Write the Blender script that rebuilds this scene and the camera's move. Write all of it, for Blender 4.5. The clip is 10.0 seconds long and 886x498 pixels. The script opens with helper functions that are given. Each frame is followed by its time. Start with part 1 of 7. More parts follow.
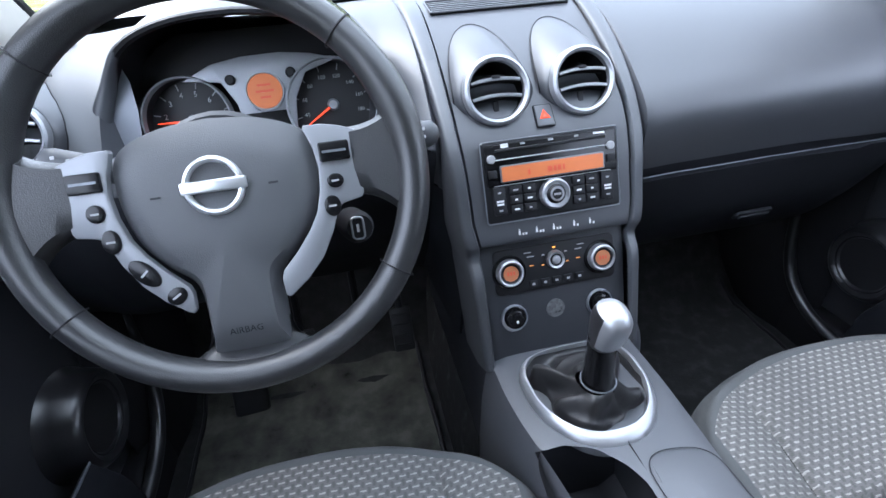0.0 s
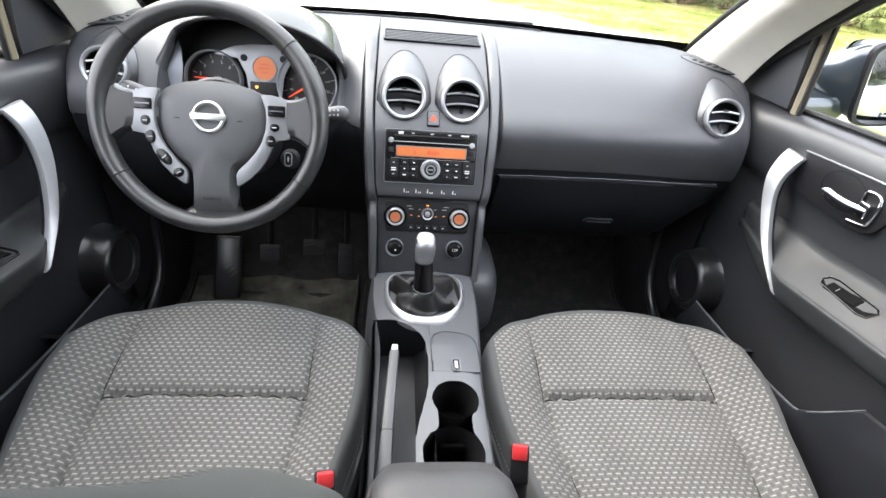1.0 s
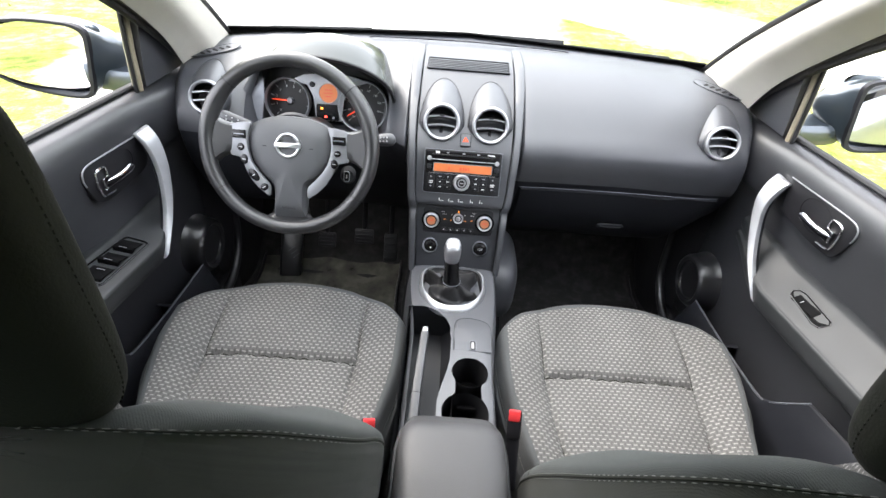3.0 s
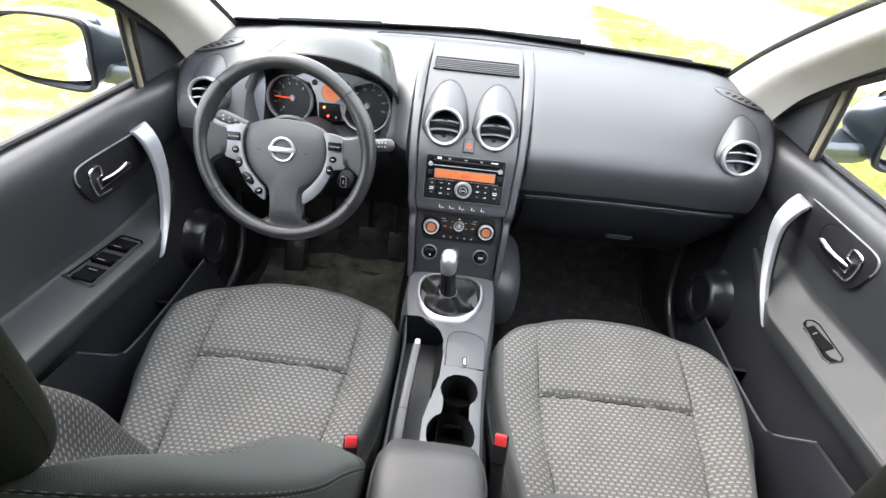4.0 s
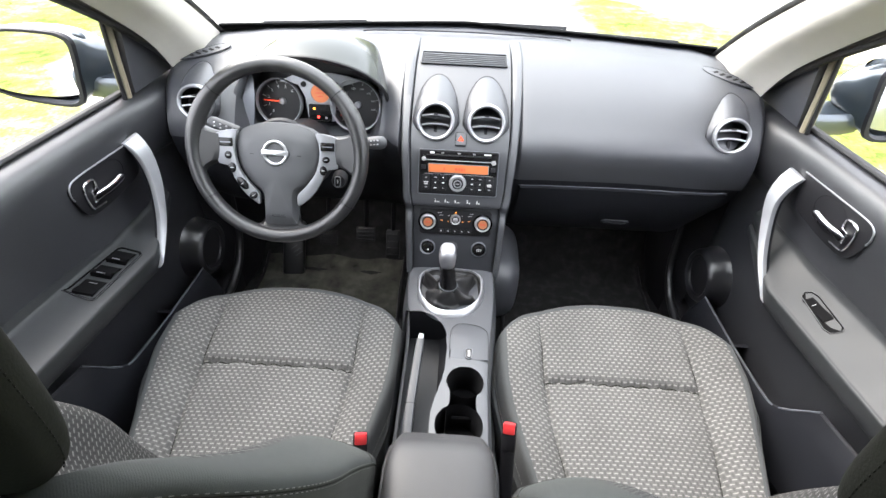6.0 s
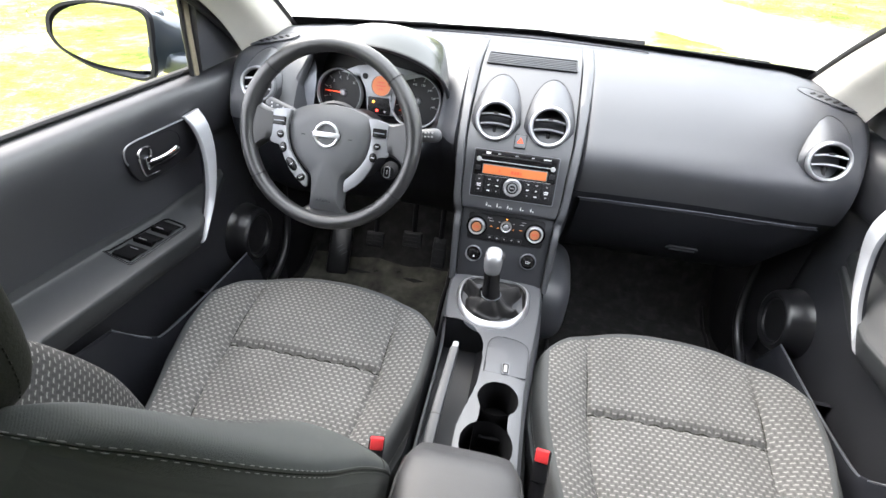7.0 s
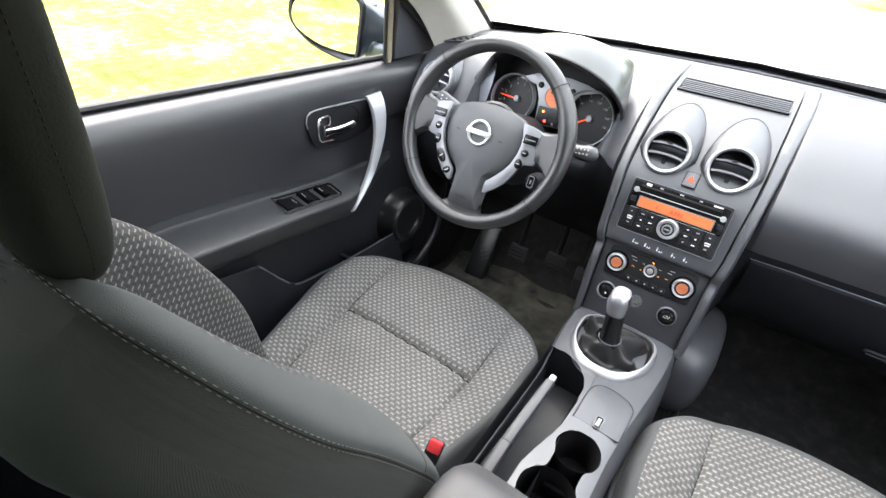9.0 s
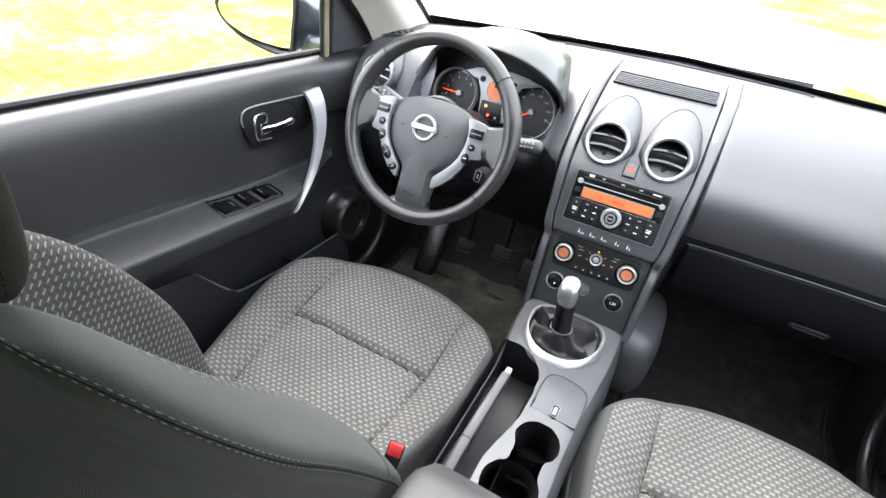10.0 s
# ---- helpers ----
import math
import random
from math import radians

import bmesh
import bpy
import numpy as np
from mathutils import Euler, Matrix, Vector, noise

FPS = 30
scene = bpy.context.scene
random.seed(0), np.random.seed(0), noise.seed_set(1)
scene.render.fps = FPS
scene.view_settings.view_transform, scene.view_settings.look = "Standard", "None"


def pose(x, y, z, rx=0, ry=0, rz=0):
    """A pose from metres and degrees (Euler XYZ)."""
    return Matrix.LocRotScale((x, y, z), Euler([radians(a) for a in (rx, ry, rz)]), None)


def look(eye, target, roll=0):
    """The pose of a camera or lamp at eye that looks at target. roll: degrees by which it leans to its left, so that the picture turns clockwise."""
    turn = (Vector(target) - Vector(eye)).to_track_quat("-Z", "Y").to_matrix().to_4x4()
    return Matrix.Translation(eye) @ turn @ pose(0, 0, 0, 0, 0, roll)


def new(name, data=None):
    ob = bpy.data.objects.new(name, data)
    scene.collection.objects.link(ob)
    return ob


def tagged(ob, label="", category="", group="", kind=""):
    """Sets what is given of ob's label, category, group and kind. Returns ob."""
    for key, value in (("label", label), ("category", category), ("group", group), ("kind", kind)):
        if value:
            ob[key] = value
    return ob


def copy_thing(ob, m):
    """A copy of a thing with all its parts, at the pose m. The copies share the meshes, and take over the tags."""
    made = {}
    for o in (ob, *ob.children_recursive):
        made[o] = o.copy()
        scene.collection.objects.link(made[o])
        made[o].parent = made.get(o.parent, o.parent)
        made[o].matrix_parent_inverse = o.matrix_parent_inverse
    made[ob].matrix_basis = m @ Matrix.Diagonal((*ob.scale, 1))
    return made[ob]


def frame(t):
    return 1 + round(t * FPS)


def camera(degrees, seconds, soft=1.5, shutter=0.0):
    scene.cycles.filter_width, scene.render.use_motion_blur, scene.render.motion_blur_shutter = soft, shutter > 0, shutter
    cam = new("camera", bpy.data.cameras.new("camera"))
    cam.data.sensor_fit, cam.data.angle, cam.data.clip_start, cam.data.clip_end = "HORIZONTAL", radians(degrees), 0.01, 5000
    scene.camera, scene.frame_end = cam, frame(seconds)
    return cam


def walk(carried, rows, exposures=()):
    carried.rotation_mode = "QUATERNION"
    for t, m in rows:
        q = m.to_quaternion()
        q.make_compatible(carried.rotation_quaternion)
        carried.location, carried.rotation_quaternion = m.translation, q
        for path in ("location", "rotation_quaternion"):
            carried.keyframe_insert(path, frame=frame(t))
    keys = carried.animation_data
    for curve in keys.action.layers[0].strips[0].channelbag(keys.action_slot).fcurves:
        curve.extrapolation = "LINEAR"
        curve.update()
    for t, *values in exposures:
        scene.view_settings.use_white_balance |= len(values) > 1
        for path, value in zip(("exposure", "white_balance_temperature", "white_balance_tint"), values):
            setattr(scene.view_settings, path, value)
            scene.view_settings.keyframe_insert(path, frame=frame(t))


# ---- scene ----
cam = camera(83.5, 10.0)
PATH = [
    (0, (-0.251, 0.06, 1.195), (0.045, 1.718, 0.117), -4.1),
    (0.5, (-0.17, -0.116, 1.232), (-0.01, 1.629, 0.267), -3.8),
    (1, (-0.07, -0.317, 1.316), (0.132, 1.343, 0.219), 6.0),
    (1.5, (-0.074, -0.422, 1.416), (0.1, 1.215, 0.28), 3.6),
    (2, (-0.054, -0.452, 1.462), (0.074, 1.178, 0.31), 5.1),
    (2.5, (-0.063, -0.475, 1.474), (0.018, 1.145, 0.304), 4.9),
    (4, (-0.003, -0.388, 1.523), (-0.051, 1.162, 0.26), 5.4),
    (4.5, (0.0, -0.388, 1.519), (-0.053, 1.165, 0.259), 4.7),
    (5, (-0.003, -0.391, 1.521), (-0.056, 1.156, 0.254), 3.5),
    (6.5, (-0.002, -0.395, 1.519), (-0.049, 1.147, 0.246), 1.8),
    (7, (0.011, -0.373, 1.434), (-0.243, 1.214, 0.244), 3.7),
    (7.5, (0.059, -0.315, 1.337), (-0.524, 1.367, 0.425), 10.8),
    (8, (0.076, -0.325, 1.39), (-0.667, 1.049, 0.141), 9.7),
    (8.5, (0.085, -0.314, 1.409), (-0.779, 1.033, 0.21), 5.1),
    (9, (0.089, -0.32, 1.403), (-0.798, 1.038, 0.233), 4.4),
    (9.5, (0.087, -0.317, 1.405), (-0.798, 1.037, 0.229), 4.6),
    (10, (0.072, -0.315, 1.396), (-0.619, 1.155, 0.23), 6.5),
]
walk(cam, [(t, look(eye, target, roll)) for t, eye, target, roll in PATH], [(0, 2.28, 5600, 12), (0.25, 2.50, 5860, 12), (0.5, 2.82, 6360, 12), (0.9, 2.56, 6620, 12), (2.5, 2.56, 6620, 12), (4.5, 2.60, 6620, 12), (7.0, 2.70, 6620, 12), (8.0, 2.40, 6620, 12), (8.7, 2.70, 6620, 12), (10, 2.80, 6620, 12)])

# ---- light ----
world = bpy.data.worlds.new("overcast_sky")
scene.world = world
world.use_nodes = True
wn = world.node_tree.nodes
wn.clear()
sky = wn.new("ShaderNodeTexSky")
sky.sky_type, sky.sun_disc = "NISHITA", False
sky.sun_elevation, sky.sun_rotation = radians(52), radians(308)
sky.air_density, sky.dust_density, sky.ozone_density = 1.0, 3.5, 1.0
hazy = wn.new("ShaderNodeMix")
hazy.data_type = "RGBA"
hazy.inputs["Factor"].default_value = 0.72
hazy.inputs["B"].default_value = (9.0, 9.3, 9.8, 1)
bg = wn.new("ShaderNodeBackground")
bg.inputs["Strength"].default_value = 0.15
wout = wn.new("ShaderNodeOutputWorld")
wl = world.node_tree.links
wl.new(sky.outputs["Color"], hazy.inputs["A"])
wl.new(hazy.outputs["Result"], bg.inputs["Color"])
wl.new(bg.outputs["Background"], wout.inputs["Surface"])

sun = new("sun", bpy.data.lights.new("sun", "SUN"))
sun.data.energy, sun.data.angle, sun.data.color = 0.85, radians(40), (1.0, 0.96, 0.90)
sun.matrix_world = look((-8, 6.65, 13.9), (0, 0.4, 0.8))


# ---- mesh helpers ----
def spline(pts, n):
    """n points along a smooth curve through pts."""
    p = np.array(pts, float)
    m = len(p)
    if m == 2:
        return [tuple(p[0] + (p[1] - p[0]) * i / (n - 1)) for i in range(n)]
    out = []
    for i in range(n):
        t = i / (n - 1) * (m - 1)
        k = min(int(t), m - 2)
        f = t - k
        a, b, c, d = p[max(k - 1, 0)], p[k], p[k + 1], p[min(k + 2, m - 1)]
        out.append(tuple(0.5 * (2 * b + (c - a) * f + (2 * a - 5 * b + 4 * c - d) * f * f + (3 * b - a - 3 * c + d) * f ** 3)))
    return out


def ease(a, b, t):
    t = min(max((t - a) / (b - a), 0.0), 1.0)
    return t * t * (3 - 2 * t)


def grid(rows, close_u=False, close_v=False, cap=False, uv=None):
    """A sheet through rows of points."""
    bm = bmesh.new()
    vs = [[bm.verts.new(p) for p in r] for r in rows]
    nv, nu = len(rows), len(rows[0])
    lay = bm.loops.layers.uv.new("uv") if uv else None
    for j in range(nv if close_v else nv - 1):
        for i in range(nu if close_u else nu - 1):
            j1, i1 = (j + 1) % nv, (i + 1) % nu
            f = bm.faces.new((vs[j][i], vs[j][i1], vs[j1][i1], vs[j1][i]))
            if uv:
                for lp, (a, b) in zip(f.loops, ((j, i), (j, i1), (j1, i1), (j1, i))):
                    lp[lay].uv = uv[a][b]
    if cap:
        for r in (vs[0], vs[-1]):
            c = bm.verts.new(sum((v.co for v in r), Vector()) / len(r))
            for i in range(nu if close_u else nu - 1):
                bm.faces.new((r[i], r[(i + 1) % nu], c))
    return bm


def block(w, d, h, bevel=0.003, seg=2, at=(0, 0, 0)):
    """A box with rounded edges, centred at a point."""
    bm = bmesh.new()
    bmesh.ops.create_cube(bm, size=1, matrix=Matrix.Translation(at) @ Matrix.Diagonal((w, d, h, 1)))
    if bevel:
        bmesh.ops.bevel(bm, geom=bm.edges[:], offset=bevel, segments=seg, profile=0.5, affect="EDGES")
    return bm


def turned(profile, n=40, cap=False):
    """A lathe shape about z from (radius, height) pairs."""
    rows = [[(r * math.cos(2 * math.pi * i / n), r * math.sin(2 * math.pi * i / n), z) for i in range(n)] for r, z in profile]
    return grid(rows, close_u=True, cap=cap)


def tube(pts, radius, n=10, closed=False, flat=1.0, cap=True):
    """A round bar along points; radius may be a list; flat squeezes it along its second axis."""
    rows = []
    m = len(pts)
    prev = None
    for i in range(m):
        p = Vector(pts[i])
        a = Vector(pts[(i - 1) % m] if closed or i > 0 else pts[0])
        b = Vector(pts[(i + 1) % m] if closed or i < m - 1 else pts[-1])
        t = (b - a).normalized()
        if prev is None:
            side = t.cross(Vector((0, 0, 1)) if abs(t.z) < 0.9 else Vector((1, 0, 0))).normalized()
        else:
            side = (prev - t * prev.dot(t)).normalized()
        prev = side
        up = side.cross(t)
        r = radius[i] if isinstance(radius, (list, tuple)) else radius
        rows.append([p + side * (r * math.cos(2 * math.pi * k / n)) + up * (r * flat * math.sin(2 * math.pi * k / n)) for k in range(n)])
    return grid(rows, close_u=True, close_v=closed, cap=cap and not closed)


def plate(outline, thick, bevel=0.0, seg=2):
    """A flat plate with the given outline in x and y, its front at z = thick."""
    bm = bmesh.new()
    f = bm.faces.new([bm.verts.new((x, y, 0)) for x, y in outline])
    r = bmesh.ops.extrude_face_region(bm, geom=[f])
    top = [e for e in r["geom"] if isinstance(e, bmesh.types.BMVert)]
    bmesh.ops.translate(bm, vec=(0, 0, thick), verts=top)
    bmesh.ops.recalc_face_normals(bm, faces=bm.faces[:])
    if bevel:
        es = [e for e in bm.edges if all(v in set(top) for v in e.verts)]
        bmesh.ops.bevel(bm, geom=es, offset=bevel, segments=seg, profile=0.5, affect="EDGES")
    return bm


def rounded(w, h, r, n=5, cx=0.0, cy=0.0):
    """Outline of a rectangle with round corners."""
    out = []
    for k, (sx, sy) in enumerate(((1, 1), (-1, 1), (-1, -1), (1, -1))):
        for i in range(n + 1):
            a = math.pi / 2 * (k + i / n)
            out.append((cx + sx * (w / 2 - r) + r * math.cos(a), cy + sy * (h / 2 - r) + r * math.sin(a)))
    return out


def moved(bm, m):
    bm.transform(m)
    return bm


def merge(*bms):
    """Several shapes as one mesh."""
    out = bmesh.new()
    for b in bms:
        me = bpy.data.meshes.new("tmp")
        b.to_mesh(me)
        b.free()
        out.from_mesh(me)
        bpy.data.meshes.remove(me)
    return out


def frame_at(o, up, normal):
    """A pose whose z is the normal and whose y runs towards up."""
    z = Vector(normal).normalized()
    x = Vector(up).cross(z).normalized()
    y = z.cross(x)
    m = Matrix((x, y, z)).transposed().to_4x4()
    m.translation = Vector(o)
    return m


def part(name, bm, material, parent=None, label="", smooth=True, angle=40, recalc=True):
    """One mesh object under a thing or under a part."""
    if recalc:
        bmesh.ops.recalc_face_normals(bm, faces=bm.faces[:])
    me = bpy.data.meshes.new(name)
    bm.to_mesh(me)
    bm.free()
    me.materials.append(material)
    if smooth:
        me.shade_smooth()
        me.set_sharp_from_angle(angle=radians(angle))
    ob = new(name, me)
    if parent is not None:
        ob.parent = parent
        base = Matrix.Translation(parent.location)
        ob.matrix_parent_inverse = base.inverted()
    if label:
        tagged(ob, label)
    return ob


def thing(name, at, label, category, group="", kind=""):
    """An empty at a thing's base that carries its parts."""
    ob = new(name)
    ob.empty_display_size = 0.05
    ob.location = at
    return tagged(ob, label, category, group, kind)


def lettering(name, words, size, m, material, parent, depth=0.0004, label=""):
    cu = bpy.data.curves.new(name, "FONT")
    cu.body, cu.size, cu.extrude, cu.align_x, cu.align_y = words, size, depth, "CENTER", "CENTER"
    cu.resolution_u = 2
    tmp = bpy.data.objects.new("tmp_text", cu)
    scene.collection.objects.link(tmp)
    me = bpy.data.meshes.new_from_object(tmp.evaluated_get(bpy.context.evaluated_depsgraph_get()))
    bpy.data.objects.remove(tmp)
    bpy.data.curves.remove(cu)
    bm = bmesh.new()
    bm.from_mesh(me)
    bpy.data.meshes.remove(me)
    return part(name, moved(bm, m), material, parent, label, smooth=False)


# ---- materials ----
def mat(name, colour, rough=0.5, metal=0.0, spec=0.5, coat=0.0, grain=0.0, grain_size=0.0015, vary=0.12, vary_size=0.08, sheen=0.0, kind="noise"):
    """A surface with fine relief and soft uneven colour and gloss, at real size."""
    m = bpy.data.materials.new(name)
    m.use_nodes = True
    nt = m.node_tree
    n, l = nt.nodes, nt.links
    b = n["Principled BSDF"]
    b.inputs["Roughness"].default_value = rough
    b.inputs["Metallic"].default_value = metal
    b.inputs["Specular IOR Level"].default_value = spec
    b.inputs["Coat Weight"].default_value = coat
    b.inputs["Coat Roughness"].default_value = 0.08
    b.inputs["Sheen Weight"].default_value = sheen
    b.inputs["Sheen Roughness"].default_value = 0.5
    geo = n.new("ShaderNodeNewGeometry")
    big = n.new("ShaderNodeTexNoise")
    big.inputs["Scale"].default_value = 1 / vary_size
    big.inputs["Detail"].default_value = 5
    l.new(geo.outputs["Position"], big.inputs["Vector"])
    ramp = n.new("ShaderNodeMapRange")
    ramp.inputs["From Min"].default_value, ramp.inputs["From Max"].default_value = 0.3, 0.7
    ramp.inputs["To Min"].default_value, ramp.inputs["To Max"].default_value = 1 - vary, 1 + vary
    l.new(big.outputs["Fac"], ramp.inputs["Value"])
    mul = n.new("ShaderNodeVectorMath")
    mul.operation = "SCALE"
    mul.inputs[0].default_value = colour
    l.new(ramp.outputs["Result"], mul.inputs["Scale"])
    l.new(mul.outputs["Vector"], b.inputs["Base Color"])
    gl = n.new("ShaderNodeMath")
    gl.operation = "MULTIPLY"
    gl.inputs[1].default_value = rough
    l.new(ramp.outputs["Result"], gl.inputs[0])
    l.new(gl.outputs["Value"], b.inputs["Roughness"])
    if grain:
        fine = n.new("ShaderNodeTexVoronoi" if kind == "leather" else "ShaderNodeTexNoise")
        fine.inputs["Scale"].default_value = 1 / grain_size
        l.new(geo.outputs["Position"], fine.inputs["Vector"])
        bump = n.new("ShaderNodeBump")
        bump.inputs["Strength"].default_value = grain
        bump.inputs["Distance"].default_value = grain_size * 0.3
        l.new(fine.outputs["Distance" if kind == "leather" else "Fac"], bump.inputs["Height"])
        l.new(bump.outputs["Normal"], b.inputs["Normal"])
    return m


def woven(name, base, light, dash):
    """Seat cloth: a knit with short light dashes in staggered rows, or a fine twill; uv in metres."""
    m = bpy.data.materials.new(name)
    m.use_nodes = True
    nt = m.node_tree
    n, l = nt.nodes, nt.links
    b = n["Principled BSDF"]
    b.inputs["Roughness"].default_value = 0.85
    b.inputs["Specular IOR Level"].default_value = 0.25
    b.inputs["Sheen Weight"].default_value = 0.04

    def mth(op, a, c=None):
        x = n.new("ShaderNodeMath")
        x.operation = op
        for k, v in enumerate((a, c)):
            if v is None:
                continue
            if isinstance(v, (int, float)):
                x.inputs[k].default_value = v
            else:
                l.new(v, x.inputs[k])
        return x.outputs["Value"]

    uvn = n.new("ShaderNodeUVMap")
    uvn.uv_map = "uv"
    wob = n.new("ShaderNodeTexNoise")
    wob.inputs["Scale"].default_value = 300
    l.new(uvn.outputs["UV"], wob.inputs["Vector"])
    sep = n.new("ShaderNodeSeparateXYZ")
    l.new(uvn.outputs["UV"], sep.inputs["Vector"])
    w = mth("MULTIPLY", mth("SUBTRACT", wob.outputs["Fac"], 0.5), 0.35)
    v = mth("ADD", mth("MULTIPLY", sep.outputs["Y"], 1 / 0.0082), w)
    row = mth("FLOOR", v)
    u = mth("ADD", mth("ADD", mth("MULTIPLY", sep.outputs["X"], 1 / 0.0138), mth("MULTIPLY", row, 0.5)), w)
    fu = mth("ABSOLUTE", mth("SUBTRACT", mth("FRACT", u), 0.5))
    fv = mth("ABSOLUTE", mth("SUBTRACT", mth("FRACT", v), 0.5))
    iu = n.new("ShaderNodeMapRange")
    iu.inputs["From Min"].default_value, iu.inputs["From Max"].default_value = 0.31, 0.22
    l.new(fu, iu.inputs["Value"])
    iv = n.new("ShaderNodeMapRange")
    iv.inputs["From Min"].default_value, iv.inputs["From Max"].default_value = 0.17, 0.08
    l.new(fv, iv.inputs["Value"])
    mask = mth("MULTIPLY", iu.outputs["Result"], iv.outputs["Result"])
    thread = n.new("ShaderNodeTexNoise")
    thread.inputs["Scale"].default_value = 900
    l.new(uvn.outputs["UV"], thread.inputs["Vector"])
    cloud = n.new("ShaderNodeTexNoise")
    cloud.inputs["Scale"].default_value = 9
    cloud.inputs["Detail"].default_value = 4
    l.new(uvn.outputs["UV"], cloud.inputs["Vector"])
    amt = mth("MULTIPLY", mask, mth("ADD", mth("MULTIPLY", thread.outputs["Fac"], 0.9), 0.45)) if dash else mth("MULTIPLY", thread.outputs["Fac"], 0.25)
    mix = n.new("ShaderNodeMix")
    mix.data_type = "RGBA"
    mix.inputs["A"].default_value, mix.inputs["B"].default_value = (*base, 1), (*light, 1)
    l.new(amt, mix.inputs["Factor"])
    tone = n.new("ShaderNodeVectorMath")
    tone.operation = "SCALE"
    gap = n.new("ShaderNodeMapRange")
    gap.inputs["From Min"].default_value, gap.inputs["From Max"].default_value = 0.30, 0.46
    l.new(fu, gap.inputs["Value"])
    dim = mth("SUBTRACT", 1.0, mth("MULTIPLY", gap.outputs["Result"], 0.28 if dash else 0.0))
    deep = n.new("ShaderNodeVectorMath")
    deep.operation = "SCALE"
    l.new(mix.outputs["Result"], deep.inputs[0])
    l.new(dim, deep.inputs["Scale"])
    l.new(deep.outputs["Vector"], tone.inputs[0])
    l.new(mth("ADD", mth("MULTIPLY", cloud.outputs["Fac"], 0.5), 0.75), tone.inputs["Scale"])
    l.new(tone.outputs["Vector"], b.inputs["Base Color"])
    bump = n.new("ShaderNodeBump")
    bump.inputs["Strength"].default_value, bump.inputs["Distance"].default_value = 0.6, 0.0012
    weave = mth("ADD", mth("MULTIPLY", mth("SINE", mth("MULTIPLY", mth("ADD", sep.outputs["X"], sep.outputs["Y"]), 2400)), 0.12 if dash else 0.05), mth("MULTIPLY", thread.outputs["Fac"], 0.5))
    l.new(mth("ADD", weave, mask) if dash else weave, bump.inputs["Height"])
    l.new(bump.outputs["Normal"], b.inputs["Normal"])
    return m


def glow(name, colour, strength):
    m = mat(name, colour, 0.3)
    b = m.node_tree.nodes["Principled BSDF"]
    b.inputs["Emission Color"].default_value = (*colour, 1)
    b.inputs["Emission Strength"].default_value = strength
    return m


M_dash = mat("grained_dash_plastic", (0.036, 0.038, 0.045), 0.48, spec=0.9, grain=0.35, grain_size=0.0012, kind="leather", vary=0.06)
M_dash_low = mat("dark_and_shaded_grained_plastic", (0.015, 0.016, 0.020), 0.55, spec=0.22, grain=0.35, grain_size=0.0012, kind="leather", vary=0.08)
M_fascia = mat("satin_grey_plastic", (0.040, 0.042, 0.049), 0.45, spec=0.85, grain=0.1, grain_size=0.0008, vary=0.05)
M_rail = mat("grey_metallic_trim", (0.16, 0.17, 0.19), 0.38, metal=0.35, vary=0.05)
M_console = mat("grey_console_plastic", (0.064, 0.067, 0.075), 0.44, spec=0.7, grain=0.1, grain_size=0.0008, vary=0.05)
M_siderail = mat("smooth_grey_rail_plastic", (0.046, 0.049, 0.056), 0.47, spec=0.85, vary=0.04)
M_grip = mat("grey_lever_plastic", (0.050, 0.052, 0.057), 0.46, vary=0.06)
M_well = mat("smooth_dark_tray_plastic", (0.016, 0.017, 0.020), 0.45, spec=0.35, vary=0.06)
M_insert = mat("satin_silver_insert", (0.235, 0.24, 0.255), 0.42, metal=0.4, vary=0.04, vary_size=0.03)
M_black = mat("black_matt_plastic", (0.010, 0.010, 0.012), 0.5, spec=0.3, grain=0.2, vary=0.1)
M_gloss = mat("black_gloss_plastic", (0.006, 0.006, 0.007), 0.22, spec=0.35, vary=0.05)
M_silver = mat("silver_painted_plastic", (0.38, 0.39, 0.41), 0.40, metal=0.7, vary=0.04, vary_size=0.03)
M_pull = mat("bright_silver_paint", (0.40, 0.41, 0.43), 0.44, metal=0.55, vary=0.04, vary_size=0.03)
M_badge = mat("satin_chrome", (0.75, 0.76, 0.78), 0.3, metal=0.85, vary=0.03)
M_satin = mat("satin_black_plastic", (0.016, 0.016, 0.018), 0.30, spec=0.7, vary=0.08)
M_chrome = mat("bright_chrome", (0.82, 0.83, 0.85), 0.1, metal=1.0, vary=0.03)
M_leather = mat("black_wheel_leather", (0.021, 0.0215, 0.023), 0.34, spec=0.75, grain=0.4, grain_size=0.0011, kind="leather", vary=0.12, vary_size=0.03)
M_hub = mat("grained_airbag_plastic", (0.070, 0.072, 0.077), 0.5, grain=0.4, grain_size=0.001, kind="leather", vary=0.05)
M_boot = mat("soft_black_leather", (0.016, 0.016, 0.017), 0.46, spec=0.5, grain=0.3, grain_size=0.0014, kind="leather", vary=0.2, vary_size=0.02)
M_door = mat("dark_door_plastic", (0.021, 0.022, 0.026), 0.44, spec=1.0, grain=0.35, grain_size=0.0013, kind="leather", vary=0.07)
M_armpad = mat("grey_door_armrest_plastic", (0.0205, 0.0225, 0.0245), 0.5, grain=0.35, grain_size=0.0013, kind="leather", vary=0.1)
M_vinyl = mat("armrest_vinyl", (0.046, 0.046, 0.048), 0.48, spec=0.45, grain=0.35, grain_size=0.0013, kind="leather", vary=0.1)
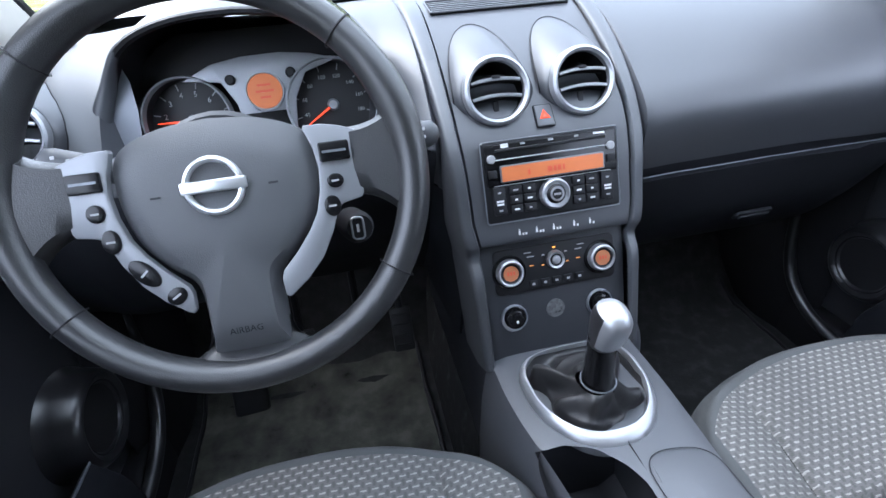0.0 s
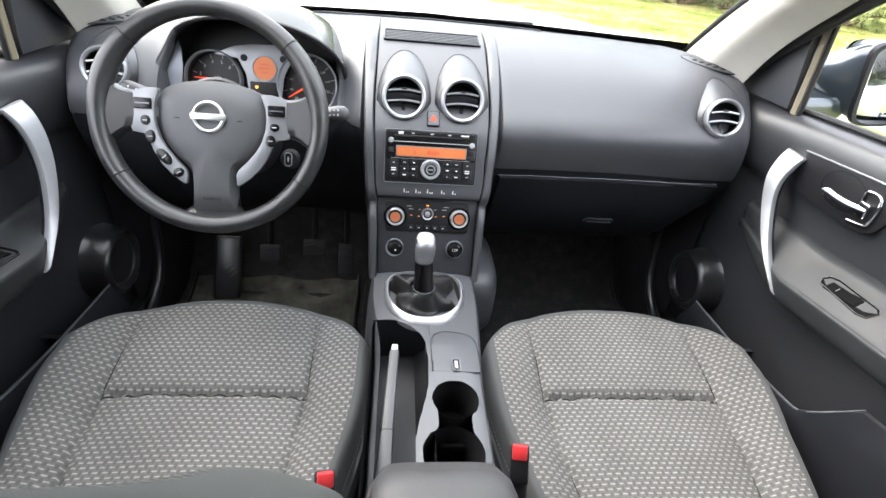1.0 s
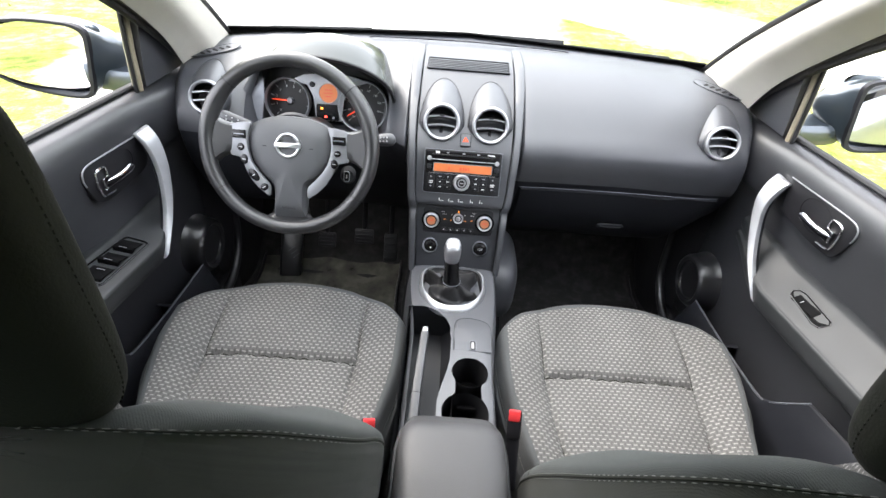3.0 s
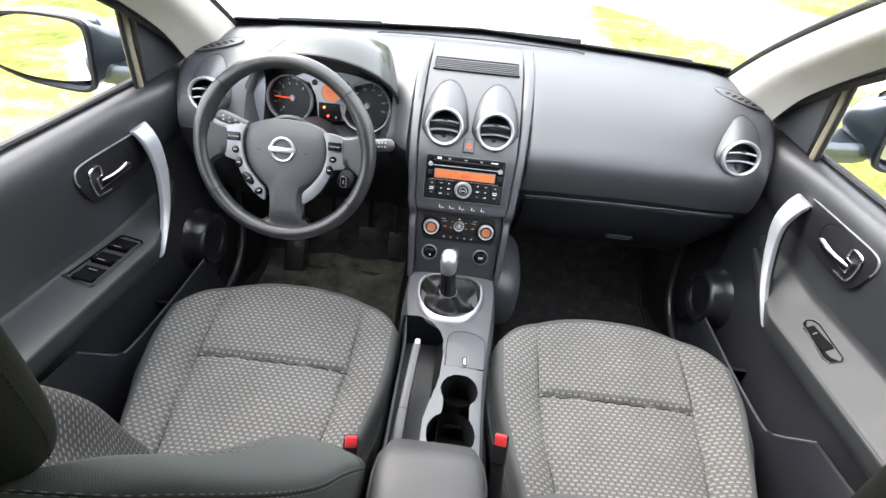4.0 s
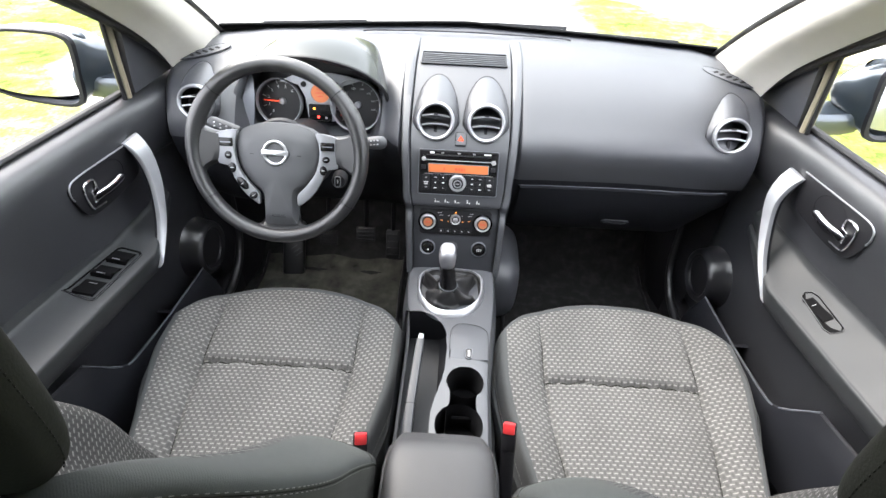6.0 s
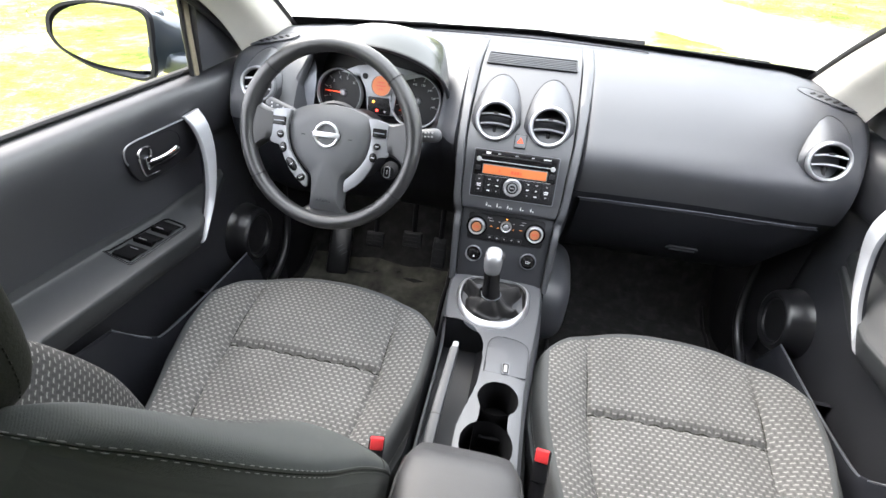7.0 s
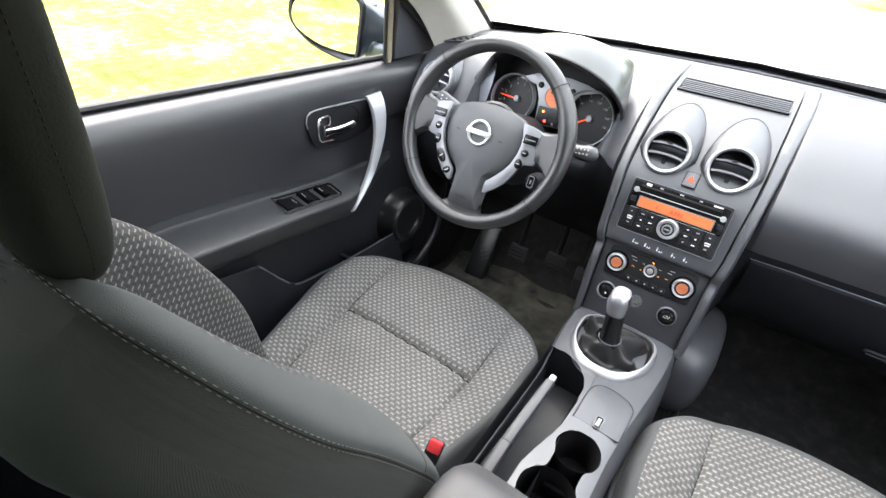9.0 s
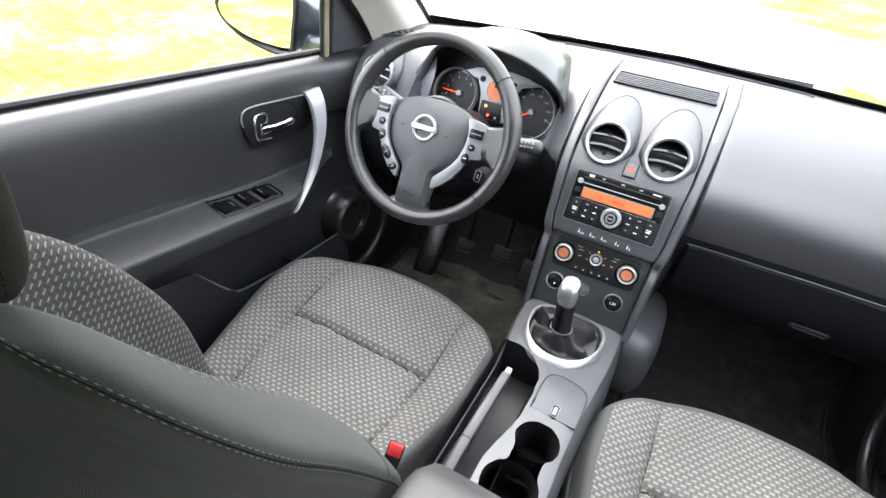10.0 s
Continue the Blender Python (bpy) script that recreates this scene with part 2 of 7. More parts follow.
M_carpet = mat("black_carpet", (0.025, 0.025, 0.025), 0.95, grain=0.9, grain_size=0.003, vary=0.5, vary_size=0.03, spec=0.1)
M_mat = mat("dusty_floor_mat", (0.060, 0.060, 0.050), 0.9, grain=0.9, grain_size=0.004, vary=0.7, vary_size=0.05, spec=0.15)
M_pillar = mat("pale_headliner_cloth", (0.45, 0.43, 0.39), 0.85, grain=0.4, grain_size=0.001, vary=0.04, spec=0.2)
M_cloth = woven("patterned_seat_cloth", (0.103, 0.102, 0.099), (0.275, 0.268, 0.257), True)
# seat cloth again, darkened: the backrest's shade is put into its colour
M_shadedweave = woven("shaded_patterned_backrest_cloth", (0.038, 0.038, 0.037), (0.175, 0.171, 0.165), True)
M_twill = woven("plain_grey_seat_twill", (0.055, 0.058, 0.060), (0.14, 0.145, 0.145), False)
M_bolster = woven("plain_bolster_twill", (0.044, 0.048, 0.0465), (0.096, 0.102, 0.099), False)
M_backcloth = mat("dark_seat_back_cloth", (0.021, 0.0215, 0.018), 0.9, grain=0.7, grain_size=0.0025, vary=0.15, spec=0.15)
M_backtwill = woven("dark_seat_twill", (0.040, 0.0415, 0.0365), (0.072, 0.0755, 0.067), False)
M_thread = mat("pale_grey_thread", (0.17, 0.17, 0.16), 0.7, vary=0.1)
M_seal = mat("grey_brown_rubber_seal", (0.035, 0.031, 0.027), 0.6, grain=0.3, vary=0.15)
M_rubber = mat("black_rubber", (0.012, 0.012, 0.013), 0.6, grain=0.2, vary=0.1)
M_red = mat("red_buckle_plastic", (0.62, 0.04, 0.045), 0.35, vary=0.05)
M_orange = glow("amber_display", (0.42, 0.125, 0.045), 0.10)
M_amber_dim = glow("amber_round_display", (0.33, 0.125, 0.06), 0.06)
M_redlamp = glow("red_warning_light", (0.9, 0.03, 0.02), 2.0)
M_amberlamp = glow("amber_warning_light", (0.9, 0.28, 0.03), 0.9)
M_amberdash = glow("dim_amber_mark", (0.55, 0.20, 0.05), 0.25)
M_needle = glow("red_gauge_needle", (0.75, 0.06, 0.02), 0.4)
M_white = mat("white_printed_mark", (0.72, 0.72, 0.72), 0.5, vary=0.03)
M_dimmark = mat("grey_printed_mark", (0.3, 0.3, 0.31), 0.5, vary=0.03)
M_numeral = mat("pale_grey_numerals", (0.45, 0.45, 0.46), 0.6, vary=0.02)
M_dial = mat("black_dial_face", (0.01, 0.01, 0.012), 0.45, vary=0.05)
M_greytrim = mat("grey_cluster_trim", (0.3, 0.31, 0.33), 0.4, metal=0.4, vary=0.04)
M_body = mat("blue_grey_car_paint", (0.055, 0.072, 0.088), 0.3, metal=0.5, coat=0.9, vary=0.03)
M_frame = mat("beige_primed_door_frame", (0.30, 0.26, 0.19), 0.5, vary=0.06)
M_mirror = mat("mirror_glass", (0.9, 0.92, 0.93), 0.015, metal=1.0, vary=0.0)
M_hood = mat("smooth_hood_plastic", (0.045, 0.049, 0.048), 0.16, spec=0.26, vary=0.02)
M_climate = mat("dark_satin_panel_plastic", (0.030, 0.032, 0.037), 0.47, spec=0.45, grain=0.1, grain_size=0.0008, vary=0.05)
M_sticker = mat("scuffed_clear_sticker", (0.09, 0.092, 0.095), 0.5, vary=0.6, vary_size=0.006)
M_hazard = mat("orange_red_print", (0.80, 0.08, 0.03), 0.6, spec=0.2, vary=0.02)
M_pit = mat("matt_black_switch_plastic", (0.003, 0.003, 0.0035), 0.7, spec=0.08, vary=0.1)
M_vent = mat("dull_black_vent", (0.004, 0.004, 0.0045), 0.6, spec=0.2, vary=0.2)
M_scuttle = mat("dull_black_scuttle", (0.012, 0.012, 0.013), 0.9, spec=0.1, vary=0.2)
M_amber_blk = mat("dark_red_print", (0.5, 0.08, 0.04), 0.4, vary=0.02)
M_glass = bpy.data.materials.new("clear_window_glass")
M_glass.use_nodes = True
gn, gl_ = M_glass.node_tree.nodes, M_glass.node_tree.links
gn.clear()
g_clear, g_gloss, g_mix, g_out = (gn.new("ShaderNode" + k) for k in ("BsdfTransparent", "BsdfGlossy", "MixShader", "OutputMaterial"))
g_clear.inputs["Color"].default_value = (0.97, 0.985, 0.975, 1)
g_gloss.inputs["Roughness"].default_value = 0.0
g_mix.inputs["Fac"].default_value = 0.03
gl_.new(g_clear.outputs["BSDF"], g_mix.inputs[1])
gl_.new(g_gloss.outputs["BSDF"], g_mix.inputs[2])
gl_.new(g_mix.outputs["Shader"], g_out.inputs["Surface"])
M_rearglass = M_glass.copy()
M_rearglass.name = "green_tinted_rear_glass"
M_rearglass.node_tree.nodes["Transparent BSDF"].inputs["Color"].default_value = (0.20, 0.28, 0.25, 1)
M_rearglass.node_tree.nodes["Mix Shader"].inputs["Fac"].default_value = 0.08

# ---- outside: ground, road, trees, far cars ----
def ground_material():
    m = bpy.data.materials.new("grass_and_gravel")
    m.use_nodes = True
    nt = m.node_tree
    n, l = nt.nodes, nt.links
    b = n["Principled BSDF"]
    b.inputs["Roughness"].default_value = 0.95
    b.inputs["Specular IOR Level"].default_value = 0.1
    geo = n.new("ShaderNodeNewGeometry")
    sep = n.new("ShaderNodeSeparateXYZ")
    l.new(geo.outputs["Position"], sep.inputs["Vector"])

    def mth(op, a, c=None):
        x = n.new("ShaderNodeMath")
        x.operation = op
        for k, v in enumerate((a, c)):
            if v is None:
                continue
            if isinstance(v, (int, float)):
                x.inputs[k].default_value = v
            else:
                l.new(v, x.inputs[k])
        return x.outputs["Value"]

    def noise_tex(scale, detail=6):
        t = n.new("ShaderNodeTexNoise")
        t.inputs["Scale"].default_value, t.inputs["Detail"].default_value = scale, detail
        l.new(geo.outputs["Position"], t.inputs["Vector"])
        return t.outputs["Fac"]

    # the gravel road leaves the car towards the left ahead
    off = mth("ABSOLUTE", mth("SUBTRACT", sep.outputs["X"], mth("ADD", mth("ADD", mth("MULTIPLY", mth("MAXIMUM", sep.outputs["Y"], 0.0), -0.36), mth("MULTIPLY", mth("MINIMUM", sep.outputs["Y"], 0.0), -0.10)), 2.0)))
    edge = mth("ADD", off, mth("MULTIPLY", mth("SUBTRACT", noise_tex(0.7), 0.5), 2.6))
    road = n.new("ShaderNodeMapRange")
    road.inputs["From Min"].default_value, road.inputs["From Max"].default_value = 3.6, 3.2
    l.new(edge, road.inputs["Value"])
    # the verge on the car's right, and the side road that crosses beyond it
    def step(v, a, c):
        r = n.new("ShaderNodeMapRange")
        r.inputs["From Min"].default_value, r.inputs["From Max"].default_value = a, c
        l.new(v, r.inputs["Value"])
        return r.outputs["Result"]

    right = step(mth("ADD", sep.outputs["X"], mth("MULTIPLY", noise_tex(0.9), 0.8)), 1.5, 1.8)
    along = mth("ADD", mth("ADD", sep.outputs["X"], sep.outputs["Y"]), mth("MULTIPLY", mth("SUBTRACT", noise_tex(0.6), 0.5), 2.4))
    crossing = mth("MULTIPLY", step(along, 8.4, 8.8), step(along, 12.8, 12.2))
    inv = mth("SUBTRACT", 1.0, mth("MULTIPLY", right, step(along, 8.8, 8.4)))
    road_fac = mth("MAXIMUM", mth("MULTIPLY", road.outputs["Result"], inv), mth("MULTIPLY", right, crossing))
    grass = n.new("ShaderNodeValToRGB")
    e = grass.color_ramp.elements
    e[0].position, e[0].color = 0.40, (0.085, 0.115, 0.022, 1)
    e[1].position, e[1].color = 0.58, (0.37, 0.31, 0.15, 1)
    x = e.new(0.5)
    x.color = (0.21, 0.235, 0.055, 1)
    l.new(mth("ADD", mth("MULTIPLY", noise_tex(0.9), 0.45), mth("ADD", mth("MULTIPLY", noise_tex(7), 0.33), mth("MULTIPLY", noise_tex(34), 0.22))), grass.inputs["Fac"])
    gravel = n.new("ShaderNodeValToRGB")
    e = gravel.color_ramp.elements
    e[0].position, e[0].color = 0.3, (0.42, 0.40, 0.36, 1)
    e[1].position, e[1].color = 0.7, (0.68, 0.66, 0.62, 1)
    l.new(mth("ADD", mth("MULTIPLY", noise_tex(2.0), 0.5), mth("MULTIPLY", noise_tex(40), 0.5)), gravel.inputs["Fac"])
    mix = n.new("ShaderNodeMix")
    mix.data_type = "RGBA"
    l.new(road_fac, mix.inputs["Factor"])
    l.new(grass.outputs["Color"], mix.inputs["A"])
    l.new(gravel.outputs["Color"], mix.inputs["B"])
    l.new(mix.outputs["Result"], b.inputs["Base Color"])
    bump = n.new("ShaderNodeBump")
    bump.inputs["Strength"].default_value, bump.inputs["Distance"].default_value = 0.8, 0.05
    l.new(noise_tex(18), bump.inputs["Height"])
    l.new(bump.outputs["Normal"], b.inputs["Normal"])
    return m


def make_ground():
    rows = []
    for j in range(61):
        v = (j / 60 * 2 - 1)
        y = 900 * v * abs(v) ** 2
        row = []
        for i in range(61):
            u = (i / 60 * 2 - 1)
            x = 900 * u * abs(u) ** 2
            d = math.hypot(x, y)
            z = 0.05 * ease(3, 10, d) * (noise.noise(Vector((x * 0.15, y * 0.15, 0))))
            row.append((x, y, z))
        rows.append(row)
    ob = part("ground", grid(rows), ground_material())
    tagged(ob, "sunlit grass with a pale gravel road running through", "ground", kind="structure")


make_ground()

M_leaf = mat("pine_green_leaves", (0.22, 0.26, 0.12), 0.7, vary=0.35, vary_size=0.4, spec=0.2)
M_leaf2 = mat("light_green_leaves", (0.32, 0.37, 0.15), 0.7, vary=0.4, vary_size=0.3, spec=0.2)
M_bark = mat("grey_brown_bark", (0.16, 0.11, 0.075), 0.9, grain=0.8, grain_size=0.03, vary=0.3)
M_grass = mat("grass_blades", (0.38, 0.39, 0.15), 0.7, vary=0.35, vary_size=0.5, spec=0.2)


def leaf_cloud(rng, blobs, count, size):
    """Many small leaf blades scattered about clump centres."""
    verts, faces = [], []
    for _ in range(count):
        c, r = blobs[rng.integers(len(blobs))]
        d = rng.normal(size=3)
        d /= np.linalg.norm(d)
        p = np.array(c) + d * r * rng.uniform(0.35, 1.05) * np.array((1, 1, 0.7))
        a = rng.normal(size=3)
        a /= np.linalg.norm(a)
        b = np.cross(a, d)
        b /= max(np.linalg.norm(b), 1e-6)
        s = size * rng.uniform(0.6, 1.4)
        k = len(verts)
        verts += [tuple(p - a * s), tuple(p + b * s * 0.35), tuple(p + a * s), tuple(p - b * s * 0.35)]
        faces.append((k, k + 1, k + 2, k + 3))
    me = bpy.data.meshes.new("crown")
    me.from_pydata(verts, [], faces)
    bm = bmesh.new()
    bm.from_mesh(me)
    bpy.data.meshes.remove(me)
    return bm


def make_tree(at, height, seed, leaf, label):
    rng = np.random.default_rng(seed)
    root = thing("tree", at, label, "tree", "trees beside the road")
    x0, y0, z0 = at
    trunk = [(x0, y0, z0 - 0.1)]
    for k in range(1, 7):
        trunk.append((x0 + rng.normal() * 0.08 * k / 3, y0 + rng.normal() * 0.08 * k / 3, z0 + height * 0.9 * k / 6))
    bms = [tube(spline(trunk, 16), [0.16 * (1 - 0.8 * i / 15) * height / 7 for i in range(16)], 8)]
    blobs = []
    for k in range(34):
        h = rng.uniform(0.03, 1.0)
        p = trunk[min(int(h * 6), 6)]
        a = rng.uniform(0, 2 * math.pi)
        reach = height * 0.30 * (1.15 - h) * rng.uniform(0.6, 1.2)
        tip = (p[0] + math.cos(a) * reach, p[1] + math.sin(a) * reach, z0 + height * h + rng.uniform(-0.2, 0.3))
        bms.append(tube([p, ((p[0] + tip[0]) / 2, (p[1] + tip[1]) / 2, (p[2] + tip[2]) / 2 + 0.1), tip], [0.05, 0.035, 0.012], 5))
        blobs.append((tip, rng.uniform(0.45, 0.95) * height / 7))
        blobs.append((((p[0] + tip[0]) / 2, (p[1] + tip[1]) / 2, (p[2] + tip[2]) / 2), rng.uniform(0.4, 0.7) * height / 7))
    part("trunk", merge(*bms), M_bark, root)
    part("crown", leaf_cloud(rng, blobs, 15000, 0.062), leaf, root, smooth=False, recalc=False)
    return root


tree_a = make_tree((7.6, 14.5, 0), 7.5, 1, M_leaf, "tall green pine tree beside the gravel road")
tree_b = make_tree((4.6, 23.0, 0), 6.0, 2, M_leaf2, "light green leafy tree beside the gravel road")
rng = np.random.default_rng(5)
for k in range(34):
    y = 13.0 + k * 1.25
    x = 8.4 - 0.30 * (y - 12) + rng.uniform(0, 4.0)
    src = tree_a if k % 3 else tree_b
    f = rng.uniform(0.75, 1.2)
    copy_thing(src, pose(x, y, 0, 0, 0, rng.uniform(0, 360)) @ Matrix.Scale(f, 4))
for x, y in ((11, 6), (13, 3), (12, -2), (14, -8), (-9, -14), (4, -18), (-16, -9), (-26, 48), (-32, 56), (-38, 50), (-19, 72), (-12, 66), (-7, 60)):
    copy_thing(tree_a if x > 0 else tree_b, pose(x, y, 0, 0, 0, rng.uniform(0, 360)))


def grass_tufts():
    rng = np.random.default_rng(8)
    verts, faces = [], []
    n = 0
    while n < 16000:
        d = rng.uniform(7, 26)
        a = rng.uniform(0, 2 * math.pi)
        x, y = d * math.cos(a), d * math.sin(a)
        if abs(x - (2.0 - 0.36 * y)) < 3.3 + rng.normal() * 0.5 or y < -6:
            continue
        h, w = rng.uniform(0.02, 0.05), rng.uniform(0.008, 0.02)
        lean, t = rng.normal(size=2) * 0.04, rng.uniform(0, 2 * math.pi)
        k = len(verts)
        verts += [(x - w * math.cos(t), y - w * math.sin(t), 0), (x + w * math.cos(t), y + w * math.sin(t), 0), (x + lean[0], y + lean[1], h)]
        faces.append((k, k + 1, k + 2))
        n += 1
    me = bpy.data.meshes.new("grass")
    me.from_pydata(verts, [], faces)
    me.materials.append(M_grass)
    tagged(new("grass", me), "short tufts of sunlit green grass on the verge", "grass", kind="stuff")


grass_tufts()


def far_car(at, turn, paint, label):
    x0, y0, _ = at
    root = thing("parked_car", at, label, "car", "cars parked at the end of the road")
    m = pose(x0, y0, 0, 0, 0, turn)
    prof = [(-2.1, 0.35), (-2.15, 0.75), (-1.9, 0.95), (-1.2, 1.0), (-0.7, 1.42), (0.9, 1.45), (1.6, 1.02), (2.05, 0.9), (2.1, 0.35)]
    rows = [[(x, s * (0.85 if z < 1.05 else 0.68), z) for x, z in prof] for s in (-1, -0.97, 0.97, 1)]
    part("body", moved(grid(rows, close_u=True, cap=True), m), paint, root, angle=30)
    glass = [(-1.1, 1.03), (-0.68, 1.36), (0.86, 1.38), (1.45, 1.03)]
    part("windows", moved(grid([[(x, s * (0.865 if z < 1.1 else 0.705), z) for x, z in glass] for s in (-1, 1)], close_u=True, cap=True), m), M_gloss, root)
    for sx in (-1.3, 1.3):
        for sy in (-0.78, 0.78):
            part("wheel", moved(turned([(0.0, -0.1), (0.3, -0.1), (0.32, -0.06), (0.32, 0.06), (0.3, 0.1), (0.0, 0.1)], 20), m @ pose(sx, sy, 0.32, 90)), M_rubber, root)


M_bluepaint = mat("bright_blue_paint", (0.03, 0.18, 0.62), 0.3, coat=0.6)
M_darkpaint = mat("dark_car_paint", (0.02, 0.022, 0.03), 0.3, coat=0.6)
M_whitepaint = mat("white_car_paint", (0.75, 0.75, 0.76), 0.3, coat=0.6)
far_car((-15.4, 58, 0), 70, M_bluepaint, "bright blue car parked at the road's far end")
far_car((-20.5, 62, 0), 80, M_darkpaint, "dark car parked at the road's far end")
far_car((-18.2, 61, 0), 84, M_whitepaint, "white car parked at the road's far end")
far_car((-23.5, 60, 0), 60, M_darkpaint, "dark car parked at the road's far end")


# old stone building behind the car, seen in the outside mirror
stone = thing("stone_building", (-8.5, -13, 0), "pale rough stone wall with a dark green door behind the car", "building")
M_stone = mat("pale_rough_stone", (0.42, 0.39, 0.34), 0.9, grain=0.9, grain_size=0.12, kind="leather", vary=0.35, vary_size=0.5)
M_greendoor = mat("dark_green_paint", (0.03, 0.07, 0.04), 0.5, vary=0.1)
part("wall", moved(block(15, 0.5, 3.2, 0.03, 1, (0, 0, 1.55)), pose(-8.5, -13, 0, 0, 0, 18)), M_stone, stone)
part("door", moved(block(2.0, 0.12, 2.2, 0.02, 1, (3.0, 0.27, 1.1)), pose(-8.5, -13, 0, 0, 0, 18)), M_greendoor, stone, "dark green wooden door")


# ---- car shell ----
def belt(y):
    """Height of the window sill along the car."""
    return 1.088 - 0.063 * y + 0.01 * min(y, 0)


def screen_foot(x):
    return 1.195 - 0.16 * abs(x) - 0.06 * x * x


shell = thing("car_body", (0, -0.3, 0.3), "blue-grey car body shell with pale pillars and roof lining", "car body", kind="structure")
part("floor_carpet", merge(
    grid([[(x, y, z) for x in np.linspace(-0.74, 0.74, 13)] for y, z in ((-1.35, 0.32), (-0.5, 0.32), (0.4, 0.32), (0.86, 0.32), (0.93, 0.335), (1.02, 0.42), (1.12, 0.60), (1.2, 0.85))]),
    grid([spline([(-0.15, y, 0.32), (-0.115, y, 0.50), (-0.085, y, 0.585), (0.085, y, 0.585), (0.115, y, 0.50), (0.15, y, 0.32)], 22) for y in (-1.3, -0.4, 0.2, 0.6, 0.9, 1.15)])),
    M_carpet, shell, "black carpet over the floor and tunnel")
for s in (-1, 1):
    part("door_sill", block(0.07, 1.9, 0.12, 0.02, 3, (s * 0.735, 0.05, 0.36)), M_black, shell)
    # A-pillar lining
    inner = spline([(s * 0.690, 1.045, 1.075), (s * 0.648, 0.80, 1.225), (s * 0.59, 0.45, 1.40), (s * 0.54, 0.12, 1.53)], 20)
    outer = spline([(s * 0.715, 0.80, 1.062), (s * 0.685, 0.66, 1.185), (s * 0.63, 0.34, 1.375), (s * 0.585, 0.06, 1.51)], 20)
    rows = []
    for a, b in zip(inner, outer):
        a, b = Vector(a), Vector(b)
        mid = (a + b) / 2 + Vector((-s * 0.028, -0.02, 0.0))
        back = (a + b) / 2 + Vector((s * 0.06, 0.03, 0.03))
        rows.append(spline([a, a.lerp(mid, 0.6) + Vector((-s * 0.004, 0, 0)), mid, b.lerp(mid, 0.5), b], 12) + [tuple(back)])
    part("pillar_lining", grid(rows, close_u=True, cap=True), M_pillar, shell, "pale cloth-look pillar lining")
    # black seal along the windscreen's edge
    part("screen_seal", tube([Vector(p) + Vector((s * 0.004, 0.012, 0.004)) for p in inner], 0.007, 8), M_rubber, shell)
    # centre pillar and rear side closing
    part("centre_pillar", grid([[(s * x, y, z) for x, y in ((0.66 + 0.08 * k, -0.33), (0.63 + 0.08 * k, -0.40), (0.66 + 0.08 * k, -0.50), (0.74 + 0.07 * k, -0.42))] for z, k in ((0.32, 1.0), (1.05, 0.9), (1.54, -0.25))], close_u=True, cap=True), M_pillar, shell)
    part("pillar_cover", grid([[(s * x, y, z) for y in (-0.37, -0.43, -0.50)] for x, z in ((0.787, 1.07), (0.748, 1.25), (0.680, 1.45), (0.645, 1.53))]), M_gloss, shell, "black outer cover of the centre pillar")
    part("rear_side_panel", grid([[(s * x, y, z) for y in (-0.42, -0.9, -1.5)] for x, z in ((0.74, 0.3), (0.74, 0.7), (0.74, 1.08))]), M_door, shell)
    part("rear_door_skin", grid([[(s * (x - 0.03 * ease(-0.9, -1.55, y)), y, z) for y in np.linspace(-0.424, -1.5, 12)] for x, z in ((0.780, 1.060), (0.804, 1.04), (0.828, 0.97), (0.85, 0.85), (0.855, 0.6), (0.83, 0.36))]), M_body, shell)
    part("rear_window", grid([[(s * x, y, z) for y in np.linspace(-0.50, -1.45, 6)] for x, z in ((0.776, 1.06), (0.725, 1.28), (0.655, 1.46))]), M_rearglass, shell, "green-tinted rear window")
    hb = part("rear_door_handle", tube(spline([(s * 0.835, -0.95, 0.93), (s * 0.862, -0.99, 0.935), (s * 0.862, -1.09, 0.938), (s * 0.835, -1.13, 0.938)], 14), 0.011, 8), M_body, shell)
    part("rear_window_top", grid([[(s * x, y, z) for y in (-0.42, -0.9, -1.5)] for x, z in ((0.63, 1.45), (0.60, 1.55))]), M_pillar, shell)
    part("roof_rail", tube(spline([(s * 0.56, 0.10, 1.53), (s * 0.60, -0.5, 1.555), (s * 0.57, -1.5, 1.53)], 16), 0.045, 10), M_pillar, shell)
def roof_z(x, y):
    return 1.585 + 0.02 * (1 - (x / 0.6) ** 2) - 0.05 * max(0, y + 0.1) - 0.03 * ((y + 0.6) / 0.9) ** 2


# roof lining and painted skin
part("roof_lining", grid([[(x, y, roof_z(x, y)) for x in np.linspace(-0.6, 0.6, 25)] for y in np.linspace(-1.5, 0.12, 28)]), M_pillar, shell, "pale grey roof lining")
part("roof_skin", grid([[(x * 1.06, y, roof_z(x, y) + 0.036 - 0.05 * (abs(x) / 0.6) ** 6) for x in np.linspace(-0.6, 0.6, 25)] for y in np.linspace(-1.5, 0.12, 28)]), M_body, shell, "blue-grey painted roof")
part("rear_wall", grid([[(x, -1.5, z) for x in (-0.74, 0, 0.74)] for z in (0.3, 0.7, 1.02, 1.47)]), M_backcloth, shell)
part("tailgate_top", grid([[(x, -1.5, z) for x in (-0.62, 0, 0.62)] for z in (1.46, 1.58)]), M_pillar, shell)
part("header_rail", tube([(x, 0.115 - 0.08 * x * x, 1.535) for x in np.linspace(-0.56, 0.56, 12)], 0.03, 8), M_pillar, shell)
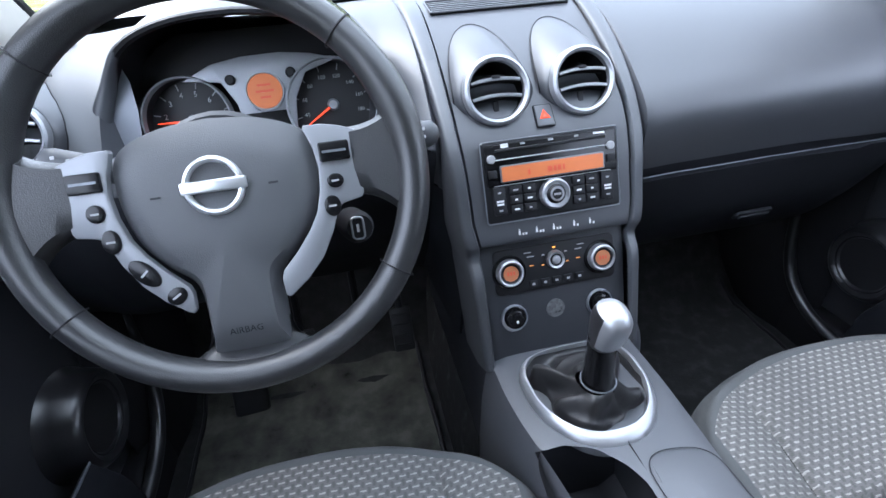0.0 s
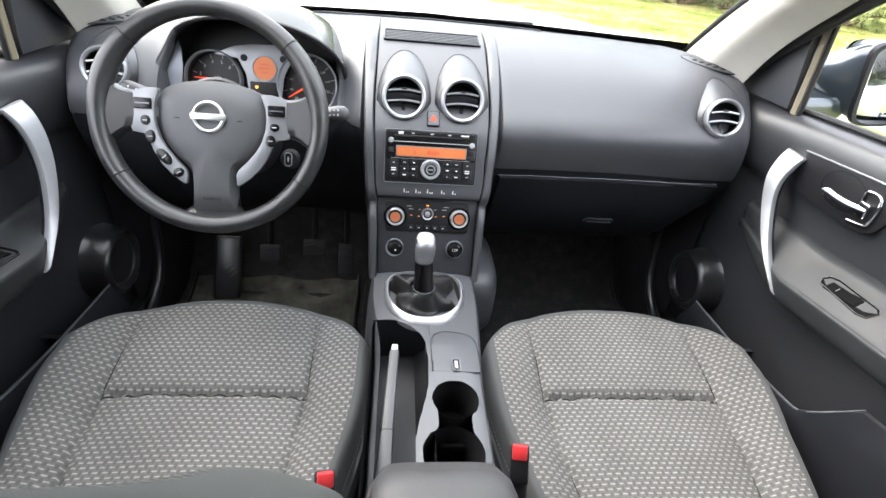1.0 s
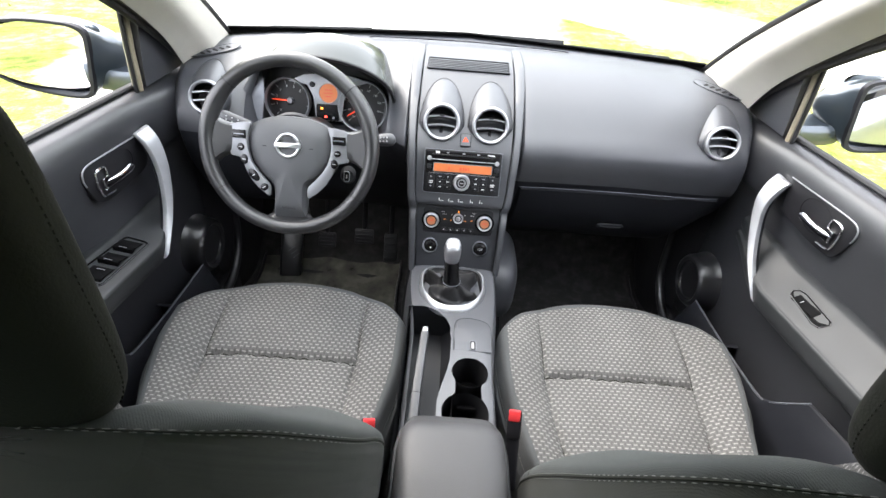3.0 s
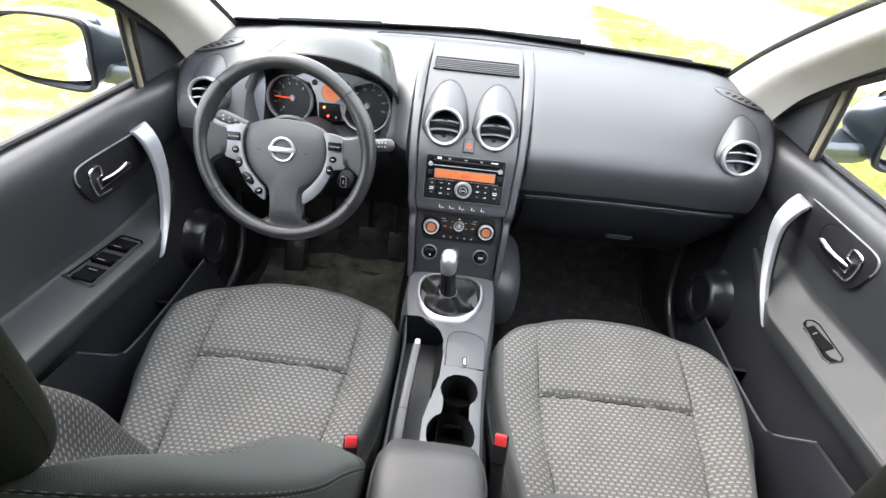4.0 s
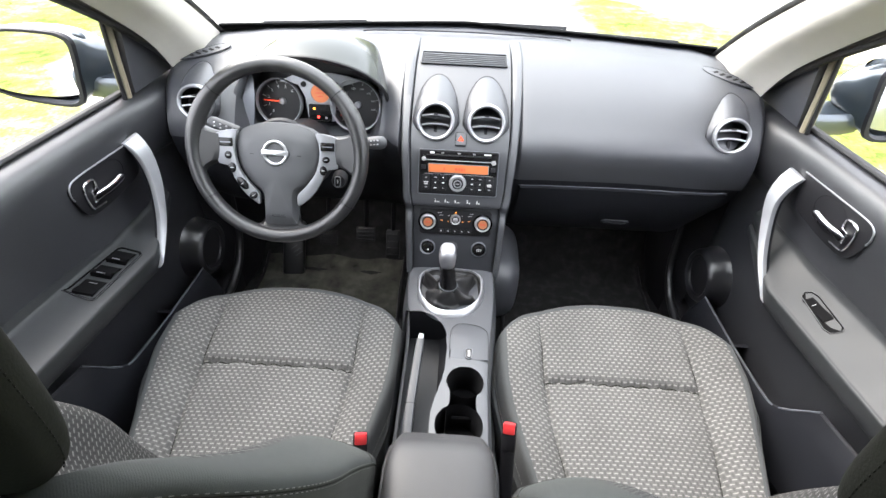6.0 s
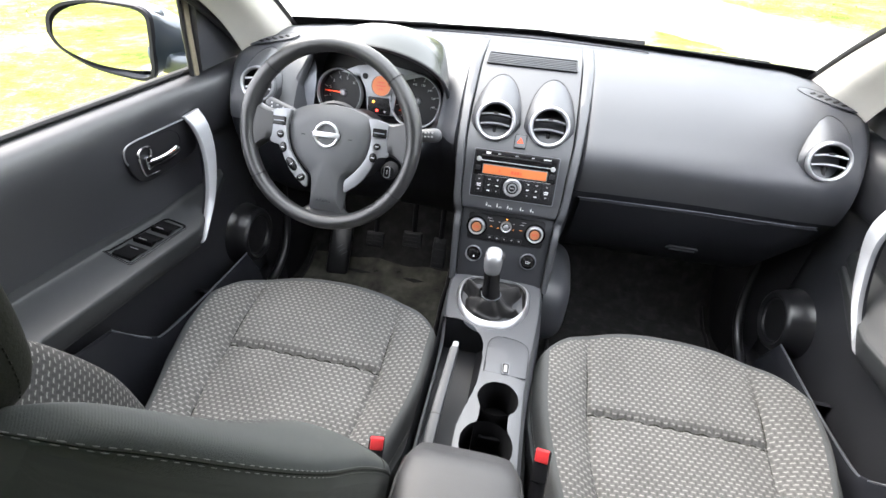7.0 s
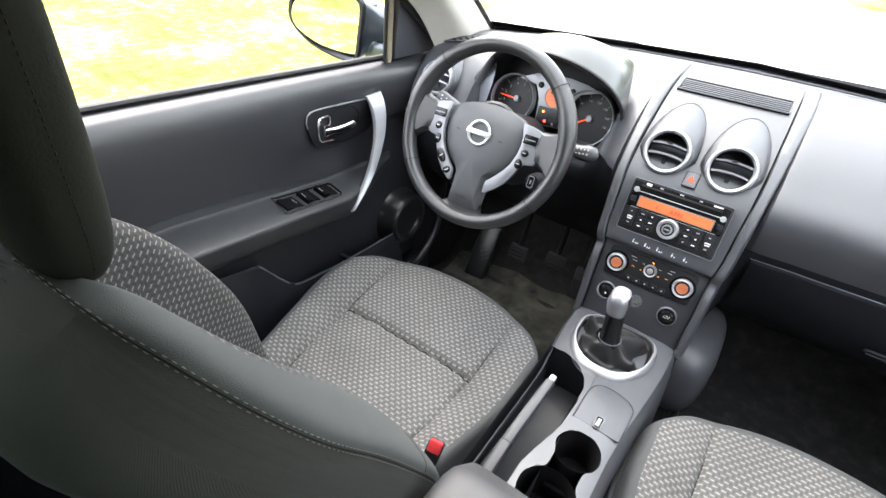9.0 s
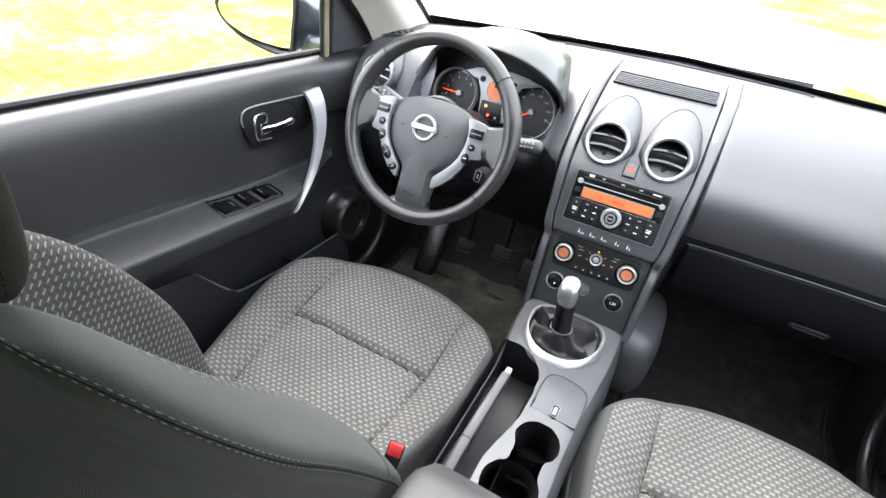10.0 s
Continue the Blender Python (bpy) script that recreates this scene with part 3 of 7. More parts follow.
# bonnet, cowl and bulkhead
part("bonnet", grid([[(x, screen_foot(x) + 0.16 + v * 0.85, 0.925 - 0.02 * (x / 0.7) ** 2 - 0.10 * v - 0.12 * v * v + 0.008 * math.exp(-((abs(x) - 0.5) / 0.06) ** 2)) for x in np.linspace(-0.74, 0.74, 41)] for v in np.linspace(0, 1, 16)]), M_body, shell, "blue-grey painted bonnet")
part("cowl", grid([[(x, screen_foot(x) + o, z) for x in np.linspace(-0.74, 0.74, 31)] for o, z in ((0.012, 1.05), (0.02, 1.092), (0.07, 1.078), (0.13, 1.05), (0.18, 1.03))]), M_scuttle, shell, "black plastic scuttle panel")
part("screen_foot_seal", tube([(x, screen_foot(x) + 0.008, 1.092) for x in np.linspace(-0.70, 0.70, 31)], 0.008, 8), M_scuttle, shell)
part("front_bumper", block(1.66, 0.06, 0.45, 0.02, 2, (0, 2.1, 0.45)), M_body, shell)
for s in (-1, 1):
    part("front_wing", grid([[(s * (x - 0.05 * ease(1.4, 2.1, y)), y, z - 0.17 * ease(1.1, 2.1, y) * (z > 0.7)) for y in np.linspace(0.935, 2.08, 14)] for x, z in ((0.745, 0.945), (0.80, 0.92), (0.84, 0.84), (0.853, 0.6), (0.83, 0.36))]), M_body, shell)
ws = part("windscreen", grid([[(x * (1 - 0.2 * v), (screen_foot(x) + 0.005) * (1 - v) + (0.11 - 0.08 * x * x) * v + 0.03 * math.sin(math.pi * v), 1.09 + 0.44 * v + 0.03 * math.sin(math.pi * v)) for x in np.linspace(-0.71, 0.71, 21)] for v in np.linspace(0, 1, 10)]), M_glass, shell, "clear windscreen")
md = ws.modifiers.new("thickness", "SOLIDIFY")
md.thickness = 0.004
ws.visible_shadow = False


def make_wiper(side, pts, label):
    root = thing("wiper", pts[0], label, "wiper", "windscreen wipers")
    part("blade", tube(spline(pts, 14), 0.007, 6), M_rubber, root)
    part("arm", tube([Vector(p) + Vector((0, 0.01, 0.008)) for p in spline(pts[:2], 8)], 0.008, 6), M_black, root)


make_wiper(-1, [(-0.60, 1.130, 1.074), (-0.30, 1.176, 1.080), (0.03, 1.206, 1.084)], "black windscreen wiper resting on the scuttle")
make_wiper(1, [(0.06, 1.206, 1.080), (0.30, 1.174, 1.087), (0.61, 1.114, 1.091)], "black windscreen wiper resting on the scuttle")


def screen_point(x, v, o=0.0):
    return (x * (1 - 0.2 * v), (screen_foot(x) + 0.005) * (1 - v) + (0.11 - 0.08 * x * x) * v + 0.03 * math.sin(math.pi * v) + o, 1.09 + 0.44 * v + 0.03 * math.sin(math.pi * v) + o * 0.3)


part("screen_border", grid([[screen_point(x, v, -0.006) for x in np.linspace(-0.70, 0.70, 41)] for v in (0.0, 0.012, 0.024, 0.034)]), M_scuttle, shell, "black printed border of the windscreen")


# ---- dashboard ----
dash = thing("dashboard", (0, 0.9, 0.6), "dark grey grained plastic dashboard with round silver-ringed vents", "dashboard")

# section keys: x, then (y, z) from the screen's foot over the top and down to the knees
DASH_KEYS = [
    (-0.722, [(1.03, 1.07), (0.93, 1.085), (0.84, 1.075), (0.78, 1.055), (0.735, 1.01), (0.715, 0.95), (0.725, 0.88), (0.76, 0.80), (0.81, 0.72), (0.95, 0.62)]),
    (-0.700, [(1.045, 1.08), (0.93, 1.09), (0.83, 1.08), (0.755, 1.06), (0.70, 1.01), (0.675, 0.95), (0.685, 0.88), (0.72, 0.80), (0.78, 0.72), (0.93, 0.62)]),
    (-0.610, [(1.07, 1.085), (0.94, 1.095), (0.84, 1.085), (0.755, 1.06), (0.69, 1.01), (0.665, 0.95), (0.665, 0.89), (0.69, 0.81), (0.75, 0.72), (0.90, 0.62)]),
    (-0.545, [(1.085, 1.09), (0.95, 1.10), (0.86, 1.09), (0.78, 1.06), (0.72, 1.01), (0.68, 0.95), (0.675, 0.89), (0.70, 0.81), (0.76, 0.72), (0.90, 0.62)]),
    (-0.500, [(1.10, 1.09), (0.96, 1.10), (0.88, 1.09), (0.858, 1.06), (0.85, 0.965), (0.735, 0.925), (0.715, 0.885), (0.75, 0.82), (0.80, 0.73), (0.92, 0.62)]),
    (-0.230, [(1.145, 1.09), (0.97, 1.10), (0.88, 1.09), (0.858, 1.06), (0.85, 0.965), (0.735, 0.925), (0.72, 0.885), (0.76, 0.82), (0.81, 0.73), (0.92, 0.62)]),
    (-0.195, [(1.155, 1.09), (0.97, 1.102), (0.873, 1.091), (0.805, 1.060), (0.765, 1.010), (0.708, 0.963), (0.72, 0.90), (0.755, 0.82), (0.805, 0.73), (0.91, 0.62)]),
    (-0.145, [(1.16, 1.09), (0.97, 1.104), (0.868, 1.096), (0.772, 1.066), (0.700, 1.018), (0.655, 0.962), (0.690, 0.90), (0.75, 0.82), (0.80, 0.73), (0.90, 0.62)]),
    (-0.118, [(1.19, 1.09), (0.98, 1.096), (0.87, 1.072), (0.80, 1.045), (0.735, 1.00), (0.69, 0.945), (0.665, 0.89), (0.66, 0.81), (0.66, 0.72), (0.70, 0.60)]),
    (0.118, [(1.19, 1.09), (0.98, 1.096), (0.87, 1.072), (0.80, 1.045), (0.735, 1.00), (0.69, 0.945), (0.665, 0.89), (0.66, 0.81), (0.66, 0.72), (0.70, 0.60)]),
    (0.146, [(1.165, 1.09), (0.97, 1.104), (0.866, 1.098), (0.770, 1.068), (0.694, 1.019), (0.644, 0.967), (0.655, 0.890), (0.695, 0.80), (0.755, 0.70), (0.87, 0.60)]),
    (0.225, [(1.15, 1.09), (0.97, 1.105), (0.865, 1.098), (0.771, 1.068), (0.698, 1.020), (0.649, 0.968), (0.660, 0.89), (0.695, 0.80), (0.755, 0.70), (0.87, 0.60)]),
    (0.400, [(1.12, 1.09), (0.96, 1.105), (0.86, 1.099), (0.77, 1.069), (0.70, 1.020), (0.652, 0.968), (0.664, 0.89), (0.695, 0.80), (0.755, 0.70), (0.87, 0.60)]),
    (0.610, [(1.07, 1.09), (0.94, 1.10), (0.84, 1.088), (0.75, 1.062), (0.688, 1.018), (0.648, 0.968), (0.664, 0.885), (0.695, 0.80), (0.755, 0.70), (0.87, 0.60)]),
    (0.700, [(1.045, 1.08), (0.93, 1.09), (0.83, 1.08), (0.755, 1.06), (0.70, 1.01), (0.672, 0.95), (0.675, 0.88), (0.72, 0.80), (0.80, 0.72), (0.93, 0.62)]),
    (0.722, [(1.03, 1.07), (0.93, 1.085), (0.84, 1.075), (0.78, 1.055), (0.735, 1.01), (0.715, 0.95), (0.725, 0.88), (0.76, 0.80), (0.83, 0.72), (0.95, 0.62)]),
]


def dash_section(x, n=56):
    k = 0
    while k < len(DASH_KEYS) - 2 and x > DASH_KEYS[k + 1][0]:
        k += 1
    (xa, a), (xb, b) = DASH_KEYS[k], DASH_KEYS[k + 1]
    f = min(max((x - xa) / (xb - xa), 0), 1)
    f = f * f * (3 - 2 * f)
    return spline([(pa[0] + (pb[0] - pa[0]) * f, pa[1] + (pb[1] - pa[1]) * f) for pa, pb in zip(a, b)], n)


def dash_at(x, z, upper=True):
    """The dashboard's surface: y at a height on its face."""
    pts = dash_section(x, 200)
    best = min(pts[60:] if not upper else pts, key=lambda p: abs(p[1] - z) + (0.2 if p[0] > 0.86 else 0))
    return best[0]


xs = sorted(set(list(np.linspace(-0.722, 0.722, 91)) + [k[0] for k in DASH_KEYS]))
# the left split sits higher, painting shade into the dash below its brow
split = {-1: 31, 1: 37}
for s, run in ((-1, [x for x in xs if x <= -0.145]), (1, [x for x in xs if x >= -0.145])):
    part("dash_top", grid([[(x, y, z) for y, z in dash_section(x)[:split[s] + 1]] for x in run]), M_dash, dash)
    part("knee_panel", grid([[(x, y + (0.004 if abs(x) > 0.15 else 0), z - 0.002) for y, z in dash_section(x)[split[s]:]] for x in run]), M_dash_low, dash, "darker lower panel, shade painted in at the left")

# glove box: a lid with a thin pale gap line and a latch
rows = []
for x in np.linspace(0.155, 0.665, 30):
    sec = dash_section(x, 120)
    top = [p for p in sec if p[1] < 0.869 and p[0] < 0.9]
    seq = spline([(x, top[0][0] - 0.012, top[0][1]), (x, top[14][0] - 0.012, top[14][1]), (x, top[26][0] - 0.012, top[26][1]), (x, top[34][0] - 0.008, top[34][1])], 16)
    rows.append([(x, top[0][0] + 0.02, top[0][1] + 0.001)] + seq)
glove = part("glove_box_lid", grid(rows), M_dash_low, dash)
part("lid_gap_line", tube([(x, dash_at(x, 0.872) - 0.004, 0.8705) for x in np.linspace(0.15, 0.665, 30)], 0.0008, 6), M_rail, dash)
gm = frame_at((0.430, 0.7135, 0.738), (0, -0.5, 0.87), (0, -0.87, -0.5))
part("latch", merge(moved(plate(rounded(0.075, 0.022, 0.009), 0.006, 0.002), gm), moved(plate(rounded(0.06, 0.008, 0.003), 0.009, 0.002), gm)), M_dash_low, glove)

# demister slots on top at both ends
for s in (-1, 1):
    o = Vector((s * 0.652, 0.852, 1.0885))
    m = frame_at(o, (s * 0.25, 1, 0), (0, -0.2, 1)) @ pose(0, 0, 0, 0, 0, -s * 24)
    leaf = [(0.066 * math.cos(a), 0.017 * math.sin(a) * (1 - 0.35 * math.cos(a) * s)) for a in np.linspace(0, 2 * math.pi, 30)[:-1]]
    gr = part("demister_grille", moved(plate(leaf, 0.0025, 0.001), m), M_dash, dash)
    part("grille_gap", moved(tube([(x, y, 0.0022) for x, y in leaf], 0.0006, 5, closed=True), m), M_dash_low, gr)
    for k in range(5):
        part("slot", moved(plate(rounded(0.0065, 0.016 - 0.0015 * abs(k - 2), 0.002), 0.0034), m @ pose((k - 2) * 0.0165, 0, 0, 0, 0, -s * 28)), M_vent, gr)

# stack frame: y up the face, z towards the seats
STACK = frame_at((0, 0.603, 0.871), (0, 0.346, 0.938), (0, -0.938, 0.346))


def on_stack(x, y, z=0.0):
    return STACK @ Matrix.Translation((x, y, z))


# raised centre fascia that runs from the top vent down to the radio
fascia_prof = spline([(0.985, 1.1075), (0.90, 1.1045), (0.84, 1.093), (0.775, 1.064), (0.728, 1.037), (0.692, 1.012), (0.664, 0.988), (0.641, 0.960), (0.624, 0.928), (0.612, 0.897), (0.6020, 0.870), (0.593, 0.847), (0.596, 0.837), (0.622, 0.832)], 64)
def half(z, y):
    return float(np.interp(z, (0.67, 0.83, 0.87, 0.93, 0.98, 1.03, 1.105), (0.101, 0.104, 0.111, 0.113, 0.116, 0.117, 0.117)))


rows = []
for y, z in fascia_prof:
    w = half(z, y)
    rows.append([(x * w, y + (0.003 if abs(x) == 1 else 0), z - (0.0018 if abs(x) == 1 else 0)) for x in (-1, -0.985, -0.96, -0.87, -0.6, -0.4, -0.2, 0, 0.2, 0.4, 0.6, 0.87, 0.96, 0.985, 1)])
bm = grid(rows)
# opening for the top grille
bmesh.ops.delete(bm, geom=[f for f in bm.faces if abs(f.calc_center_median().x) < 0.102 and 0.842 < f.calc_center_median().y < 0.886], context="FACES")
fascia = part("centre_fascia", bm, M_fascia, dash)
# side rails that frame the fascia, wider lower down
rail_prof = spline([(0.985, 1.107), (0.90, 1.1035), (0.84, 1.092), (0.775, 1.064), (0.728, 1.037), (0.692, 1.012), (0.664, 0.988), (0.641, 0.960), (0.624, 0.928), (0.612, 0.897), (0.600, 0.868), (0.589, 0.838), (0.578, 0.80), (0.562, 0.75), (0.537, 0.668)], 84)
for s in (-1, 1):
    rows = []
    for i, (y, z) in enumerate(rail_prof):
        y, z = y - 0.003 * ease(0.86, 0.93, z) + 0.013 * math.exp(-((z - 0.822) / 0.014) ** 2), z + 0.0040 * ease(0.97, 1.05, z)
        a = half(z, y) + 0.0011
        b = float(np.interp(z, (0.67, 0.82, 0.86, 0.90, 0.97, 1.04, 1.107), (0.117, 0.123, 0.129, 0.131, 0.136, 0.141, 0.146)))
        rows.append([(s * a, y + 0.003, z - 0.0018), (s * (a + 0.0012), y - 0.001, z + 0.001), (s * (a + 0.003), y - 0.0025, z + 0.0018), (s * (b - 0.006), y - 0.0022, z + 0.0016), (s * (b - 0.003), y - 0.001, z + 0.001), (s * (b - 0.0008), y + 0.0025, z - 0.001), (s * b, y + 0.009, z - 0.004), (s * (b + 0.003), y + 0.032, z - 0.012), (s * (b + 0.003), y + 0.10, z - 0.03)])
    part("side_rail", grid(rows), M_siderail, dash, "satin grey rail beside the stack")
# lower stack panel and its dark shadow gap
part("climate_panel", moved(merge(plate([(-0.105, -0.036), (-0.101, -0.213), (0.101, -0.213), (0.105, -0.036)], 0.03, 0.003)), on_stack(0, 0, -0.045)), M_climate, dash, "satin dark grey climate panel")
part("stack_core", moved(block(0.2, 0.22, 0.06, 0.004, 2, (0, -0.10, -0.085)), STACK), M_black, dash)

# top centre grille
gm = frame_at((0.0, 0.864, 1.0985), (0, 1, 0.17), (0, -0.17, 1))
gr = part("top_grille", moved(merge(plate(rounded(0.212, 0.056, 0.004), 0.002), *[block(w, d, 0.016, 0, at=(x, y, 0.008)) for w, d, x, y in ((0.212, 0.003, 0, 0.0275), (0.212, 0.003, 0, -0.0275), (0.003, 0.056, 0.1045, 0), (0.003, 0.056, -0.1045, 0))]), gm @ Matrix.Translation((0, 0, -0.014))), M_vent, dash, "black slotted grille")
for k in range(5):
    part("slat", moved(block(0.206, 0.0028, 0.009, 0.0006, 1, (0, -0.0175 + 0.00875 * k, -0.0018)), gm), M_siderail, gr)
part("grille_frame", moved(tube([(x, y, 0.002) for x, y in rounded(0.212, 0.056, 0.005)], 0.0016, 6, closed=True), gm), M_fascia, gr)


def round_vent(o, up, normal, r, name="air_vent"):
    """A vent with a silver ring, dark barrel and two louvres."""
    m = frame_at(o, up, normal)
    ring = part(name, moved(turned([(r * 0.80, -0.004), (r * 0.82, 0.003), (r * 0.90, 0.006), (r * 0.97, 0.004), (r, -0.003), (r, -0.012)], 48), m), M_silver, dash, "silver ring of a round air vent")
    part("barrel", moved(turned([(r * 0.82, 0.001), (r * 0.80, -0.012), (r * 0.74, -0.045), (0.0001, -0.05)], 40), m), M_vent, ring)
    for yy, sg in ((0.24, 0.006), (-0.22, 0.004)):
        w = 2 * r * 0.76 * math.sqrt(1 - (yy / 0.8) ** 2)
        rows = [[(x * w / 2, yy * r + 0.0035 * (1 - x * x) + dy, dz) for x in np.linspace(-1, 1, 12)] for dy, dz in ((-0.002, -0.016), (0.0022, -0.003), (0.0, 0.000), (-0.0022, -0.003), (-0.004, -0.016))]
        lv = part("louvre", moved(grid(rows), m), M_vent, ring)
        part("louvre_edge", moved(tube([(x * w / 2, yy * r + 0.0035 * (1 - x * x), 0.0) for x in np.linspace(-1, 1, 12)], 0.0023, 6), m), M_silver, lv)
    part("tab", moved(block(0.011, 0.0045, 0.005, 0.0012, 2, (0, 0.24 * r + 0.0055, 0.0005)), m), M_black, ring)
    part("stem", moved(block(0.008, r * 0.5, 0.004, 0.001, 1, (0, -0.52 * r, -0.012)), m), M_black, ring)
    return ring


def vent_pod(o, r, rise, surf, mtl, lean=0.0):
    """A tear-drop pod: an oval that holds the ring low down and lies along the dash above it."""
    o = Vector(o)
    n = Vector((0, -0.93, 0.37)).normalized()
    up = Vector((0, 0.37, 0.93))
    rows, edge = [], []
    for v in np.linspace(0, 1, 16):
        row = []
        for i in range(56):
            a = 2 * math.pi * i / 56
            c, sn = math.cos(a), math.sin(a)
            base = o + Vector((r * c, 0, 0)) + up * (r * sn) - n * 0.006
            w = r * (1.22 if sn < 0 else 1.22 - 0.06 * sn)
            if sn < 0:
                out = o + Vector((w * c, 0, 0)) + up * (1.20 * r * sn) - n * (0.016 + 0.006 * -sn)
            else:
                z = o.z + rise * sn
                out = Vector((o.x + w * c + lean * sn, surf(z), z))
                out = out.lerp(o + Vector((w * c, 0, 0)) + up * (1.2 * r * sn) - n * 0.016, (1 - sn) ** 3)
            p = base.lerp(out, v) + n * (0.006 * math.sin(math.pi * v) * (0.5 + 0.5 * max(sn, 0)))
            row.append(p)
        rows.append(row)
    pod = part("vent_pod", grid(rows, close_u=True), mtl, dash, "satin tear-drop pod behind a vent")
    part("pod_gap", tube([p + n * 0.0004 for p in rows[-1]], 0.0009, 5, closed=True), M_black, pod)
    return pod


def fascia_y(z):
    return float(np.interp(z, [p[1] for p in fascia_prof[::-1]], [p[0] for p in fascia_prof[::-1]])) - 0.002


for cx in (-0.0585, 0.0585):
    vent_pod((cx, 0.672, 1.020), 0.044, 0.060, fascia_y, M_fascia)
    round_vent((cx, 0.670, 1.021), (0, 0.37, 0.93), (0, -0.93, 0.37), 0.044)
for s in (-1, 1):
    lift = 0.018 if s < 0 else 0.006
    vent_pod((s * 0.613, 0.664 + 0.6 * lift, 1.017 + lift), 0.0405, 0.056 - 0.5 * lift, lambda z: dash_at(0.612, z) - 0.003, M_dash, s * 0.024)
    round_vent((s * 0.613, 0.660 + 0.6 * lift, 1.018 + lift), (0, 0.35, 0.93), (-s * 0.12, -0.93, 0.35), 0.0405)

# shallow slot along the dash top near the screen
slot = spline([(-0.285, 1.045, 1.1030), (-0.24, 1.060, 1.1030), (0.0, 1.075, 1.1035), (0.24, 1.062, 1.1030), (0.29, 1.045, 1.1030)], 40)
part("dash_slot", tube(slot, 0.0035, 6, flat=0.6), M_dash_low, dash)

# hazard switch
HZ = frame_at((0.002, 0.6595, 0.9835), (0, 0.72, 0.69), (0, -0.69, 0.72))
hz = part("hazard_switch", moved(plate(rounded(0.023, 0.030, 0.002), 0.003, 0.001), HZ), M_fascia, dash, "grey switch with a red triangle")
part("switch_gap", moved(tube([(x, y, 0.001) for x, y in rounded(0.0245, 0.0315, 0.0025)], 0.0009, 5, closed=True), HZ), M_black, hz)
part("triangle", moved(plate([(-0.0075, -0.005), (0.0075, -0.005), (0, 0.008)], 0.0006), HZ @ Matrix.Translation((0, 0, 0.003))), M_hazard, hz, "red warning triangle")
part("triangle_core", moved(plate([(-0.0028, -0.0028), (0.0028, -0.0028), (0, 0.0022)], 0.0004), HZ @ Matrix.Translation((0, 0, 0.0036))), M_amber_blk, hz)

# ---- radio ----
RAD = on_stack(0, 0.049, 0.0)
radio = thing("car_radio", STACK @ Vector((0, 0.0, 0.0)), "black car radio with amber display and silver dial", "radio")


def rp(name, bm, mtl, x, y, z=0.0, parent=None, label=""):
    return part(name, moved(bm, RAD @ Matrix.Translation((x, y, z))), mtl, parent or radio, label)


rp("face", plate(rounded(0.184, 0.103, 0.004), 0.008, 0.0015), M_black, 0, 0, -0.004)
rp("upper_panel", plate(rounded(0.178, 0.053, 0.003), 0.004, 0.001), M_gloss, 0, 0.022, 0.003)
rp("disc_slot", block(0.150, 0.0035, 0.002, 0.0008, 1), M_black, 0.0, 0.0405, 0.0075)
rp("slot_rim", block(0.152, 0.0016, 0.003, 0.0005, 1), M_silver, 0.0, 0.0290, 0.0078, label="thin silver strip")
rp("lower_strip", block(0.160, 0.0010, 0.003, 0.0003, 1), M_dimmark, 0.0, -0.0035, 0.0062)
rp("face_edge", tube([(x, y, 0.0) for x, y in rounded(0.186, 0.105, 0.004)], 0.0008, 5, closed=True), M_rail, 0, 0, 0.0035)
rp("display_frame", plate(rounded(0.142, 0.022, 0.002), 0.002, 0.0005), M_rail, 0, 0.0105, 0.0068)
disp = rp("display", plate(rounded(0.138, 0.0185, 0.0015), 0.002), M_orange, 0, 0.0105, 0.0075, label="lit amber display")
for k, (x, w) in enumerate(((-0.033, 0.003), (-0.005, 0.006), (0.002, 0.004), (0.008, 0.005), (0.014, 0.003))):
    rp("display_mark", block(w, 0.007, 0.0004, 0), M_amber_blk, x, 0.0095, 0.0098, disp)
for k, (x, w) in enumerate(((-0.062, 0.010), (-0.038, 0.006), (0.0, 0.007), (0.035, 0.006), (0.066, 0.016))):
    rp("printed_mark", block(w, 0.0026 if k else 0.005, 0.0004, 0), M_white if k in (0, 4) else M_dimmark, x, 0.046, 0.0074)
for x in (-0.081, 0.081):
    rp("small_button", moved(turned([(0.0, 0.004), (0.0045, 0.004), (0.0055, 0.003), (0.0055, 0)], 16), Matrix.Identity(4)), M_dimmark, x, 0.031 if x < 0 else 0.028, 0.006)
    rp("side_key", plate(rounded(0.011, 0.010, 0.001), 0.003, 0.0008), M_black, x, 0.012, 0.0065)
dial = rp("volume_dial", turned([(0.0, 0.013), (0.0095, 0.013), (0.0105, 0.012), (0.011, 0.009), (0.013, 0.009), (0.0175, 0.0105), (0.0195, 0.009), (0.0205, 0.0)], 48), M_silver, 0.0, -0.0235, 0.003, label="silver volume dial")
rp("dial_ring", turned([(0.0094, -0.003), (0.0098, 0.0006), (0.0122, -0.0030), (0.0130, -0.0035)], 40), M_black, 0, -0.0235, 0.0155, dial)
rp("dial_cap", turned([(0.0, 0.0004), (0.0066, 0.0004), (0.0068, 0.0)], 32), M_black, 0, -0.0235, 0.0160, dial)
rp("dial_mark", block(0.010, 0.0028, 0.0004, 0), M_dimmark, 0, -0.0235, 0.0166, dial)
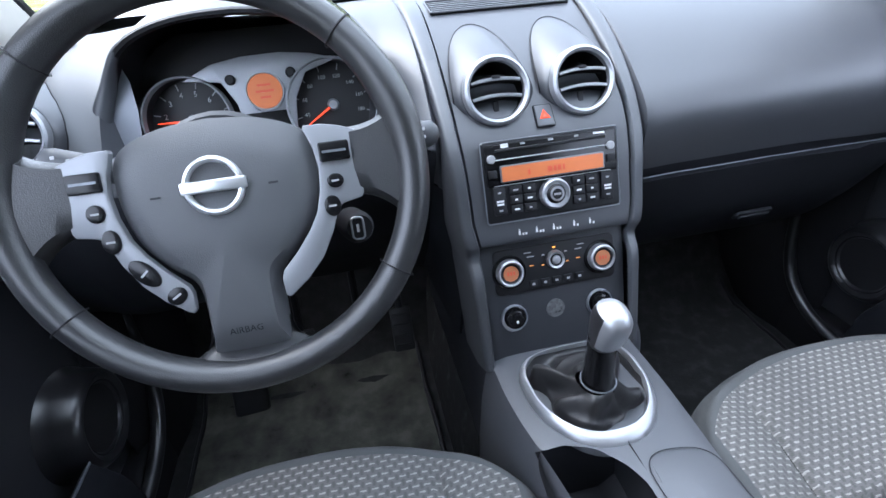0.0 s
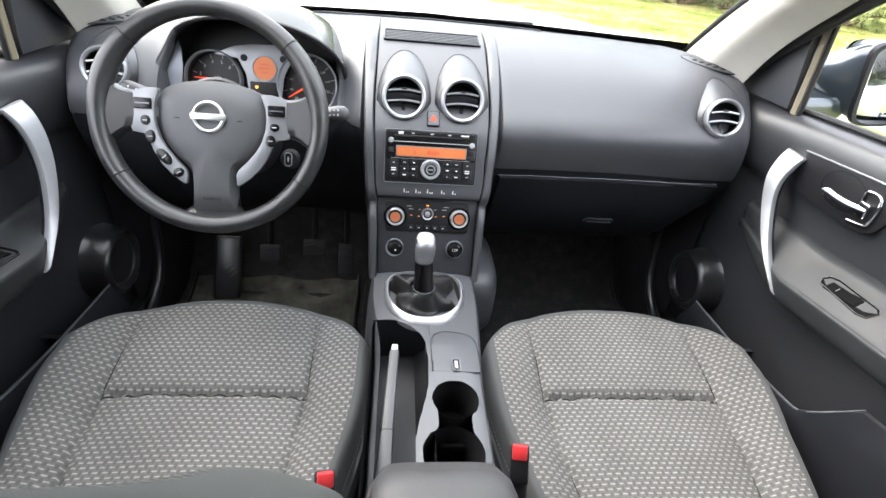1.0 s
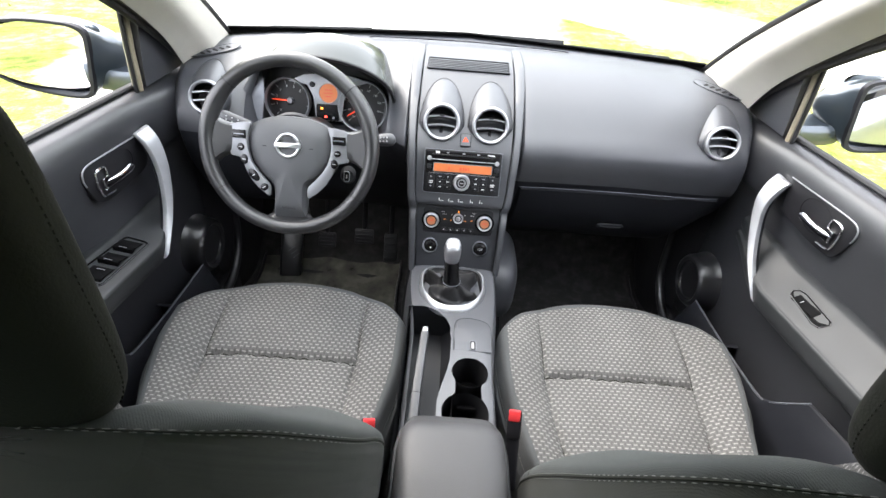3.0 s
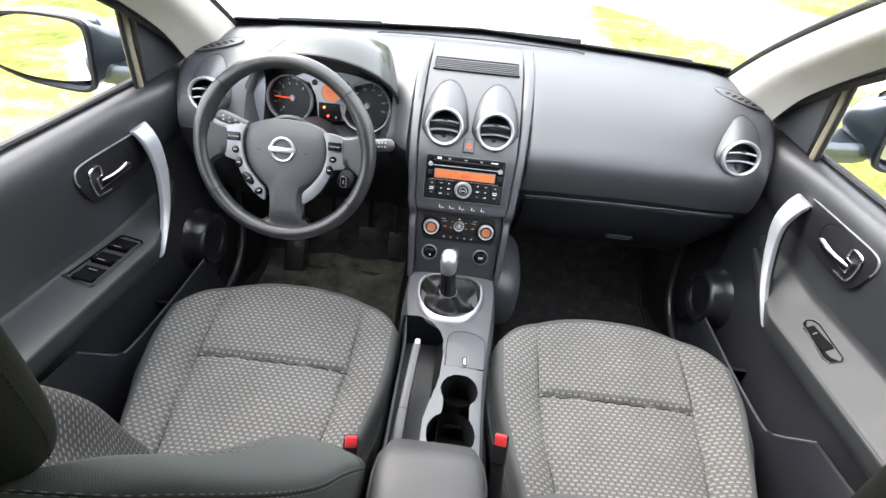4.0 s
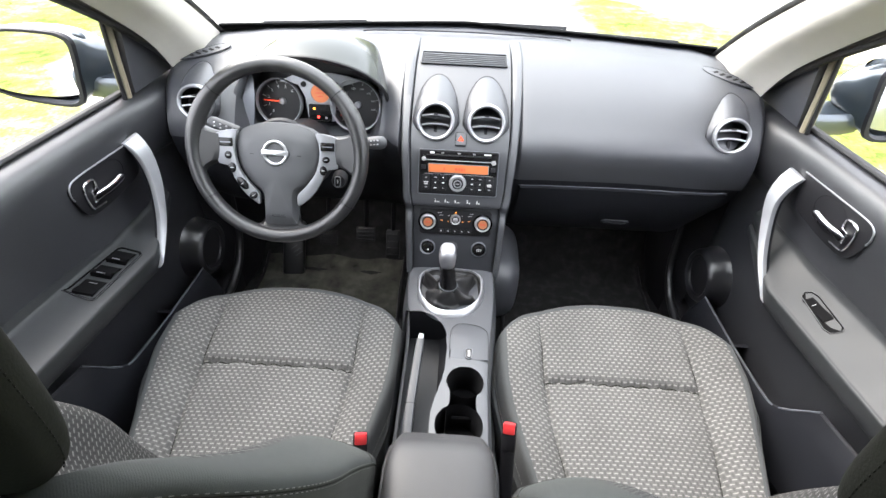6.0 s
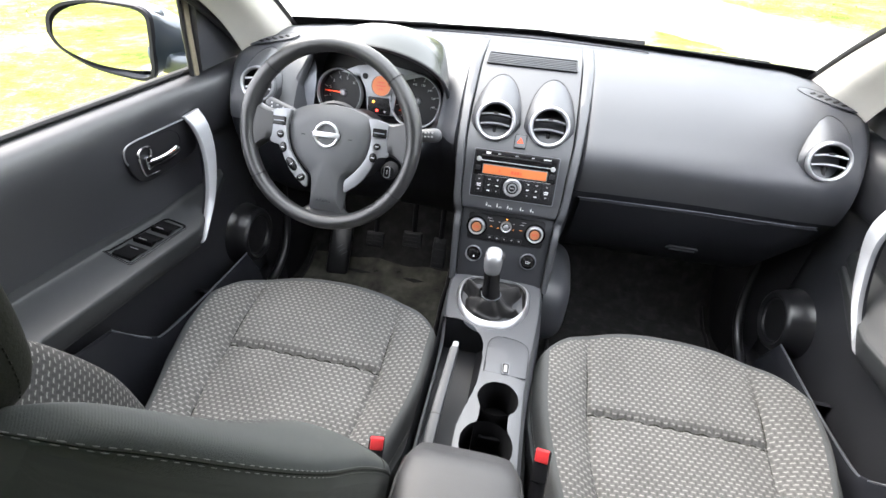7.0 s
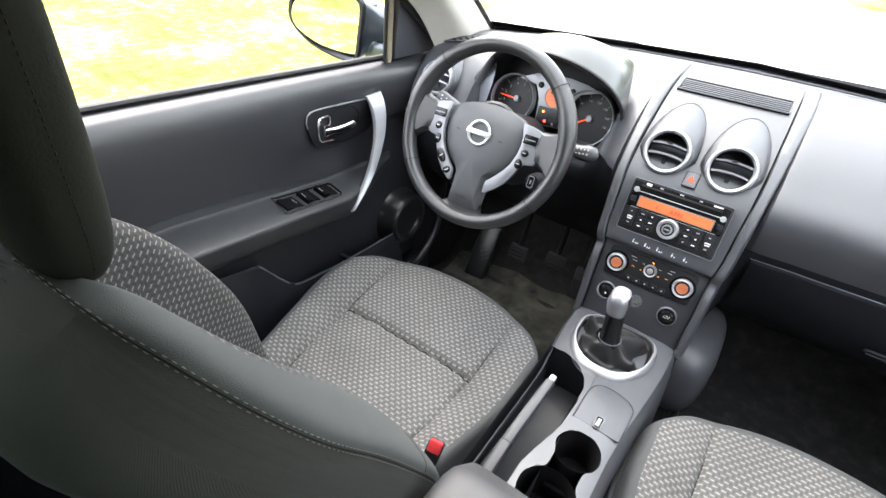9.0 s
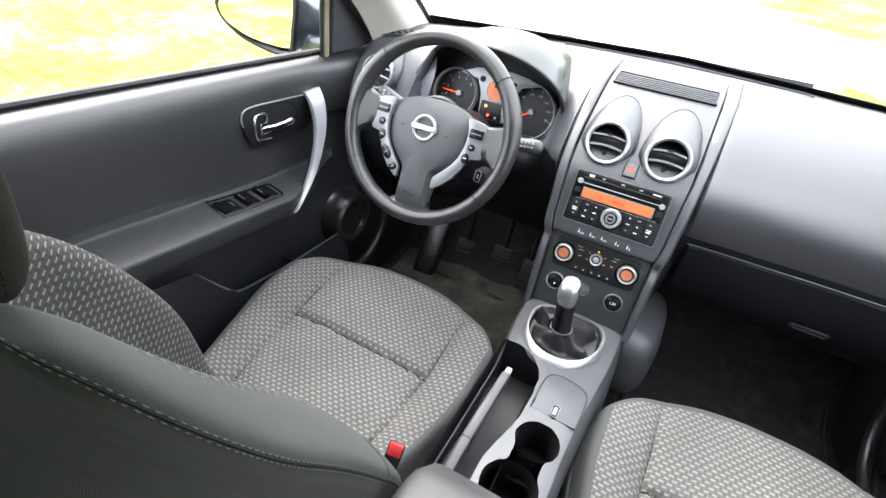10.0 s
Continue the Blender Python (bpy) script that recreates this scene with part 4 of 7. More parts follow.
for sx in (-1, 1):
    for c in range(2):
        for r in range(3):
            b = rp("key", plate(rounded(0.0165, 0.0108, 0.001), 0.0035, 0.0008), M_black, sx * (0.034 + 0.0185 * c), -0.0115 - 0.0125 * r, 0.0035)
            rp("key_mark", block(0.0035 + 0.003 * ((r + c) % 2), 0.0022, 0.0004, 0), M_white if (r * 2 + c) % 3 != 1 else M_dimmark, sx * (0.034 + 0.0185 * c), -0.0115 - 0.0125 * r, 0.0072, b)
    b = rp("tall_key", plate(rounded(0.017, 0.036, 0.0015), 0.004, 0.001), M_black, sx * 0.0745, -0.0235, 0.0035)
    for yy, w in ((0.011, 0.004), (0.0, 0.010), (-0.004, 0.009), (-0.012, 0.005)):
        rp("key_mark", block(w, 0.0024, 0.0004, 0), M_white if w > 0.008 else M_dimmark, sx * 0.0745, -0.0235 + yy, 0.0077, b)
# row of small white lamps' symbols on the lip under the radio
for k, x in enumerate((-0.048, -0.024, 0.0, 0.029, 0.052)):
    base = on_stack(x, -0.0205, 0.0015)
    bms = [moved(block(0.0026, 0.0055, 0.0006, 0), base @ Matrix.Translation((-0.003, 0, 0))), moved(block(0.0016, 0.0016, 0.0006, 0), base @ Matrix.Translation((-0.003, 0.0042, 0)))]
    bms += [moved(block(0.0025, 0.003, 0.0006, 0), base @ Matrix.Translation((0.002 + 0.004 * j, -0.002, 0))) for j in range(1 + (k < 3))]
    part("lamp_symbol", merge(*bms), M_white, fascia)

# ---- climate controls ----
CLI = on_stack(0, -0.076, -0.0145)
climate = thing("climate_control", STACK @ Vector((0, -0.08, -0.015)), "climate control panel with amber-lit round knobs", "climate control")


def cp(name, bm, mtl, x, y, z=0.0, parent=None, label=""):
    return part(name, moved(bm, CLI @ Matrix.Translation((x, y, z))), mtl, parent or climate, label)


cp("panel", plate(rounded(0.176, 0.064, 0.008), 0.0025, 0.001), M_black, 0, 0.0, -0.0005)
for x in (-0.067, 0.067):
    k = cp("temperature_knob", turned([(0.0140, 0.008), (0.0146, 0.011), (0.0166, 0.012), (0.0185, 0.0105), (0.0195, 0.0)], 48), M_silver, x, 0.0, 0.001, label="silver ring of a temperature knob")
    d = cp("knob_display", turned([(0.0, 0.0095), (0.0108, 0.0095), (0.0108, 0.006)], 32), M_amber_dim, x, 0.0, 0.001, k, "amber round display")
    for q in (-0.0042, 0.0, 0.0042):
        cp("display_mark", block(0.0026, 0.0052, 0.0004, 0), M_amber_blk, x + q, 0.0005, 0.0108, d)
    cp("knob_groove", turned([(0.0106, -0.003), (0.0108, -0.0008), (0.0138, 0.0006), (0.0146, -0.0012)], 36), M_black, x, 0.0, 0.0108, k)
    cp("knob_base", turned([(0.0196, 0.002), (0.0235, 0.0025), (0.0245, 0.0)], 40), M_gloss, x, 0.0, 0.001, k)
k = cp("mode_knob", turned([(0.0, 0.010), (0.004, 0.010), (0.0055, 0.009), (0.006, 0.007), (0.009, 0.007), (0.0115, 0.009), (0.0125, 0.006), (0.013, 0.0)], 40), M_silver, 0, 0.008, 0.001, label="silver mode knob")
cp("knob_ring", turned([(0.0062, 0.0), (0.0075, 0.0015), (0.009, 0.0)], 32), M_black, 0, 0.008, 0.0078, k)
for a, mm in ((90, M_amberlamp), (150, M_dimmark), (30, M_dimmark), (200, M_amberdash), (340, M_amberdash)):
    cp("mode_lamp", block(0.004, 0.0016, 0.0006, 0), mm, 0.019 * math.cos(radians(a)), 0.008 + 0.017 * math.sin(radians(a)), 0.0022)
for x in (-0.034, 0.034):
    cp("side_lamp", block(0.006, 0.0014, 0.0006, 0), M_amberdash, x, 0.004, 0.0022)
for i in range(5):
    b = cp("small_key", plate(rounded(0.0125, 0.010, 0.0015), 0.003, 0.0008), M_black, -0.034 + 0.017 * i, -0.022, 0.001)
    cp("key_mark", block(0.004, 0.003, 0.0004, 0), M_dimmark, -0.034 + 0.017 * i, -0.022, 0.0042, b)
for i in range(2):
    for s in (-1, 1):
        cp("key_line", block(0.010, 0.0014, 0.0004, 0), M_dimmark, s * (0.035 + 0.004 * i), 0.017 + 0.006 * i, 0.0022)
# lighter socket cover and round switch under the knobs
part("worn_sticker", moved(plate([(0.0135 * math.cos(a), 0.0135 * math.sin(a)) for a in np.linspace(0, 2 * math.pi, 29)[:-1]], 0.0008), on_stack(-0.004, -0.140, -0.0148)), M_sticker, climate, "scuffed grey round sticker")
for x, nm, lb in ((-0.066, "lighter_socket", "black round lighter socket cover"), (0.062, "power_socket", "black round power socket cover with pale letters")):
    m = on_stack(x, -0.143, -0.015)
    ob = part(nm, moved(turned([(0.0, 0.009), (0.010, 0.0095), (0.0125, 0.008), (0.0135, 0.003), (0.0155, 0.004), (0.0175, 0.003), (0.018, 0.0)], 40), m), M_gloss, climate, lb)
    part("rim", moved(turned([(0.0165, 0.003), (0.018, 0.0045), (0.0195, 0.003), (0.0195, 0.0)], 40), m), M_rail, ob)
    if x > 0:
        lettering("socket_letters", "12V", 0.0085, m @ Matrix.Translation((0, 0, 0.0096)), M_white, ob)
    else:
        part("symbol", moved(block(0.003, 0.004, 0.0005, 0, at=(0.002, -0.004, 0.0097)), m), M_white, ob)
        part("rim_crescent", moved(tube([(0.0172 * math.cos(a), 0.0172 * math.sin(a), 0.0042) for a in np.linspace(radians(150), radians(300), 18)], [0.0006 + 0.0018 * math.sin(math.pi * i / 17) for i in range(18)], 6), m), M_pull, ob)

# ---- instrument cluster ----
cluster = thing("instrument_cluster", (-0.35, 0.8, 0.96), "instrument cluster with two dials and amber round screen under a hood", "instrument cluster")
CL = frame_at((-0.358, 0.775, 1.015), (0, 0.30, 0.95), (0, -0.95, 0.30))


def kp(name, bm, mtl, x, y, z=0.0, parent=None, label=""):
    return part(name, moved(bm, CL @ Matrix.Translation((x, y, z))), mtl, parent or cluster, label)


def arch(v, t, inset=0.0):
    """Point on the hood: t along the arch from the left foot to the right, v from the lip to the screen."""
    a = math.pi * (1 - t)
    c, s = math.cos(a), max(math.sin(a), 0.0)
    hw = (0.182 - 0.05 * v) - inset
    top = (0.152 - 0.02 * max(c, 0.0)) - 0.035 * v - 0.02 * v * v - inset
    x = -0.358 + hw * math.copysign(abs(c) ** 0.8, c) + 0.012 * v
    z = 0.985 + 0.055 * v + max(top, 0.02) * s ** 0.62 * (1 - 0.35 * v) + 0.032 * math.sin(math.pi * v) * s
    y = 0.722 + 0.05 * (1 - s) + v * 0.27
    return (x, y, z)


ts = np.linspace(0, 1, 41)
part("hood", grid([[arch(v, t) for t in ts] for v in np.linspace(0, 1, 16)]), M_hood, cluster, "grey smooth plastic hood")
part("hood_lining", grid([[arch(v, t, 0.009) for t in ts] for v in np.linspace(0.0, 0.6, 8)]), M_black, cluster, "black lining under the hood")
part("hood_lip", grid([[tuple(Vector(arch(0, t, i)) + Vector((0, dy, 0))) for t in ts] for i, dy in ((0.0, 0.0), (0.002, -0.004), (0.006, -0.004), (0.009, 0.0))]), M_black, cluster)
leg = [tuple(Vector(arch(0.0, t, 0.004)) + Vector((0, 0.002, 0))) for t in (0.40, 0.30, 0.22)] + [(-0.530, 0.756, 1.056), (-0.549, 0.752, 1.020), (-0.563, 0.742, 0.975), (-0.570, 0.738, 0.92), (-0.570, 0.750, 0.87)]
part("hood_leg", tube(spline(leg, 44), [0.0045 + 0.0135 * ease(0.15, 0.72, i / 43) for i in range(44)], 16, flat=0.8), M_siderail, cluster, "grey ridge that runs down beside the dials")
part("side_trim", grid([[(x0 + (x1 - x0) * f, y + 0.006 * (1 - f), z) for f in (0.0, 0.1, 0.5, 0.9, 1.0)] for x0, x1, y, z in ((-0.522, -0.512, 0.772, 1.074), (-0.530, -0.506, 0.764, 1.060), (-0.541, -0.504, 0.750, 1.028), (-0.549, -0.508, 0.737, 0.99), (-0.553, -0.516, 0.725, 0.94))]), M_rail, cluster, "grey panel between the ridge and the dials")
kp("backing", plate([(-0.19, -0.085), (0.19, -0.075), (0.185, 0.05), (0.10, 0.10), (-0.10, 0.10), (-0.185, 0.05)], 0.004), M_black, 0, 0, -0.045)
kp("centre_trim", plate([(-0.100, 0.046), (-0.06, 0.064), (-0.02, 0.070), (0.03, 0.071), (0.07, 0.066), (0.105, 0.056), (0.06, 0.042), (0.042, 0.01), (0.035, -0.045), (-0.03, -0.045), (-0.036, 0.01), (-0.052, 0.04)], 0.004, 0.001), M_greytrim, 0.003, -0.010, -0.012)
kp("lower_screen", plate(rounded(0.058, 0.040, 0.003), 0.004), M_gloss, 0.004, -0.034, -0.009)
for x, y, mm in ((-0.011, -0.025, M_amberlamp), (-0.001, -0.045, M_redlamp), (0.019, -0.047, M_dimmark)):
    kp("warning_lamp", block(0.005, 0.005, 0.001, 0), mm, x, y, -0.0045)
sc = kp("round_screen", turned([(0.0, 0.004), (0.0228, 0.004), (0.0233, 0.002)], 40), M_orange, 0.006, 0.013, -0.008, label="amber round trip screen")
kp("screen_rim", turned([(0.0233, 0.0), (0.0237, 0.005), (0.0255, 0.005), (0.0262, 0.0)], 40), M_greytrim, 0.006, 0.013, -0.008, sc)
for dy, w in ((0.008, 0.018), (0.0, 0.024), (-0.008, 0.014)):
    kp("screen_mark", block(w, 0.003, 0.0003, 0), M_amber_blk, 0.006, 0.013 + dy, -0.0038, sc)
for x, y in ((-0.036, 0.032), (0.044, 0.034)):
    kp("trim_stud", turned([(0.0, 0.006), (0.005, 0.006), (0.0065, 0.004), (0.007, 0.0)], 18), M_black, x, y, -0.008)
for gx, big, sweep in ((-0.100, 0.057, 178), (0.093, 0.063, 212)):
    deep = -0.036
    g = kp("dial", turned([(0.0, 0.0), (big * 0.96, 0.0), (big * 0.96, -0.004)], 48), M_dial, gx, -0.014, deep, label="black dial")
    kp("dial_rim", turned([(big * 0.95, -0.004), (big * 0.965, 0.008), (big * 1.0, 0.009), (big * 1.02, 0.0), (big * 1.02, -0.012)], 56), M_greytrim, gx, -0.014, -0.010, g, "thin silver rim")
    kp("dial_wall", turned([(big * 0.955, -0.004), (big * 0.95, -0.03)], 48), M_black, gx, -0.014, -0.010, g)
    for k in range(9):
        a = radians(225 - 30 * k)
        m = Matrix.Translation((gx, -0.014, 0)) @ pose(0, 0, 0, 0, 0, math.degrees(a)) @ Matrix.Translation((big * 0.84, 0, deep + 0.001))
        part("tick", moved(block(0.009, 0.0016, 0.0006, 0), CL @ m), M_dimmark, g)
        m2 = CL @ Matrix.Translation((gx + big * 0.64 * math.cos(a), big * 0.64 * math.sin(a) - 0.014, deep + 0.0008))
        words = str(k) if gx < 0 else str(k * 20 + 20)
        if gx < 0 and k < 7 or gx > 0:
            lettering("numeral", words, 0.0105 if gx < 0 else 0.0075, m2, M_numeral, g)
    part("needle", moved(tube([(0.0, 0, 0), (big * 0.5, 0, 0), (big * 0.82, 0, 0)], [0.0016, 0.0013, 0.0006], 6), CL @ Matrix.Translation((gx, -0.014, deep + 0.006)) @ pose(0, 0, 0, 0, 0, sweep)), M_needle, g, "red needle")
    kp("needle_cap", turned([(0.0, 0.008), (0.006, 0.008), (0.0085, 0.005), (0.0085, 0.0)], 24), M_greytrim, gx, -0.014, deep, g)


# ---- steering wheel ----
WHEEL = frame_at((-0.369, 0.489, 1.018), (0, math.sin(radians(24)), math.cos(radians(24))), (0, -math.cos(radians(24)), math.sin(radians(24))))
wheel = thing("steering_wheel", WHEEL @ Vector((0, 0, -0.05)), "black leather steering wheel with grey hub and silver spoke inserts", "steering wheel")


def wp(name, bm, mtl, parent=None, label="", m=None, **kw):
    return part(name, moved(bm, WHEEL @ (m or Matrix.Identity(4))), mtl, parent or wheel, label, **kw)


ring = []
for i in range(120):
    a = 2 * math.pi * i / 120
    ring.append((0.1715 * math.cos(a), 0.1705 * math.sin(a), 0.0))
rows = []
for i in range(120):
    a = 2 * math.pi * i / 120
    grip = 0.0158 + 0.0022 * math.exp(-((math.degrees(a) - 22) / 16) ** 2) + 0.0022 * math.exp(-((math.degrees(a) - 158) / 16) ** 2)
    row = []
    for k in range(16):
        b = 2 * math.pi * k / 16
        rr = 0.1715 + grip * 0.94 * math.cos(b)
        row.append((rr * math.cos(a), rr * math.sin(a), grip * 1.1 * math.sin(b)))
    rows.append(row)
rim = wp("rim", grid(rows, close_u=True, close_v=True), M_leather)
for deg in (44, 136, 214, 326):
    a = radians(deg)
    c = Vector((0.1715 * math.cos(a), 0.1715 * math.sin(a), 0))
    pts = [c + Vector((math.cos(a), math.sin(a), 0)) * (0.0168 * math.cos(b)) + Vector((0, 0, 0.0188 * math.sin(b))) for b in np.linspace(0, 2 * math.pi, 25)[:-1]]
    wp("seam", tube(pts, 0.0008, 5, closed=True), M_black, rim)


def pillow(outline, top, edge, rings=6, dome=1.0):
    """A domed pad over an outline: raised in the middle and rolled over at its edge."""
    c = Vector((sum(p[0] for p in outline) / len(outline), sum(p[1] for p in outline) / len(outline)))
    rows = [[(x, y, edge) for x, y in outline]]
    for k in range(rings + 1):
        f = k / rings
        sc = 1 - 0.06 * math.sin(f * math.pi / 2) if k < 2 else 1 - 0.06 - 0.94 * ((k - 1) / (rings - 1)) ** 1.0
        h = edge + (top - edge) * (0.72 * ease(0, 0.22, f) + 0.28 * (1 - (1 - f) ** 2) * dome)
        rows.append([(c.x + (x - c.x) * max(sc, 0.001), c.y + (y - c.y) * max(sc, 0.001), h) for x, y in outline])
    return grid(rows, close_u=True)


# airbag cover: a round shield that narrows to a trunk
shield = [(x, y) for x, y in spline([(0, 0.062), (0.045, 0.057), (0.080, 0.040), (0.086, 0.005), (0.078, -0.035), (0.058, -0.063), (0.041, -0.078), (0.0350, -0.092), (0.0340, -0.120), (0.0345, -0.150)], 40)] + [(x, -0.1535) for x in (0.030, 0.015, 0.0, -0.015, -0.030)]
shield += [(-x, y) for x, y in shield[1:40][::-1]]
hub = wp("airbag_cover", pillow(shield, 0.012, -0.030, 8), M_hub, label="grained grey airbag cover")
# round badge: ring and bar
wp("badge_ring", tube([(0.0225 * math.cos(a), 0.002 + 0.0225 * math.sin(a), 0.0135) for a in np.linspace(0, 2 * math.pi, 41)[:-1]], 0.0030, 8, closed=True), M_badge, hub, "chrome badge ring")
wp("badge_bar", block(0.054, 0.0105, 0.005, 0.0015, 2, (0, 0.002, 0.0145)), M_badge, hub, "plain chrome badge bar")
lettering("airbag_word", "AIRBAG", 0.0085, WHEEL @ Matrix.Translation((0, -0.128, 0.0060)), M_dash_low, hub)
for s in (-1, 1):
    wp("horn_mark", block(0.008, 0.0018, 0.0006, 0, at=(s * 0.048, -0.002, 0.0125)), M_dash_low, hub)
    # silver crescent insert with its switches
    outl = [(s * x, y) for x, y in ((0.080, 0.043), (0.095, 0.043), (0.110, 0.040), (0.124, 0.035), (0.1265, 0.031), (0.126, 0.0), (0.1235, -0.022), (0.121, -0.026), (0.104, -0.029), (0.098, -0.034), (0.090, -0.054), (0.078, -0.075), (0.062, -0.092), (0.046, -0.104), (0.0415, -0.106), (0.039, -0.103), (0.0385, -0.088), (0.041, -0.081), (0.056, -0.066), (0.070, -0.049), (0.079, -0.034), (0.085, -0.014), (0.087, 0.004), (0.085, 0.022), (0.079, 0.040))]
    bm = bmesh.new()
    f = bm.faces.new([bm.verts.new((x, y, 0.0035 - 0.10 * max(abs(x) - 0.09, 0))) for x, y in outl])
    r = bmesh.ops.extrude_face_region(bm, geom=[f])
    bmesh.ops.translate(bm, vec=(0, 0, -0.008), verts=[v for v in r["geom"] if isinstance(v, bmesh.types.BMVert)])
    bmesh.ops.bevel(bm, geom=[e for e in bm.edges if all(v.co.z > -0.0025 for v in e.verts)], offset=0.0016, segments=2, profile=0.5, affect="EDGES")
    ins = wp("spoke_insert", bm, M_insert, label="silver spoke insert", angle=30)
    sw = wp("rocker_switch", plate(rounded(0.027, 0.017, 0.002), 0.005, 0.0012), M_gloss, ins, m=Matrix.Translation((s * 0.103, 0.018, 0.001)))
    wp("rocker_line", block(0.021, 0.0022, 0.0008, 0, at=(s * 0.103, 0.018, 0.0064)), M_rail, sw)
    spots = ((0.1, -0.008, 0.0075, 0.0065), (0.094, -0.030, 0.0075, 0.0095)) if s > 0 else ((0.1, -0.008, 0.0075, 0.0078), (0.093, -0.033, 0.0078, 0.0105), (0.073, -0.064, 0.0085, 0.0155), (0.0515, -0.088, 0.0090, 0.0075))
    for k, (bx, by, ra, rb) in enumerate(spots):
        turn = 0 if k < 2 else (42 if k == 2 else 30)
        b = wp("button", plate([(ra * math.cos(a), rb * math.sin(a)) for a in np.linspace(0, 2 * math.pi, 25)[:-1]], 0.004, 0.0012), M_gloss, ins, m=Matrix.Translation((s * bx, by, 0.001)) @ pose(0, 0, 0, 0, 0, turn))
        wp("button_mark", block(ra * 0.9, 0.0018, 0.0005, 0, at=(0, 0, 0.0053)), M_dimmark, b, m=Matrix.Translation((s * bx, by, 0)) @ pose(0, 0, 0, 0, 0, turn))
    # leather spoke between insert and rim
    rows = []
    for x in np.linspace(0.118, 0.166, 9):
        f = (x - 0.118) / 0.048
        hi, lo = 0.039 + 0.018 * f ** 2, -0.024 - 0.034 * f ** 2
        rows.append([(s * x, y, z) for y, z in ((hi, -0.016), (hi - 0.001, -0.005), (hi - 0.006, 0.0005 + 0.006 * f), (0.0, 0.0005 + 0.008 * f), (lo + 0.008, 0.006 * f), (lo + 0.002, -0.004), (lo, -0.016))])
    wp("spoke", grid(rows), M_leather)
# leather of the rim drawn up to the end of the trunk
rows = []
for f in np.linspace(0, 1, 14):
    wo = 0.0375 + 0.034 * f ** 2.4
    h = -0.016 + 0.031 * ease(0.25, 1.0, f)
    across = [(-wo, -0.016), (-wo + 0.0015, min(h - 0.009, 0.004)), (-wo + 0.006, h - 0.002)] + [(x * (wo - 0.010), h) for x in np.linspace(-1, 1, 9)] + [(wo - 0.006, h - 0.002), (wo - 0.0015, min(h - 0.009, 0.004)), (wo, -0.016)]
    rows.append([(x, -0.128 + (0.128 - math.sqrt(0.1705 ** 2 - x * x)) * f, z) for x, z in across])
wp("lower_spoke", grid(rows), M_leather)
# column shroud, stalks, ignition switch
column = thing("steering_column", (-0.366, 0.62, 0.93), "black steering column shroud with control stalks", "steering column")
cm = WHEEL
part("shroud", moved(merge(moved(turned([(0.058, -0.035), (0.064, -0.05), (0.066, -0.12), (0.07, -0.2)], 32), Matrix.Diagonal((1.0, 1.15, 1, 1)) @ Matrix.Translation((0, -0.012, 0)))), cm), M_black, column)
part("hub_back", moved(turned([(0.0, -0.02), (0.065, -0.022), (0.07, -0.03), (0.06, -0.05)], 32), cm), M_black, wheel)
for s, tip, k0 in ((-1, (-0.184, 0.053, -0.092), 0.48), (1, (0.212, 0.029, -0.07), 0.72)):
    b = Vector(tip)
    a = Vector((s * 0.05, 0.012, b.z - 0.004))
    st = part("stalk", moved(tube([a, a.lerp(b, k0 - 0.2), a.lerp(b, k0)], [0.007, 0.008, 0.0095], 12, flat=0.75), cm), M_black, column)
    kb = part("stalk_knob", moved(tube([a.lerp(b, k0), a.lerp(b, k0 + 0.02), a.lerp(b, 0.90), a.lerp(b, 0.965), b], [0.009, 0.0125, 0.0145, 0.0125, 0.006], 20, flat=0.9), cm), M_grip, st, "grey stalk knob")
    for k in range(4):
        for q in (-1, 1):
            part("symbol", moved(block(0.0035, 0.0022 + 0.001 * (k % 2), 0.0008, 0, at=a.lerp(b, k0 + (0.92 - k0) * (0.2 + 0.22 * k)) + Vector((0, 0.004 * q + 0.001, 0.0125))), cm), M_numeral, kb)
part("ignition_switch", moved(tube([(0.105, -0.055, -0.10), (0.112, -0.058, -0.06), (0.114, -0.058, -0.045)], [0.017, 0.017, 0.013], 18), cm), M_black, column)
part("key_slot_rim", moved(tube([(0.112 + x, -0.058 + y, -0.044) for x, y in rounded(0.012, 0.022, 0.004)], 0.0011, 6, closed=True), cm), M_silver, column, "pale rim round the key slot")
part("key_mark", moved(block(0.0025, 0.008, 0.0006, 0, at=(0.112, -0.058, -0.0442)), cm), M_white, column)

# ---- centre console ----
console = thing("centre_console", (0, 0.3, 0.34), "grey plastic centre console with gear lever, cup holders and handbrake", "centre console")


def con_top(y):
    return 0.680 + 0.022 * ease(0.55, 0.20, y)


